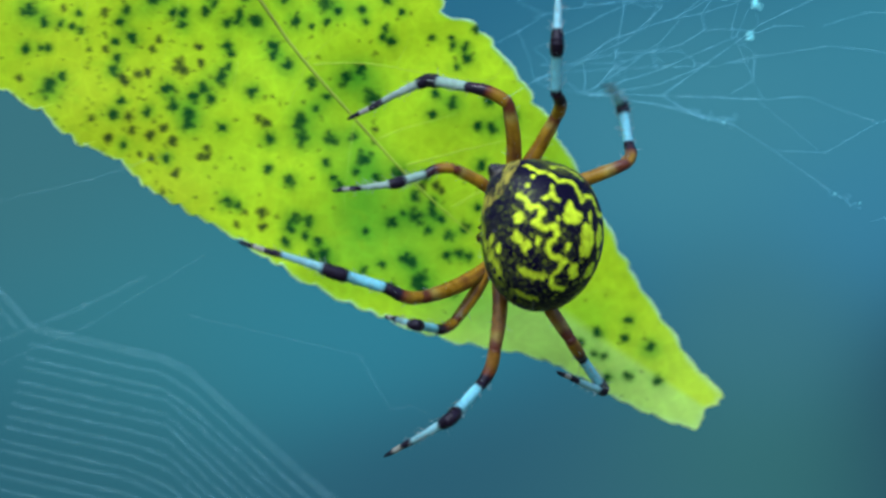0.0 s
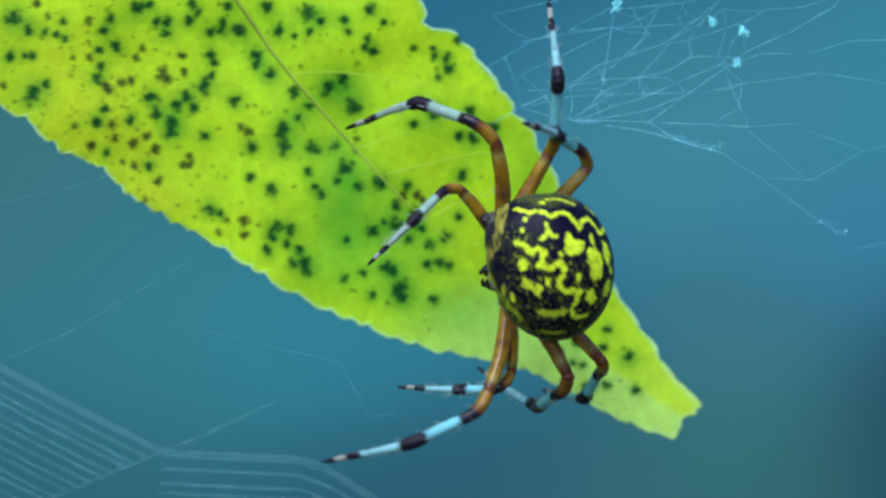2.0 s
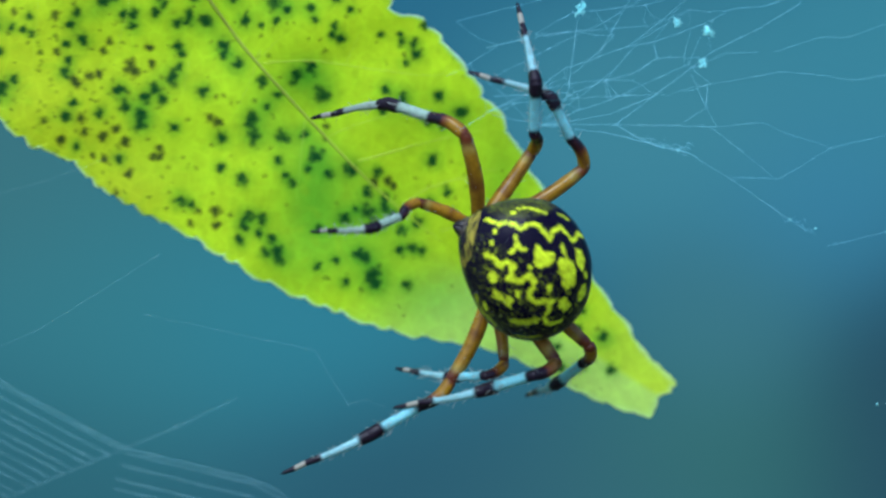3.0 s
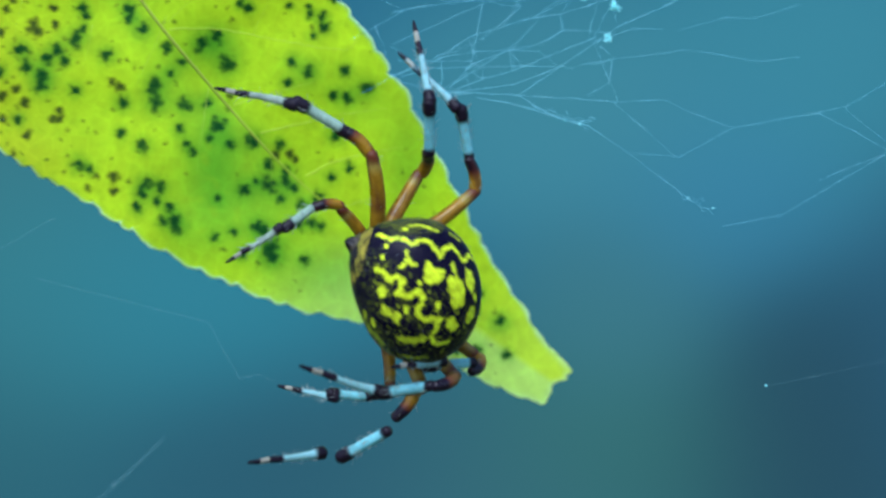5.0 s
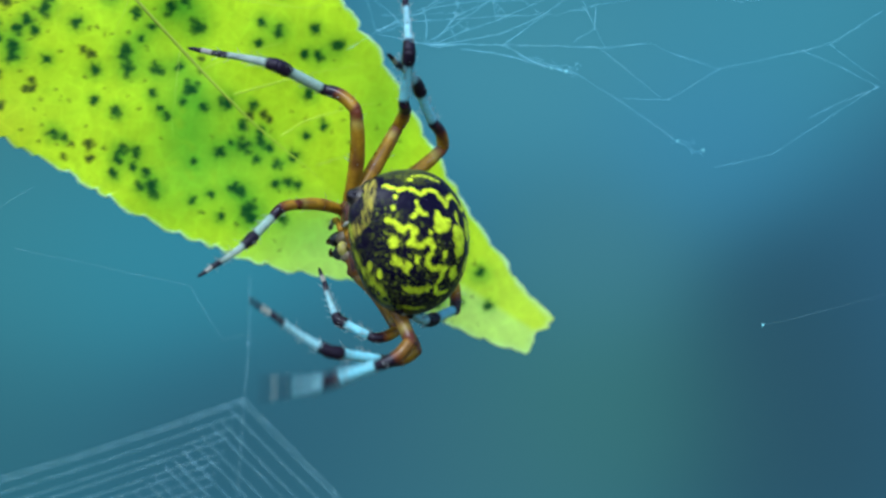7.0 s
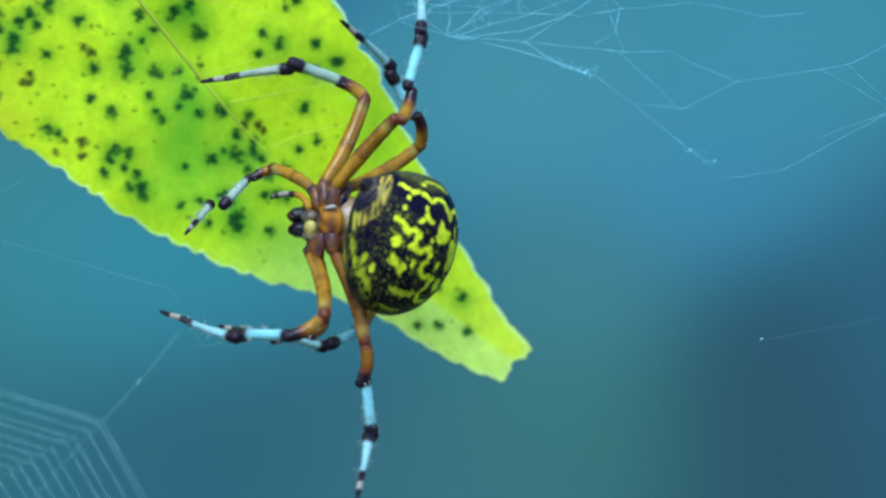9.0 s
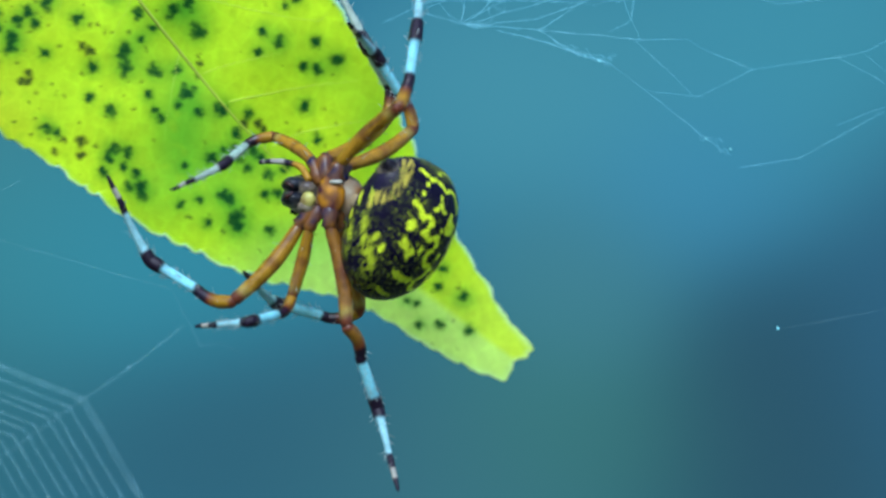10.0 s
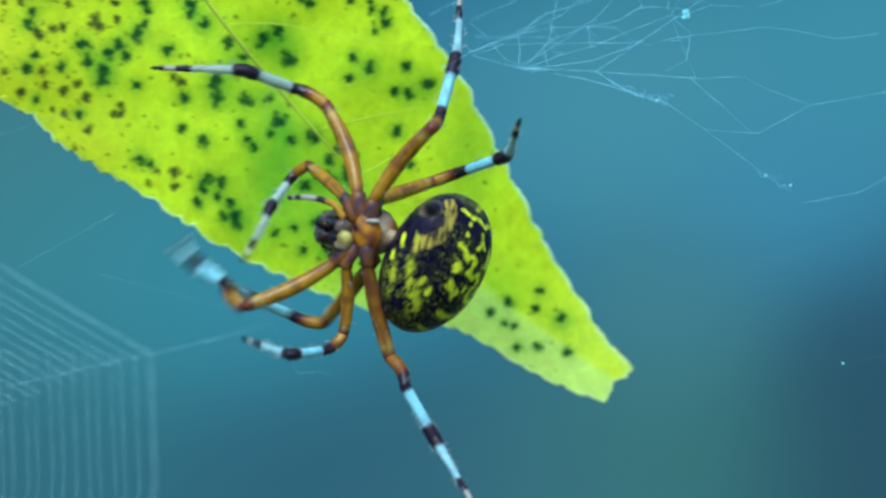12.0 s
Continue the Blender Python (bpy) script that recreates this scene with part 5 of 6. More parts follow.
# ---------------------------------------------------------------- what moves
def motions():
    walk(spider, [
        (0, pose(0.004860, 0.228653, 1.201877, -6.39, 18.57, -24.63)),
        (0.5, pose(0.002566, 0.229437, 1.200574, -3.07, 13.99, -18.32)),
        (1, pose(0.003433, 0.229409, 1.199481, -3.35, 11.21, -23.97)),
        (1.5, pose(0.005758, 0.226125, 1.199449, 1.32, 1.53, -11.37)),
        (2, pose(0.006728, 0.226812, 1.199446, 2.28, 1.10, -16.51)),
        (2.5, pose(0.007397, 0.226965, 1.198470, 3.16, 1.72, -15.48)),
        (3, pose(0.007319, 0.226166, 1.198725, 13.29, 2.29, -18.71)),
        (3.5, pose(0.008393, 0.225746, 1.197307, 11.03, 9.17, -24.53)),
        (5.5, pose(0.006493, 0.229307, 1.194748, 4.68, 0.34, -16.53)),
        (6, pose(0.006433, 0.228912, 1.194538, 2.67, 0.46, -11.00)),
        (6.5, pose(0.006973, 0.229596, 1.195264, 4.48, 1.77, -13.74)),
        (7, pose(0.006876, 0.228476, 1.195060, 4.28, 3.06, -9.51)),
        (7.5, pose(0.005398, 0.227856, 1.194974, 11.63, 11.64, -13.04)),
        (9.5, pose(0.005877, 0.225194, 1.198965, 8.81, 16.25, 35.46)),
        (10, pose(0.005555, 0.224744, 1.199643, 12.07, 22.98, 42.83)),
        (10.5, pose(0.003861, 0.222082, 1.198810, 20.56, 19.69, 51.42)),
        (11, pose(0.005061, 0.220360, 1.199115, 20.88, 20.50, 58.10)),
        (11.5, pose(0.003987, 0.222907, 1.198618, 12.28, 13.43, 58.31)),
        (12, pose(0.000852, 0.223939, 1.198502, 17.74, 15.35, 56.85)),
    ])
    walk(abdomen, [
        (0, pose(0.004808, -0.003324, 0.000461, -2.63, -17.04, 45.23)),
        (0.5, pose(0.004631, -0.003896, 0.000304, 4.37, -18.63, 26.35)),
        (1, pose(0.004808, -0.003105, 0.000378, 0.38, -17.17, 49.73)),
        (1.5, pose(0.004746, -0.003436, 0.000235, 6.63, -18.29, 37.91)),
        (2, pose(0.004708, -0.003600, 0.000226, 6.93, -18.24, 33.32)),
        (2.5, pose(0.004479, -0.004169, 0.000243, 6.93, -18.95, 16.83)),
        (3, pose(0.004623, -0.003813, 0.000160, 7.54, -16.27, 27.32)),
        (3.5, pose(0.004712, -0.003481, 0.000146, 5.63, -13.63, 38.02)),
        (5.5, pose(0.004656, -0.003761, 0.000210, 7.29, -18.00, 28.67)),
        (5.967, pose(0.004745, -0.003397, -0.000291, 7.29, -17.98, 38.69)),
        (6, pose(0.004745, -0.003397, 0.000209, 7.29, -17.98, 38.69)),
        (6.033, pose(0.004745, -0.003397, 0.000709, 7.29, -17.98, 38.69)),
        (6.5, pose(0.004702, -0.003605, 0.000205, 7.02, -17.55, 33.24)),
        (7, pose(0.004743, -0.003392, 0.000199, 6.63, -16.89, 39.33)),
        (7.5, pose(0.004723, -0.003400, 0.000135, 4.75, -12.19, 40.91)),
        (9.5, pose(0.004460, -0.004201, 0.000245, 6.94, -19.01, 15.83)),
        (10, pose(0.004460, -0.004201, 0.000245, 6.94, -19.01, 15.83)),
        (10.5, pose(0.004460, -0.004201, 0.000245, 6.94, -19.01, 15.83)),
        (11, pose(0.004460, -0.004201, 0.000245, 6.94, -19.01, 15.83)),
        (11.5, pose(0.004460, -0.004201, 0.000245, 6.94, -19.01, 15.83)),
        (12, pose(0.004460, -0.004201, 0.000245, 6.94, -19.01, 15.83)),
    ])
    walk(tangle, [
        (0, pose(0.033323, 0.225646, 1.20392, 0, 0, 0)),
        (0.5, pose(0.030508, 0.226839, 1.20132, 0, 0, 0)),
        (1, pose(0.031579, 0.226172, 1.202335, 0, 0, 0)),
        (1.5, pose(0.033842, 0.223264, 1.202812, 0, 0, 0)),
        (2, pose(0.033738, 0.223753, 1.2026, 0, 0, 0)),
        (2.5, pose(0.033636, 0.224345, 1.201854, 0, 0, 0)),
        (3, pose(0.033537, 0.223122, 1.20079, 0, 0, 0)),
        (3.5, pose(0.034707, 0.221833, 1.203353, 0, 0, 0)),
        (5.5, pose(0.033081, 0.22528, 1.201573, 0, 0, 0)),
        (6, pose(0.033823, 0.224181, 1.201852, 0, 0, 0)),
        (6.5, pose(0.033793, 0.225309, 1.20191, 0, 0, 0)),
        (7, pose(0.034445, 0.223892, 1.201914, 0, 0, 0)),
        (7.5, pose(0.033531, 0.223268, 1.199188, 0, 0, 0)),
        (9.5, pose(0.037001, 0.224228, 1.205561, 0, 0, 0)),
        (10, pose(0.037206, 0.224153, 1.205395, 0, 0, 0)),
        (10.5, pose(0.036462, 0.222389, 1.203386, 0, 0, 0)),
        (11, pose(0.037593, 0.221427, 1.20413, 0, 0, 0)),
        (11.5, pose(0.036583, 0.224769, 1.204499, 0, 0, 0)),
        (12, pose(0.034638, 0.225881, 1.203544, 0, 0, 0)),
    ])
    walk(orb, [
        (0, pose(-0.031557, 0.215758, 1.194029)),
        (0.5, pose(-0.034311, 0.216481, 1.193111)),
        (1, pose(-0.032059, 0.216376, 1.192977)),
        (1.5, pose(-0.01915, 0.213716, 1.186413)),
        (2, pose(-0.019945, 0.214293, 1.185016)),
        (2.5, pose(-0.020996, 0.214786, 1.184371)),
        (3, pose(-0.021165, 0.214114, 1.18466)),
        (3.5, pose(-0.02207, 0.214016, 1.181786)),
        (5.5, pose(-0.008946, 0.217341, 1.17615)),
        (6, pose(-0.001429, 0.21607, 1.184212)),
        (6.5, pose(-0.003769, 0.217017, 1.179896)),
        (7, pose(-0.002421, 0.215724, 1.183045)),
        (7.5, pose(-0.005313, 0.214312, 1.168127)),
        (9.5, pose(-0.011936, 0.21718, 1.183739)),
        (10, pose(-0.012723, 0.217123, 1.18304)),
        (10.5, pose(-0.013717, 0.215218, 1.181436)),
        (11, pose(-0.010999, 0.214284, 1.18031)),
        (11.5, pose(-0.018757, 0.217132, 1.187383)),
        (12, pose(-0.015369, 0.217389, 1.188829)),
    ])
    walk(panes[0], [(t, pose(0, 0, 0, 0, a, 0)) for t, a in (
        (0, 50), (0.5, 52.2), (1, 50.6), (1.5, 27.5), (2, 28.7), (2.5, 29.2), (3, 31.1), (3.5, 28.5), (5.5, -0.1), (6, -21.5), (6.5, -16), (7, -16.1), (7.5, 1.8), (9.5, 18), (10, 20.9), (10.5, 21.6), (11, 25.8), (11.5, 37.1), (12, 30.4))])
    walk(panes[1], [(t, pose(0, 0, 0, 0, a, 0)) for t, a in (
        (0, 11), (0.5, 16.2), (1, 12.6), (1.5, -4.5), (2, 0.7), (2.5, 1.2), (3, 13.1), (3.5, 2.5), (5.5, 19.9), (6, 50.5), (6.5, 34), (7, 44.9), (7.5, 41.8), (9.5, 58), (10, 54.9), (10.5, 57.6), (11, 59.8), (11.5, 63.1), (12, 84.4))])
    walk(spoke, [(t, pose(0, 0, 0, 0, a, 0)) for t, a in (
        (0, -23), (0.5, -20.8), (1, -22.4), (1.5, -23.5), (2, -23.3), (2.5, -22.8), (3, -21.9), (3.5, -26.5), (5.5, -60.1), (6, -84.5), (6.5, -88), (7, -85.1), (7.5, -73.2), (9.5, -45), (10, -38.1), (10.5, -36.4), (11, -34.2), (11.5, -22.9), (12, -14.6))])
    legs["upper_long"].stride(0, (-1.87, -3.09, 9.55), (-4.66, -4.49, 9.76), (-9.21, -3.21, 9.23), (-14.7, -3.72, 3.95))
    legs["upper_long"].stride(0.5, (-0.31, -1.72, 10.27), (-1.81, -4.15, 11.07), (-6.49, -3.39, 11.57), (-12.56, -1.84, 7.2))
    legs["upper_long"].stride(1, (-0.11, -1.64, 10.3), (-2.16, -3.46, 11.5), (-6.47, -1.85, 12.73), (-13.07, -0.65, 9.08))
    legs["upper_long"].stride(1.5, (-0.32, -2.68, 9.79), (-2.5, -3.4, 11.72), (-6.55, -1.14, 12.82), (-13.2, 1.94, 10.67))
    legs["upper_long"].stride(2, (-0.42, -2.23, 10.04), (-2.67, -3.06, 11.82), (-7.05, -1.8, 13.18), (-14.04, 0.35, 10.96))
    legs["upper_long"].stride(2.5, (-0.72, -2.32, 10.01), (-3.35, -3.01, 11.48), (-7.58, -1.02, 12.4), (-15.06, 0.21, 11.43))
    legs["upper_long"].stride(3, (-0.9, -1.21, 10.49), (-3.55, -0.53, 11.64), (-7.98, 0.96, 12.54), (-15.35, 2.24, 10.99))
    legs["upper_long"].stride(3.5, (-2.57, -0.06, 10.67), (-4.97, -1.67, 11.34), (-9.59, -0.56, 11.68), (-17.19, -0.94, 11.01))
    legs["upper_long"].stride(4.5, (-1.34, -1.56, 10.35), (-3.61, -1.52, 12.27), (-8.04, -2.46, 13.75), (-15.67, -2.05, 14.08))
    legs["upper_long"].stride(5.5, (-0.11, 0.29, 10.78), (-1.85, -1.5, 12.37), (-4.84, -4.4, 14.66), (-12.25, -3.16, 16.07))
    legs["upper_long"].stride(6, (0.34, -1.08, 10.39), (-1.98, -1.53, 12.14), (-5.18, -4.38, 14.21), (-12.57, -3.76, 16.07))
    legs["upper_long"].stride(6.5, (-1.51, 5.26, 10.06), (-3.78, 4.39, 11.85), (-7.11, 1.58, 13.8), (-14.55, 0.64, 15.2))
    legs["upper_long"].stride(7, (-0.22, -1.1, 10.47), (-2.79, -0.61, 11.9), (-6.39, -3, 13.89), (-13.93, -2.42, 15.05))
    legs["upper_long"].stride(7.5, (-1.82, 6.13, 9.55), (-4.44, 5.42, 10.87), (-7.8, 2.71, 12.91), (-15.42, 3, 12.64))
    legs["upper_long"].stride(9.5, (1.55, 3.73, 10.27), (0.57, 6.42, 11.04), (-3.92, 7.94, 10.52), (-9.36, 11.8, 6.8))
    legs["upper_long"].stride(9.733, (3.51, 4.97, 8.77), (2.46, 6.25, 11.23), (-2.25, 6.52, 11.9), (-7.39, 12.16, 12.34))
    legs["upper_long"].stride(10, (4.7, 3.91, 8.25), (4.12, 4.72, 11.04), (-0.25, 5.04, 12.91), (-3.61, 10.29, 17.33))
    legs["upper_long"].stride(10.5, (0.5, 2.82, 10.72), (0.75, 5.29, 12.35), (-1.74, 8.41, 14.94), (-3.05, 14, 19.98))
    legs["upper_long"].stride(11, (1.46, 2.66, 10.51), (1.54, 5.33, 11.81), (-0.82, 9.09, 13.53), (-7.04, 13.49, 13.01))
    legs["upper_long"].stride(11.267, (0.44, 6.58, 9.16), (-0.79, 9.13, 10.05), (-3.57, 12.93, 10.77), (-8.35, 18.88, 10.33))
    legs["upper_long"].stride(11.5, (-2.95, 8.5, 6.94), (-3.35, 11.41, 7.32), (-5.1, 15.82, 7.01), (-10.1, 21.54, 6.03))
    legs["upper_long"].stride(12, (-1.4, 7.87, 8.13), (-2.38, 10.66, 8.41), (-6.49, 13.02, 7.9), (-10.24, 18.96, 4.9))
    legs["upper_straight"].stride(0, (1.6, -0.87, 9.95), (1.99, -3.44, 11.38), (1.67, -6.22, 15.34), (-1.68, -3.62, 22.01))
    legs["upper_straight"].stride(0.5, (1.42, 1.12, 10.08), (1.98, -1.56, 11.21), (2.02, -4.03, 15.38), (-0.12, -1.04, 22.39))
    legs["upper_straight"].stride(1, (0.87, 2.38, 9.9), (1.87, -0, 11.37), (2.46, -2.23, 15.65), (-0.18, 0.17, 22.71))
    legs["upper_straight"].stride(1.5, (3.16, 1.05, 9.39), (3.98, -1.35, 10.92), (4.63, -3.17, 15.37), (3.41, 0.55, 22.25))
    legs["upper_straight"].stride(2, (3.06, 1.96, 9.24), (3.96, -0.2, 11.05), (4.81, -2.61, 15.17), (2.96, 1.05, 21.93))
    legs["upper_straight"].stride(2.5, (2.98, 2.29, 9.2), (3.9, -0.13, 10.65), (4.35, -2.02, 15.1), (2.14, 1.53, 21.82))
    legs["upper_straight"].stride(3, (3, 4.6, 7.93), (3.85, 2.39, 9.72), (4.58, 1.08, 14.34), (1.92, 5.81, 20.1))
    legs["upper_straight"].stride(3.5, (0.54, 5.51, 8.19), (1.7, 3.41, 9.96), (1.93, 1.7, 14.5), (-1.82, 5.77, 20.16))
    legs["upper_straight"].stride(5.5, (2.66, 3.72, 8.72), (3.67, 1.65, 10.59), (4.36, -0.17, 15.04), (1.89, 3.56, 21.57))
    legs["upper_straight"].stride(6, (3.08, 2.57, 9.01), (3.71, 0.3, 10.81), (4.42, -1.53, 15.25), (2.87, 2.99, 21.56))
    legs["upper_straight"].stride(6.5, (2.49, 3.16, 9.09), (3.33, 0.92, 10.85), (3.9, -1.09, 15.23), (2.37, 3.35, 21.6))
    legs["upper_straight"].stride(7, (2.81, 2.88, 9.04), (3.45, 0.61, 10.84), (4.01, -1.18, 15.32), (2.74, 3.62, 21.47))
    legs["upper_straight"].stride(7.5, (2.55, 3.1, 9.14), (3.29, 1.19, 11.28), (3.3, -1.01, 15.61), (0.97, 4.31, 20.98))
    legs["upper_straight"].stride(8.5, (1.88, -2.16, 9.57), (1.94, -1.32, 12.42), (2.24, -0.39, 17.19), (0.94, 4.56, 23.22))
    legs["upper_straight"].stride(9.5, (-0.15, -3.7, 9.33), (1.07, -1.98, 11.42), (1.42, 0.34, 15.68), (1.16, 4.8, 22.21))
    legs["upper_straight"].stride(10, (-2.38, -5.04, 8.14), (-1.55, -3.64, 10.62), (-1.3, -1.23, 14.84), (-1.55, 3.12, 21.44))
    legs["upper_straight"].stride(10.5, (-1.12, -3.29, 9.56), (0.43, -1.38, 11.21), (1.32, 1.17, 15.25), (1.57, 6.22, 21.34))
    legs["upper_straight"].stride(11, (-2.78, -3.55, 9.1), (-1.13, -1.87, 10.92), (-0.02, 0.48, 15.02), (1.47, 6.32, 20.15))
    legs["upper_straight"].stride(11.5, (-1.86, -3.36, 9.44), (0.05, -1.79, 11.08), (1.41, -0.37, 15.51), (3.37, 3.37, 22.2))
    legs["upper_straight"].stride(12, (-1.77, -2.82, 9.7), (0.44, -1.39, 11.08), (1.7, 0.34, 15.43), (3.64, 4.44, 21.91))
    legs["upper_hind"].stride(0, (7.7, 1.23, 7.98), (6.86, 3.42, 9.49), (4.37, 5.04, 12.74), (5.13, -2.05, 13.62))
    legs["upper_hind"].stride(0.267, (4.96, 6.72, 7.62), (5.36, 6.11, 10.34), (3.21, 4.63, 13.93), (2.36, -2.12, 16.26))
    legs["upper_hind"].stride(0.5, (4.61, 5.45, 9.12), (2.97, 4.7, 11.27), (1.91, 0.94, 13.3), (1.14, -6, 15.06))
    legs["upper_hind"].stride(1, (5.16, 6.28, 7.96), (6.04, 4, 9.3), (7.53, 1.18, 12.34), (8.16, -5.28, 15.44))
    legs["upper_hind"].stride(1.5, (4.56, 5.34, 9.22), (4.01, 3.25, 10.98), (1.47, 0.83, 13.65), (0.29, -6.14, 14.98))
    legs["upper_hind"].stride(2, (5.36, 6.02, 8.08), (4.76, 3.8, 9.65), (4.22, -0.45, 10.64), (3.19, -7.5, 11.58))
    legs["upper_hind"].stride(2.5, (6.75, 5.4, 7.14), (6.45, 3.38, 9.03), (5.1, 0.01, 11.52), (2.95, -6.77, 12.54))
    legs["upper_hind"].stride(3, (7.08, 5.6, 6.34), (6.49, 4.46, 8.8), (5.25, 3, 12.76), (-1.57, 2.32, 14.98))
    legs["upper_hind"].stride(3.267, (5.41, 7.64, 5.52), (5.39, 7.16, 8.28), (4.38, 5.54, 12.26), (-2.53, 7.16, 13.41))
    legs["upper_hind"].stride(3.5, (5.25, 7.4, 6.31), (5.42, 5.63, 8.45), (5.05, 3.5, 12.29), (-0.39, 8.16, 11.61))
    legs["upper_hind"].stride(4.5, (5.68, 6.71, 6.88), (5.54, 5.71, 9.49), (5.07, 3.84, 13.45), (-1.22, 5.98, 16.2))
    legs["upper_hind"].stride(5.5, (6.44, 5.5, 7.36), (5.93, 5.15, 10.13), (5.2, 4.26, 14.4), (0.02, 2.58, 19.14))
    legs["upper_hind"].stride(6, (5.76, 5.79, 7.92), (5.57, 3.62, 9.64), (4.58, 1.54, 13.39), (3.72, -5.11, 15.98))
    legs["upper_hind"].stride(6.5, (5.4, 5.87, 8.18), (5.03, 3.92, 10.13), (3.68, 0.83, 12.96), (1.86, -5.27, 16.3))
    legs["upper_hind"].stride(7, (6.2, 6.11, 7.06), (5.59, 4.31, 9.09), (4.38, 1.82, 12.51), (2.67, -4.62, 15.21))
    legs["upper_hind"].stride(7.5, (5.97, 5.96, 7.52), (5.26, 4.48, 9.77), (3.47, 3.15, 13.56), (2.36, -3.46, 16.15))
    legs["upper_hind"].stride(8.5, (6.54, 4.82, 7.89), (5.62, 4.58, 10.52), (3.06, 3.7, 14), (-2.17, -0.65, 16.34))
    legs["upper_hind"].stride(9.5, (7.55, 1.78, 8.09), (5.63, 0.95, 9.94), (2.65, 2.68, 13.25), (-4.24, 2.73, 15.31))
    legs["upper_hind"].stride(10, (6.69, 2.59, 8.9), (4.92, 3.78, 10.77), (1.01, 4.68, 12.57), (-5.55, 1.72, 12.67))
    legs["upper_hind"].stride(10.5, (7.25, 0.96, 8.59), (5.05, 0.24, 10.12), (2.27, 0.07, 13.52), (-4.33, -1.1, 16.13))
    legs["upper_hind"].stride(11, (5.95, 3.49, 9.26), (4.28, 4.36, 11.32), (0.62, 5.36, 13.56), (-6.39, 5.38, 15.14))
    legs["upper_hind"].stride(11.267, (7.75, 2.68, 7.56), (6.91, 2.1, 10.16), (3.39, 1.09, 12.6), (-3.64, -0.21, 13.43))
    legs["upper_hind"].stride(11.5, (8.91, 1.84, 5.48), (9.19, 0.05, 7.6), (6.57, -2.79, 9.72), (-0.14, -5.38, 9.66))
    legs["upper_hind"].stride(12, (8.46, 2.1, 6.51), (8.71, -0.05, 8.27), (8.07, -3.71, 10.63), (2.37, -7.22, 13.25))
    legs["upper_short"].stride(0, (-5.14, -1.62, 3.08), (-6.68, -2.74, 1.98), (-7.76, -5.59, 0.41), (-11.48, -8.64, -1.87))
    legs["upper_short"].stride(0.5, (-3.89, 0.76, 6.55), (-5.19, -0.95, 6.75), (-6.65, -3.12, 4.55), (-9.47, -6.73, 1.86))
    legs["upper_short"].stride(1, (-6.86, -0.19, 3.99), (-8.54, -1.59, 3.93), (-7.44, -4.56, 2.64), (-6.55, -9.29, 0.41))
    legs["upper_short"].stride(1.5, (-6.34, 1.18, 4.75), (-7.57, -0.4, 3.92), (-8.37, -2.83, 1.65), (-9.17, -6.56, -2.04))
    legs["upper_short"].stride(2, (-4, -0.04, 6.12), (-5.19, -1.79, 5.69), (-6.66, -4.11, 3.66), (-10.09, -5.71, -0.08))
    legs["upper_short"].stride(2.5, (-5.33, -0.82, 4.17), (-6.15, -2.21, 2.74), (-7.19, -4.13, 0.1), (-9.69, -6.66, -3.84))
    legs["upper_short"].stride(3, (-5.48, -0.23, 4.57), (-6.26, -2.12, 3.89), (-8.04, -5, 3.47), (-11.93, -8.57, 3.99))
    legs["upper_short"].stride(3.5, (-2.52, -0.18, 6.61), (-3.46, -2.09, 6.93), (-4.57, -4.91, 5.35), (-4.19, -9.86, 3.48))
    legs["upper_short"].stride(5.5, (-3.7, -1.01, 5.58), (-5.31, -2.42, 5.45), (-7.29, -4.59, 3.7), (-11.72, -5.46, 0.92))
    legs["upper_short"].stride(6, (-5.65, -1.02, 3), (-6.16, -2.97, 2.24), (-7.65, -4.86, -0.18), (-11.36, -5.1, -3.96))
    legs["upper_short"].stride(6.5, (-5.63, -1.18, 2.57), (-7.12, -0.09, 1.44), (-9.61, -0.71, -0.81), (-13.63, -2.08, -3.99))
    legs["upper_short"].stride(7, (-4.89, -1.88, 2.62), (-6.3, -3.31, 1.88), (-7.98, -5.47, -0.13), (-11.59, -8.21, -2.86))
    legs["upper_short"].stride(7.5, (-5.57, -1.02, 3.24), (-7.36, -1.09, 2), (-8.69, -3.58, 0.1), (-12.11, -4.21, -3.91))
    legs["upper_short"].stride(8.5, (-4.48, 6.83, 2.21), (-6.14, 6.47, 0.84), (-7.9, 5.65, -1.99), (-10.64, 2.43, -5.19))
    legs["upper_short"].stride(9.5, (-1.83, 7.72, 2.5), (-2.61, 9.16, 1.11), (-3.6, 8.5, -2.1), (-5.36, 4.18, -4.63))
    legs["upper_short"].stride(10, (-1.82, 7.7, 2.66), (-2.86, 8.91, 1.21), (-4.76, 8.06, -1.5), (-8.11, 8.3, -5.6))
    legs["upper_short"].stride(10.5, (-1.44, 7.76, 2.33), (-3.26, 7.31, 1.27), (-5.59, 7.24, -1.21), (-10.14, 6.31, -3.77))
    legs["upper_short"].stride(11, (-0.96, 7.61, 3.09), (-2.86, 7.89, 2.13), (-4.94, 8.35, -0.53), (-8.22, 9.83, -4.43))
    legs["upper_short"].stride(11.5, (0.99, 5.16, 5.83), (1.92, 6.91, 4.97), (-0.1, 6.83, 2.23), (-1.95, 5.31, -2.51))
    legs["upper_short"].stride(12, (-0.71, 7.55, 3.21), (-0.62, 8.74, 1.39), (-2.37, 8.03, -1.45), (-4.05, 6.88, -6.35))
    legs["lower_straight"].stride(0, (3.59, -1.5, -9.6), (3.53, -1.7, -12.61), (3.52, -5.35, -15.81), (-1.94, -2.66, -20.87))
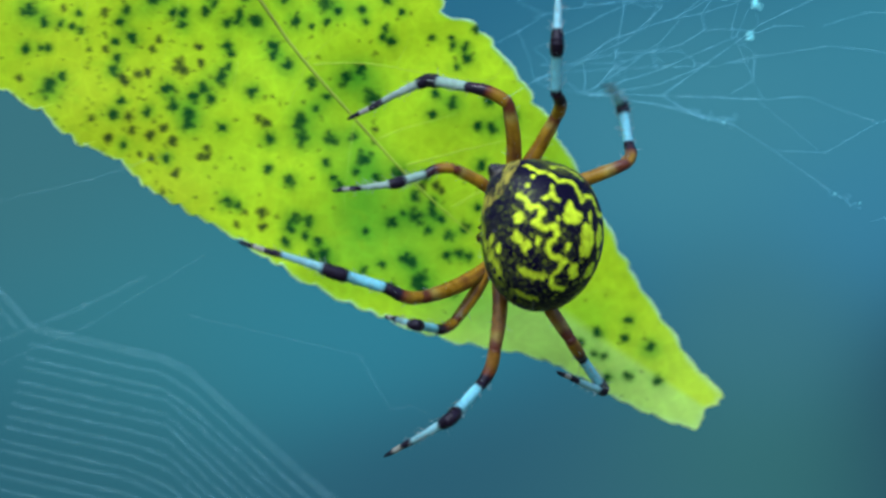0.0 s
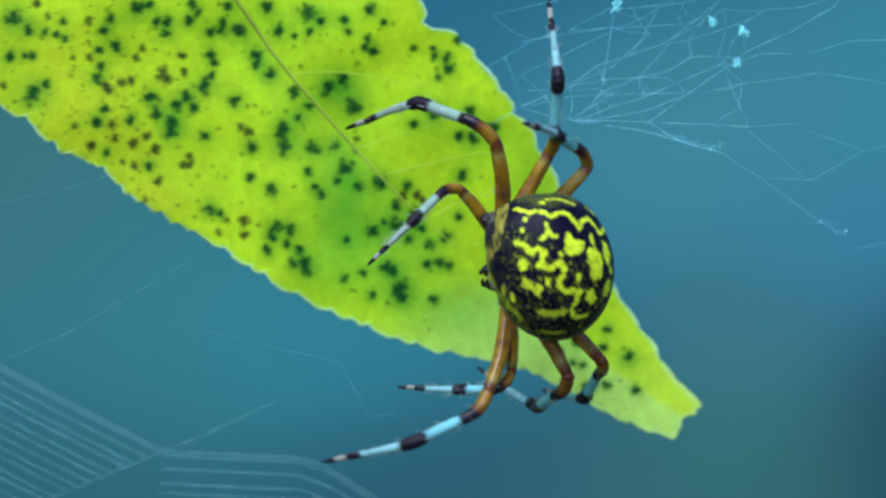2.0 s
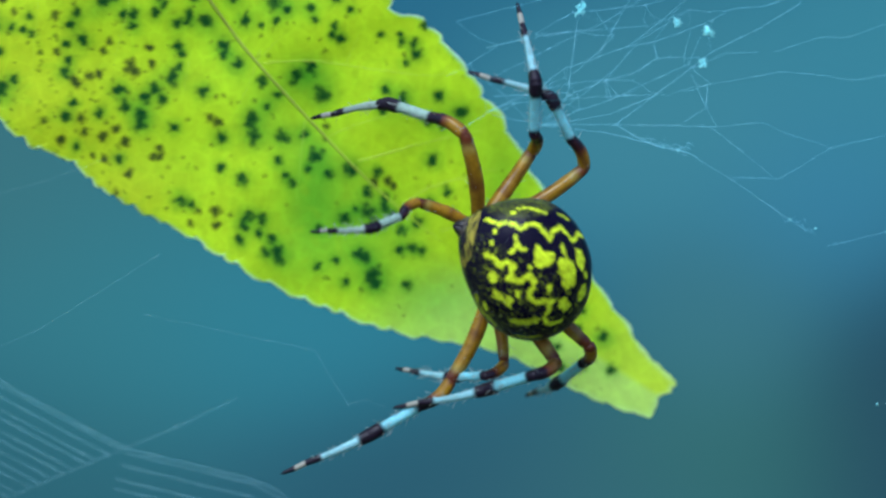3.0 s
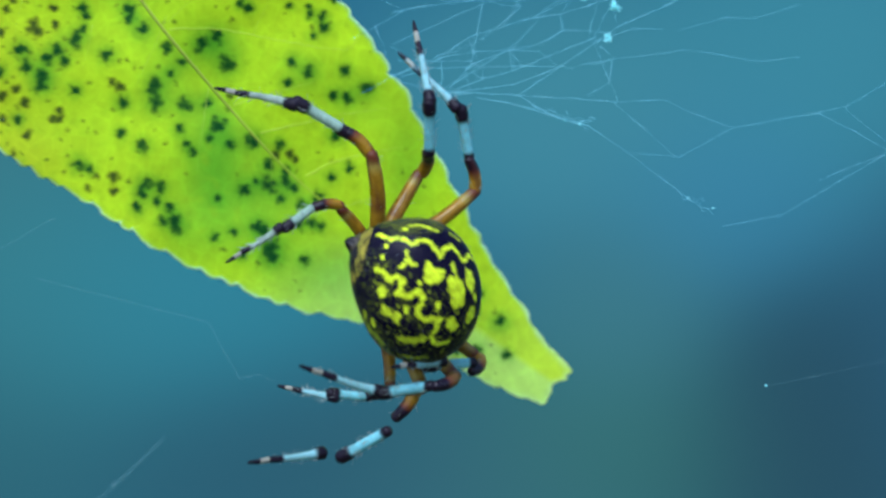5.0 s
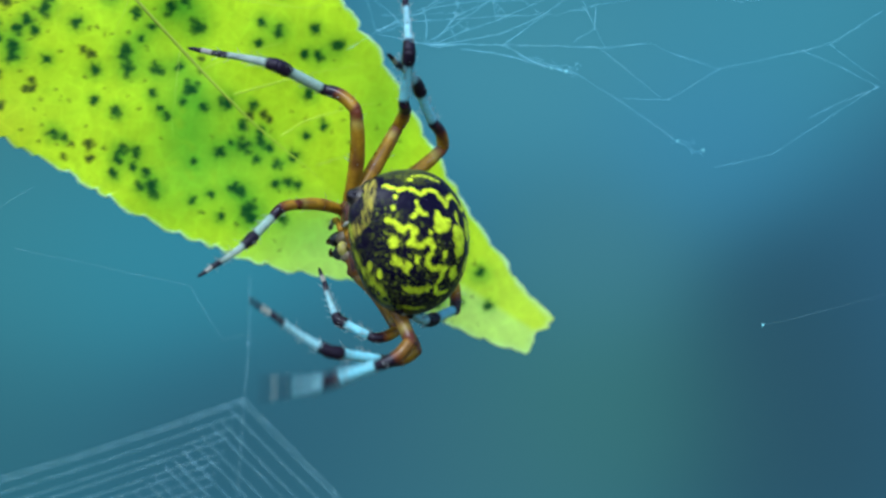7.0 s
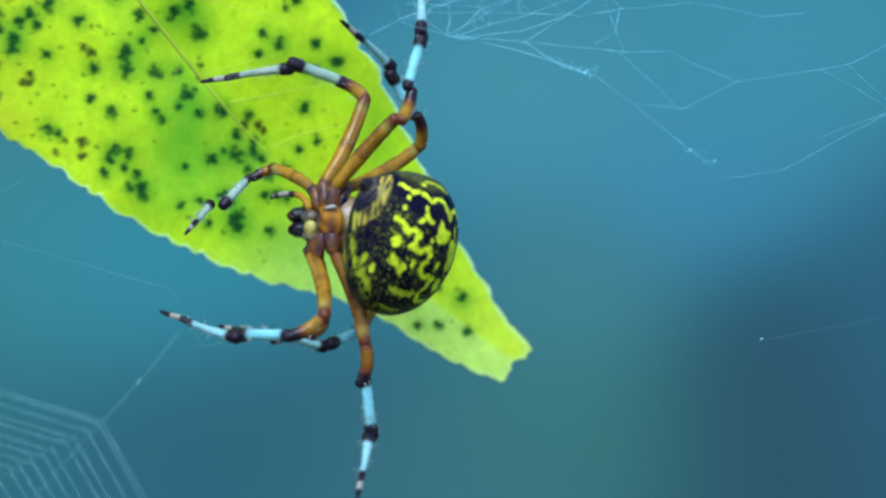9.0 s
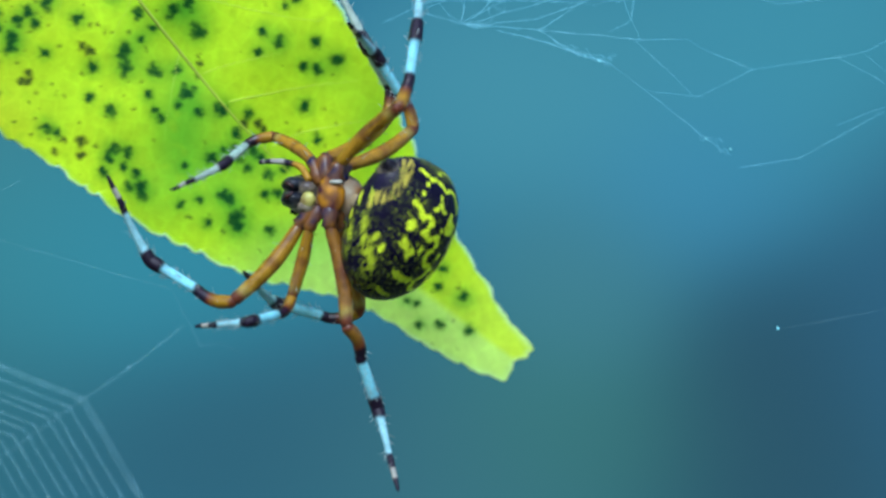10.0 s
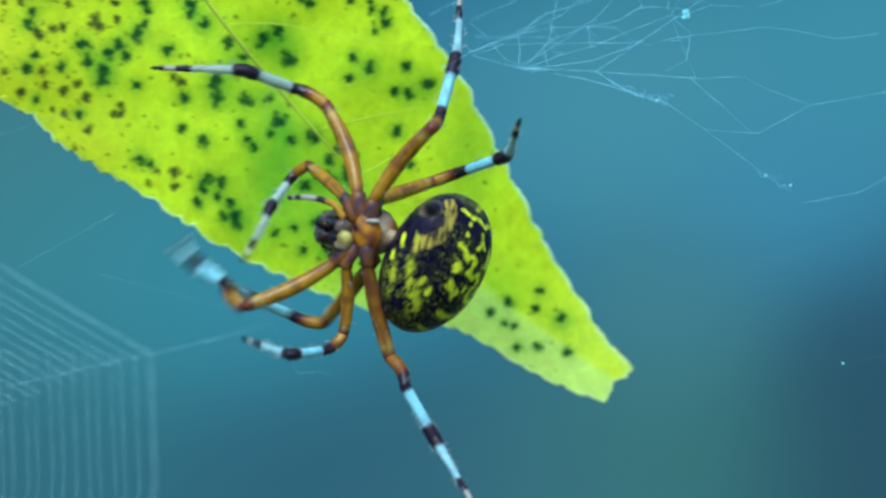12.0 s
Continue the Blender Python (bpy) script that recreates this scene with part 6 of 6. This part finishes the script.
    legs["lower_straight"].stride(0.5, (2.56, -0.53, -9.97), (1.81, -2.82, -11.69), (0.04, -5.99, -14.91), (-5.06, -6.13, -20.96))
    legs["lower_straight"].stride(1, (7.33, -1.82, -6.43), (7.25, -4.06, -8.37), (3.08, -4.12, -10.87), (-4.31, -3.34, -13.58))
    legs["lower_straight"].stride(1.5, (6.6, -1.29, -7.71), (5.21, 1.08, -8.8), (1.85, 4.15, -10.46), (-5.34, 1.58, -8.39))
    legs["lower_straight"].stride(1.733, (6.1, -4.63, -6.67), (5.65, -3.54, -9.4), (2.28, -0.24, -10.57), (-5.11, 0.75, -7.89))
    legs["lower_straight"].stride(2, (5.54, -0.71, -8.77), (4.13, 1.21, -10.52), (1.55, 5.06, -11.99), (-4.76, 8.92, -9.18))
    legs["lower_straight"].stride(2.5, (5.98, -0.68, -8.41), (5.6, 1.39, -10.48), (2.38, 5, -9.99), (-3.87, 9.75, -9.05))
    legs["lower_straight"].stride(3, (6.03, -1.57, -8.21), (4.84, -4.27, -8.55), (0.44, -3.16, -10.28), (-7.22, -4.6, -11.71))
    legs["lower_straight"].stride(3.5, (6.57, -2.71, -7.23), (6.22, -5.63, -7.57), (1.69, -5.68, -9.33), (-5.96, -7.03, -10.89))
    legs["lower_straight"].stride(5.5, (7.2, -0.92, -6.93), (6.13, -3.65, -7.44), (1.43, -2.58, -7.88), (-1.33, -8.64, -3.61))
    legs["lower_straight"].stride(6, (6.49, -3.81, -6.84), (4.51, -5.37, -8.45), (0.47, -3.09, -7.05), (-0.67, -9.2, -2.15))
    legs["lower_straight"].stride(6.5, (5.48, -2.16, -8.51), (3.33, -3.93, -9.58), (-0.94, -5.44, -7.76), (-3.48, -10.89, -2.62))
    legs["lower_straight"].stride(7, (5.16, -4.5, -7.76), (3.06, -5.67, -9.54), (-1.43, -5.07, -11.26), (-6.03, -11.51, -11.14))
    legs["lower_straight"].stride(7.5, (2.79, -3.36, -9.78), (2.4, -3.39, -12.69), (0.76, -7.23, -15.19), (-3.84, -12.3, -19.16))
    legs["lower_straight"].stride(8.5, (5.08, -3.59, -8.57), (4.66, -4.3, -11.51), (5.1, -5.85, -16.14), (2.3, -11.75, -20.6))
    legs["lower_straight"].stride(9.5, (4.27, -4.16, -8.67), (6.32, -3.76, -10.77), (9.69, -3.5, -14.24), (8.83, -9.83, -18.92))
    legs["lower_straight"].stride(10, (4.51, -4.07, -8.71), (7.09, -4.19, -10.14), (10.86, -4.91, -13.11), (11.61, -10.74, -18.4))
    legs["lower_straight"].stride(10.5, (3.61, -5.44, -8.14), (6.21, -5.65, -9.54), (9.17, -8.19, -12.42), (8.98, -14.97, -16.49))
    legs["lower_straight"].stride(11, (5.29, -3.53, -8.12), (6.49, -5.98, -9.33), (8.63, -9.88, -11.3), (8.33, -17.13, -14.47))
    legs["lower_straight"].stride(11.5, (3.4, -4.58, -8.8), (2.58, -6.99, -10.32), (5.59, -9.5, -13.19), (4.68, -16.08, -17.49))
    legs["lower_straight"].stride(12, (5.11, -3.64, -8.21), (4.81, -6.19, -9.71), (6.66, -9.71, -12.55), (5.87, -16.66, -16.24))
    legs["lower_short"].stride(0, (-0.8, -0.83, -8.64), (-1.19, -2.73, -9.6), (-1.77, -6.09, -9.71), (-5.94, -2.85, -10.15))
    legs["lower_short"].stride(0.5, (-0.18, -0.14, -8.77), (-0.7, -2.16, -9.3), (-1.55, -5.42, -8.73), (-5.19, -1.66, -7.91))
    legs["lower_short"].stride(0.733, (0.9, -0.7, -8.62), (-0.01, -2.2, -9.89), (-1.91, -4.87, -10.84), (-6.45, -2.33, -11.87))
    legs["lower_short"].stride(1, (1.99, -1.03, -8.26), (0.81, -1.79, -9.9), (-1.53, -3.13, -12), (-6.06, -2.4, -14.66))
    legs["lower_short"].stride(1.5, (-0.37, 0.58, -8.81), (-1.23, -1.06, -9.92), (-4.46, -0.55, -10.93), (-9.74, -0.4, -11.59))
    legs["lower_short"].stride(2, (0.42, 0.54, -8.83), (-0.63, -0.78, -10.16), (-3.82, 0.43, -10.38), (-9.11, -0.28, -10.29))
    legs["lower_short"].stride(2.5, (1.57, 1.59, -8.49), (0.76, -0.33, -9.05), (-2.1, 1.54, -9.12), (-6.88, 3.01, -7.31))
    legs["lower_short"].stride(3, (1.37, -0.72, -8.73), (0.26, -2.46, -9.3), (-2.96, -1.43, -9.86), (-8.19, -0.6, -9.51))
    legs["lower_short"].stride(3.5, (0.56, -1.15, -8.8), (-0.7, -2.72, -9.59), (-4.08, -2.3, -9.78), (-9.37, -1.92, -10.14))
    legs["lower_short"].stride(5.5, (2.35, 0.04, -8.49), (0.9, -1.53, -8.82), (-1.79, -3.61, -8.41), (-6.9, -3.27, -7.04))
    legs["lower_short"].stride(5.733, (3.22, -0.87, -7.7), (1.53, -2.14, -8.2), (-1.56, -3.34, -7.32), (-5.57, -1.36, -4.47))
    legs["lower_short"].stride(6, (4.06, -2.21, -6.21), (2.37, -3.32, -7), (-0.41, -1.47, -6.28), (-2.44, 1.76, -2.61))
    legs["lower_short"].stride(6.5, (3.66, -0.91, -7.35), (2.03, -2.02, -8.3), (-1.35, -1.64, -8.18), (-5.83, -0.75, -5.5))
    legs["lower_short"].stride(7, (3.62, -0.98, -7.39), (1.86, -2.14, -7.95), (-1.18, -1.15, -6.81), (-3.31, 1.66, -2.85))
    legs["lower_short"].stride(7.267, (2.41, -0.75, -8.43), (0.79, -2.2, -8.52), (-2.3, -3.22, -7.38), (-5.86, 0.03, -5.18))
    legs["lower_short"].stride(7.5, (1.47, -1.25, -8.86), (0.22, -2.99, -8.5), (-2, -5.45, -7.66), (-6.31, -2.37, -7.62))
    legs["lower_short"].stride(8.5, (2.1, -1.12, -8.5), (0.55, -2.27, -9.47), (-2.39, -3.99, -9.77), (-5.83, -0.04, -10.55))
    legs["lower_short"].stride(9.5, (2.64, 1.57, -8.05), (1.3, 1.31, -9.74), (-1.89, 0.86, -10.88), (-4.15, 5.47, -12.2))
    legs["lower_short"].stride(10, (1.83, 0.5, -8.54), (0.82, -0.44, -10.2), (-1.99, -0.84, -12.1), (-2.85, 3.91, -14.3))
    legs["lower_short"].stride(10.5, (2.78, 0.26, -8.1), (1.97, -0.28, -10.02), (-0.74, -1.19, -11.89), (-0.37, 2.78, -15.39))
    legs["lower_short"].stride(11, (2.79, 0.15, -8.08), (2.42, -0.44, -10.13), (0.08, -1.42, -12.42), (2.3, 1.69, -16.1))
    legs["lower_short"].stride(11.5, (0.56, 0.36, -8.83), (-0.87, -0.22, -10.34), (-1.21, 1.31, -13.38), (0.54, 5.13, -16.61))
    legs["lower_short"].stride(12, (2.73, -0.21, -8.08), (1.46, -0.1, -9.83), (-1.56, 0.59, -11.29), (-1.45, 5.87, -11.77))
    legs["lower_long"].stride(0, (-2.53, -4.93, -7.55), (-4.38, -7.26, -7.7), (-8.24, -10.22, -7.87), (-15.1, -14.16, -8.08))
    legs["lower_long"].stride(0.5, (-3.06, -5.25, -6.7), (-5.62, -6.77, -6.62), (-9.89, -9.12, -6.55), (-17.12, -12.35, -6.71))
    legs["lower_long"].stride(1, (-0.19, -5.88, -6.56), (-1.8, -8.39, -6.6), (-6.46, -7.25, -5.89), (-12.42, -12.09, -3.95))
    legs["lower_long"].stride(1.267, (2.48, -4.7, -7.57), (1.22, -6.81, -9.23), (-3.13, -8.6, -10.48), (-10.45, -11.37, -11.69))
    legs["lower_long"].stride(1.5, (4.34, -1.73, -8.88), (3.71, -3.98, -10.72), (1.05, -6.72, -13.73), (-5.68, -5.73, -17.77))
    legs["lower_long"].stride(2, (-0.75, -2.33, -10.22), (-2.18, -4, -12.23), (-5.85, -6.52, -14.17), (-13.53, -6.41, -16.07))
    legs["lower_long"].stride(2.5, (-2.41, -2.5, -9.8), (-4.7, -2.98, -11.62), (-8.98, -4.52, -13.31), (-15.35, -8.81, -15.21))
    legs["lower_long"].stride(3, (-2.96, -2.07, -10.05), (-5.06, -3.54, -11.7), (-8.86, -5.92, -13.71), (-15.42, -9.67, -16.15))
    legs["lower_long"].stride(3.5, (-1.84, -2.2, -10.42), (-3.41, -3.86, -12.5), (-6.69, -6.66, -14.86), (-10.3, -13.52, -16.44))
    legs["lower_long"].stride(5.5, (5.13, -2.74, -7.35), (4.1, -3.89, -9.91), (0.02, -2.44, -12.1), (-3.07, -9.33, -9.73))
    legs["lower_long"].stride(6, (5.37, 0.11, -8.79), (2.82, -1.32, -9.5), (-1.83, -2.68, -8.73), (-5.58, -6.56, -2.93))
    legs["lower_long"].stride(6.5, (3.75, 0.09, -10.03), (1.63, -1.89, -10.75), (-1.82, -5.32, -10.78), (-8.84, -8.29, -8.59))
    legs["lower_long"].stride(7, (5.18, 0.12, -9.06), (2.77, -1.48, -9.88), (-1.51, -3.68, -9.03), (-8.05, -5.17, -4.76))
    legs["lower_long"].stride(7.267, (1.07, -4.57, -8.35), (-0.59, -7.03, -8.08), (-4.48, -9.43, -6.43), (-11.66, -7.28, -3.92))
    legs["lower_long"].stride(7.5, (-2.98, -5.55, -6.15), (-3.87, -8.11, -4.93), (-5.98, -11.73, -2.48), (-11.52, -6.12, -3.04))
    legs["lower_long"].stride(7.6, (0.45, -4.43, -8.63), (-1.93, -5.88, -7.55), (-5.88, -7.99, -5.66), (-12, -3.19, -4.24))
    legs["lower_long"].stride(7.7, (0.81, -5.59, -6.97), (-1.98, -6.57, -7.39), (-6.62, -7.91, -8.1), (-14.52, -7.77, -8.28))
    legs["lower_long"].stride(8.5, (-0.02, -5.44, -7.35), (-2.53, -5.73, -8.93), (-6.74, -3.98, -10.57), (-13.26, 0.4, -11.57))
    legs["lower_long"].stride(9.3, (-1.45, -5.03, -7.8), (-3.11, -4.22, -10.12), (-5.15, -0.03, -11.47), (-8.45, 7.13, -12.17))
    legs["lower_long"].stride(9.5, (-1.72, -3.34, -9.43), (-2.93, -1.83, -11.69), (-4.95, 2.29, -13.28), (-8.58, 9.21, -14.53))
    legs["lower_long"].stride(9.7, (-0.41, -3.46, -9.5), (-0.83, -2.24, -12.18), (-1.53, 2.07, -10.05), (-1.41, 8.07, -4.9))
    legs["lower_long"].stride(9.9, (-3.76, 0.88, -10.3), (-5.43, 2.79, -11.84), (-8.72, 6.31, -11.22), (-11.39, 12.9, -7.73))
    legs["lower_long"].stride(10, (-1.51, 2.71, -11.12), (-2.8, 5.33, -11.56), (-5.79, 9.12, -11.18), (-11.89, 11.68, -6.83))
    legs["lower_long"].stride(10.2, (-3.29, -0.42, -10.31), (-4.52, 2.08, -11.35), (-6.09, 6.67, -11.52), (-7.41, 13.72, -8.17))
    legs["lower_long"].stride(10.3, (-2.34, -2.22, -9.97), (-3.05, -0.08, -11.9), (-4.25, 3.48, -14.99), (-8.26, 9.04, -18.94))
    legs["lower_long"].stride(10.4, (-2.89, -2.97, -9.32), (-3.78, -1.06, -11.41), (-4.59, 3.53, -12.79), (-4.18, 11.14, -14.9))
    legs["lower_long"].stride(10.5, (-6.77, 0.15, -7.64), (-7.51, 2.82, -8.69), (-8.85, 7.14, -10.48), (-9.41, 14.45, -13.46))
    legs["lower_long"].stride(10.6, (-5.51, 2.59, -9.03), (-6.97, 5.08, -9.75), (-9.93, 8.9, -9.26), (-11.69, 16.51, -7.97))
    legs["lower_long"].stride(10.7, (-4.27, 1.75, -10.03), (-5.76, 4.33, -10.02), (-8.64, 8.24, -10.33), (-13.39, 13.75, -7.24))
    legs["lower_long"].stride(10.8, (-3.07, 0.95, -10.59), (-4.39, 3.46, -11.49), (-7.06, 7.51, -11.72), (-10.19, 14.39, -9.37))
    legs["lower_long"].stride(10.9, (-5.19, -0.74, -9.08), (-6.32, 1.77, -10.18), (-8.43, 5.3, -12.78), (-11.61, 11.25, -16.91))
    legs["lower_long"].stride(11, (-1.94, 4.37, -10.74), (-4.62, 4.95, -11.86), (-8.48, 7.38, -13.48), (-11.33, 14.68, -12.37))
    legs["lower_long"].stride(11.5, (1.06, -0.38, -10.91), (-0.43, 1.33, -12.83), (-4.41, 3.17, -14.93), (-3.36, 10.67, -12.66))
    legs["lower_long"].stride(11.733, (-3.26, -0.14, -10.39), (-4.31, 2.02, -12.13), (-6.64, 6.19, -12.99), (-4.47, 13.55, -11.05))
    legs["lower_long"].stride(12, (-4.05, 4.98, -9.44), (-3.7, 7.66, -8.29), (-2.67, 12.37, -7.84), (1.8, 18.79, -6.7))
    legs["lower_hind"].stride(0, (8.37, 1.29, -6.77), (8.83, 3.68, -7.9), (10.49, 7.16, -10.02), (8.38, 0.77, -9.6))
    legs["lower_hind"].stride(0.5, (8.71, 0.93, -6.79), (10.18, 2.42, -8.47), (11.72, 5.94, -10.61), (7.49, 0.87, -9.24))
    legs["lower_hind"].stride(1, (8.73, 0.06, -6.27), (8.6, 2.54, -7.3), (9.48, 6.33, -9.36), (7.13, 0.25, -7.62))
    legs["lower_hind"].stride(1.5, (8.17, -0.97, -7.05), (8.03, 0.7, -9.16), (7.1, 4.63, -10.91), (5.4, -1.8, -9.8))
    legs["lower_hind"].stride(2, (7.96, 0.31, -7.47), (7.33, 2.6, -8.75), (5.43, 5.73, -11.2), (0.6, 10.44, -11.05))
    legs["lower_hind"].stride(2.5, (8.55, 0.33, -6.96), (7.7, 2.24, -8.67), (5.42, 5.45, -10.65), (0.59, 9.71, -12.65))
    legs["lower_hind"].stride(3, (8.5, -0.28, -7.12), (7.59, 1.46, -8.96), (4.55, 3.32, -11.56), (0.41, 8, -14.1))
    legs["lower_hind"].stride(3.267, (7.82, 1.92, -6.91), (7.85, 1.72, -9.62), (4.38, 0.75, -12.19), (-0.8, 4.64, -14.08))
    legs["lower_hind"].stride(3.5, (6.97, 3.01, -7.25), (7.33, 0.4, -7.66), (4.57, 3.24, -9.62), (-1.35, 6.35, -10.62))
    legs["lower_hind"].stride(5.5, (7.81, 4.17, -5.03), (8.21, 1.7, -6.01), (6.33, -2.26, -5.74), (5.6, -8.84, -4.46))
    legs["lower_hind"].stride(6, (6.51, 6.08, -3.26), (7.4, 5.6, -5.76), (6.33, 1.37, -6.38), (4.43, -4.89, -4.78))
    legs["lower_hind"].stride(6.5, (8.54, 2.16, -5.79), (7.34, 3.97, -7.39), (5.72, -0.12, -7.35), (3.75, -6.33, -5.61))
    legs["lower_hind"].stride(7, (7.25, 5.39, -3.65), (7.72, 5, -6.27), (6.08, 0.95, -6.77), (3.96, -5.27, -5.24))
    legs["lower_hind"].stride(7.5, (6.49, 5.19, -5.46), (7.42, 4.17, -7.77), (6.56, -0.09, -7.03), (4.39, -5.91, -4.41))
    legs["lower_hind"].stride(8.5, (7.36, 4, -5.88), (7.02, 3.24, -8.45), (4.22, -0.05, -9.32), (-0.84, -4.32, -8.08))
    legs["lower_hind"].stride(9.5, (7.99, 2.84, -6.08), (6.49, 2.68, -8.32), (2.64, 1.65, -10.2), (-3.97, 0.32, -10.1))
    legs["lower_hind"].stride(10, (8.45, -0.13, -6.65), (7.24, 1.63, -8.28), (3.78, 4.19, -9.27), (-2.61, 2.13, -8.63))
    legs["lower_hind"].stride(10.5, (9.49, 1.04, -4.37), (8.64, 1.21, -6.92), (4.31, 0.61, -7.46), (-2.17, -1.14, -6.78))
    legs["lower_hind"].stride(11, (9.42, -0.04, -4.95), (8.43, 1.11, -7.18), (4.18, 2.17, -7.7), (-2.36, 0.6, -7.24))
    legs["lower_hind"].stride(11.5, (9.78, 0.39, -3.73), (9.09, 0.83, -6.31), (4.69, 1, -6.54), (-1.85, -0.6, -6.13))
    legs["lower_hind"].stride(12, (5.2, 3.81, -7.92), (3.93, 6.16, -8.39), (-0.1, 7.92, -8.48), (-6.53, 5.88, -8.32))
    legs["lower_long"].flick(5.5, (0.4, 0, 0.7), (1.0, 0, 1.2))
    legs["lower_long"].flick(7.5, (0.4, 0, 1.6), (0.8, 0, 2.8), 0.3)
    legs["lower_long"].flick(9.5, (1.4, 0, 1.2), (2.2, 0, 3.6), 0.25)
    legs["lower_long"].flick(10.5, (0, 0, 2.4), (0, 0, 4.4), 0.4)
    legs["lower_long"].flick(12, (1.0, 0, 1.2), (2.0, 0, 2.2), 0.35)
    legs["lower_straight"].flick(1, (0.6, 0, 0.5), (1.4, 0, 0.9))
    legs["lower_straight"].flick(6.5, (0, 0, 2.6), (0, 0, 5.2))
    legs["lower_straight"].flick(7, (0, 0, 0.8), (0, 0, 1.8))
    legs["lower_short"].flick(1, (0.5, 0, 0.5), (1.2, 0, 0.8))
    legs["lower_short"].flick(11, (0.3, 0, 0.3), (0.8, 0, 0.5))
    legs["upper_hind"].flick(0, (0.4, 0, 0.2), (0.9, 0, 0.4))
    legs["upper_hind"].flick(1, (0.3, 0, 0.1), (1.0, 0, 0.4))
    legs["upper_hind"].flick(9.5, (1.3, 0, 0.5), (2.2, 0, 0.6), 0.35)
    legs["upper_short"].flick(9.5, (0.5, 0, 0.1), (0.8, 0, 0.2))
    legs["upper_short"].flick(10.5, (0.2, 0, 0.5), (0.4, 0, 1.2))
    legs["upper_long"].flick(9.5, (0, 0, 0.1), (0.3, 0, 0.5))
    legs["upper_short"].flick(12, (0.4, 0, 0.2), (0.9, 0, 0.4), 0.4)
    legs["upper_short"].flick(0.5, (0, 0, 0.5), (0, 0, 0.9))
    for leg in legs.values():
        leg.go()


motions()
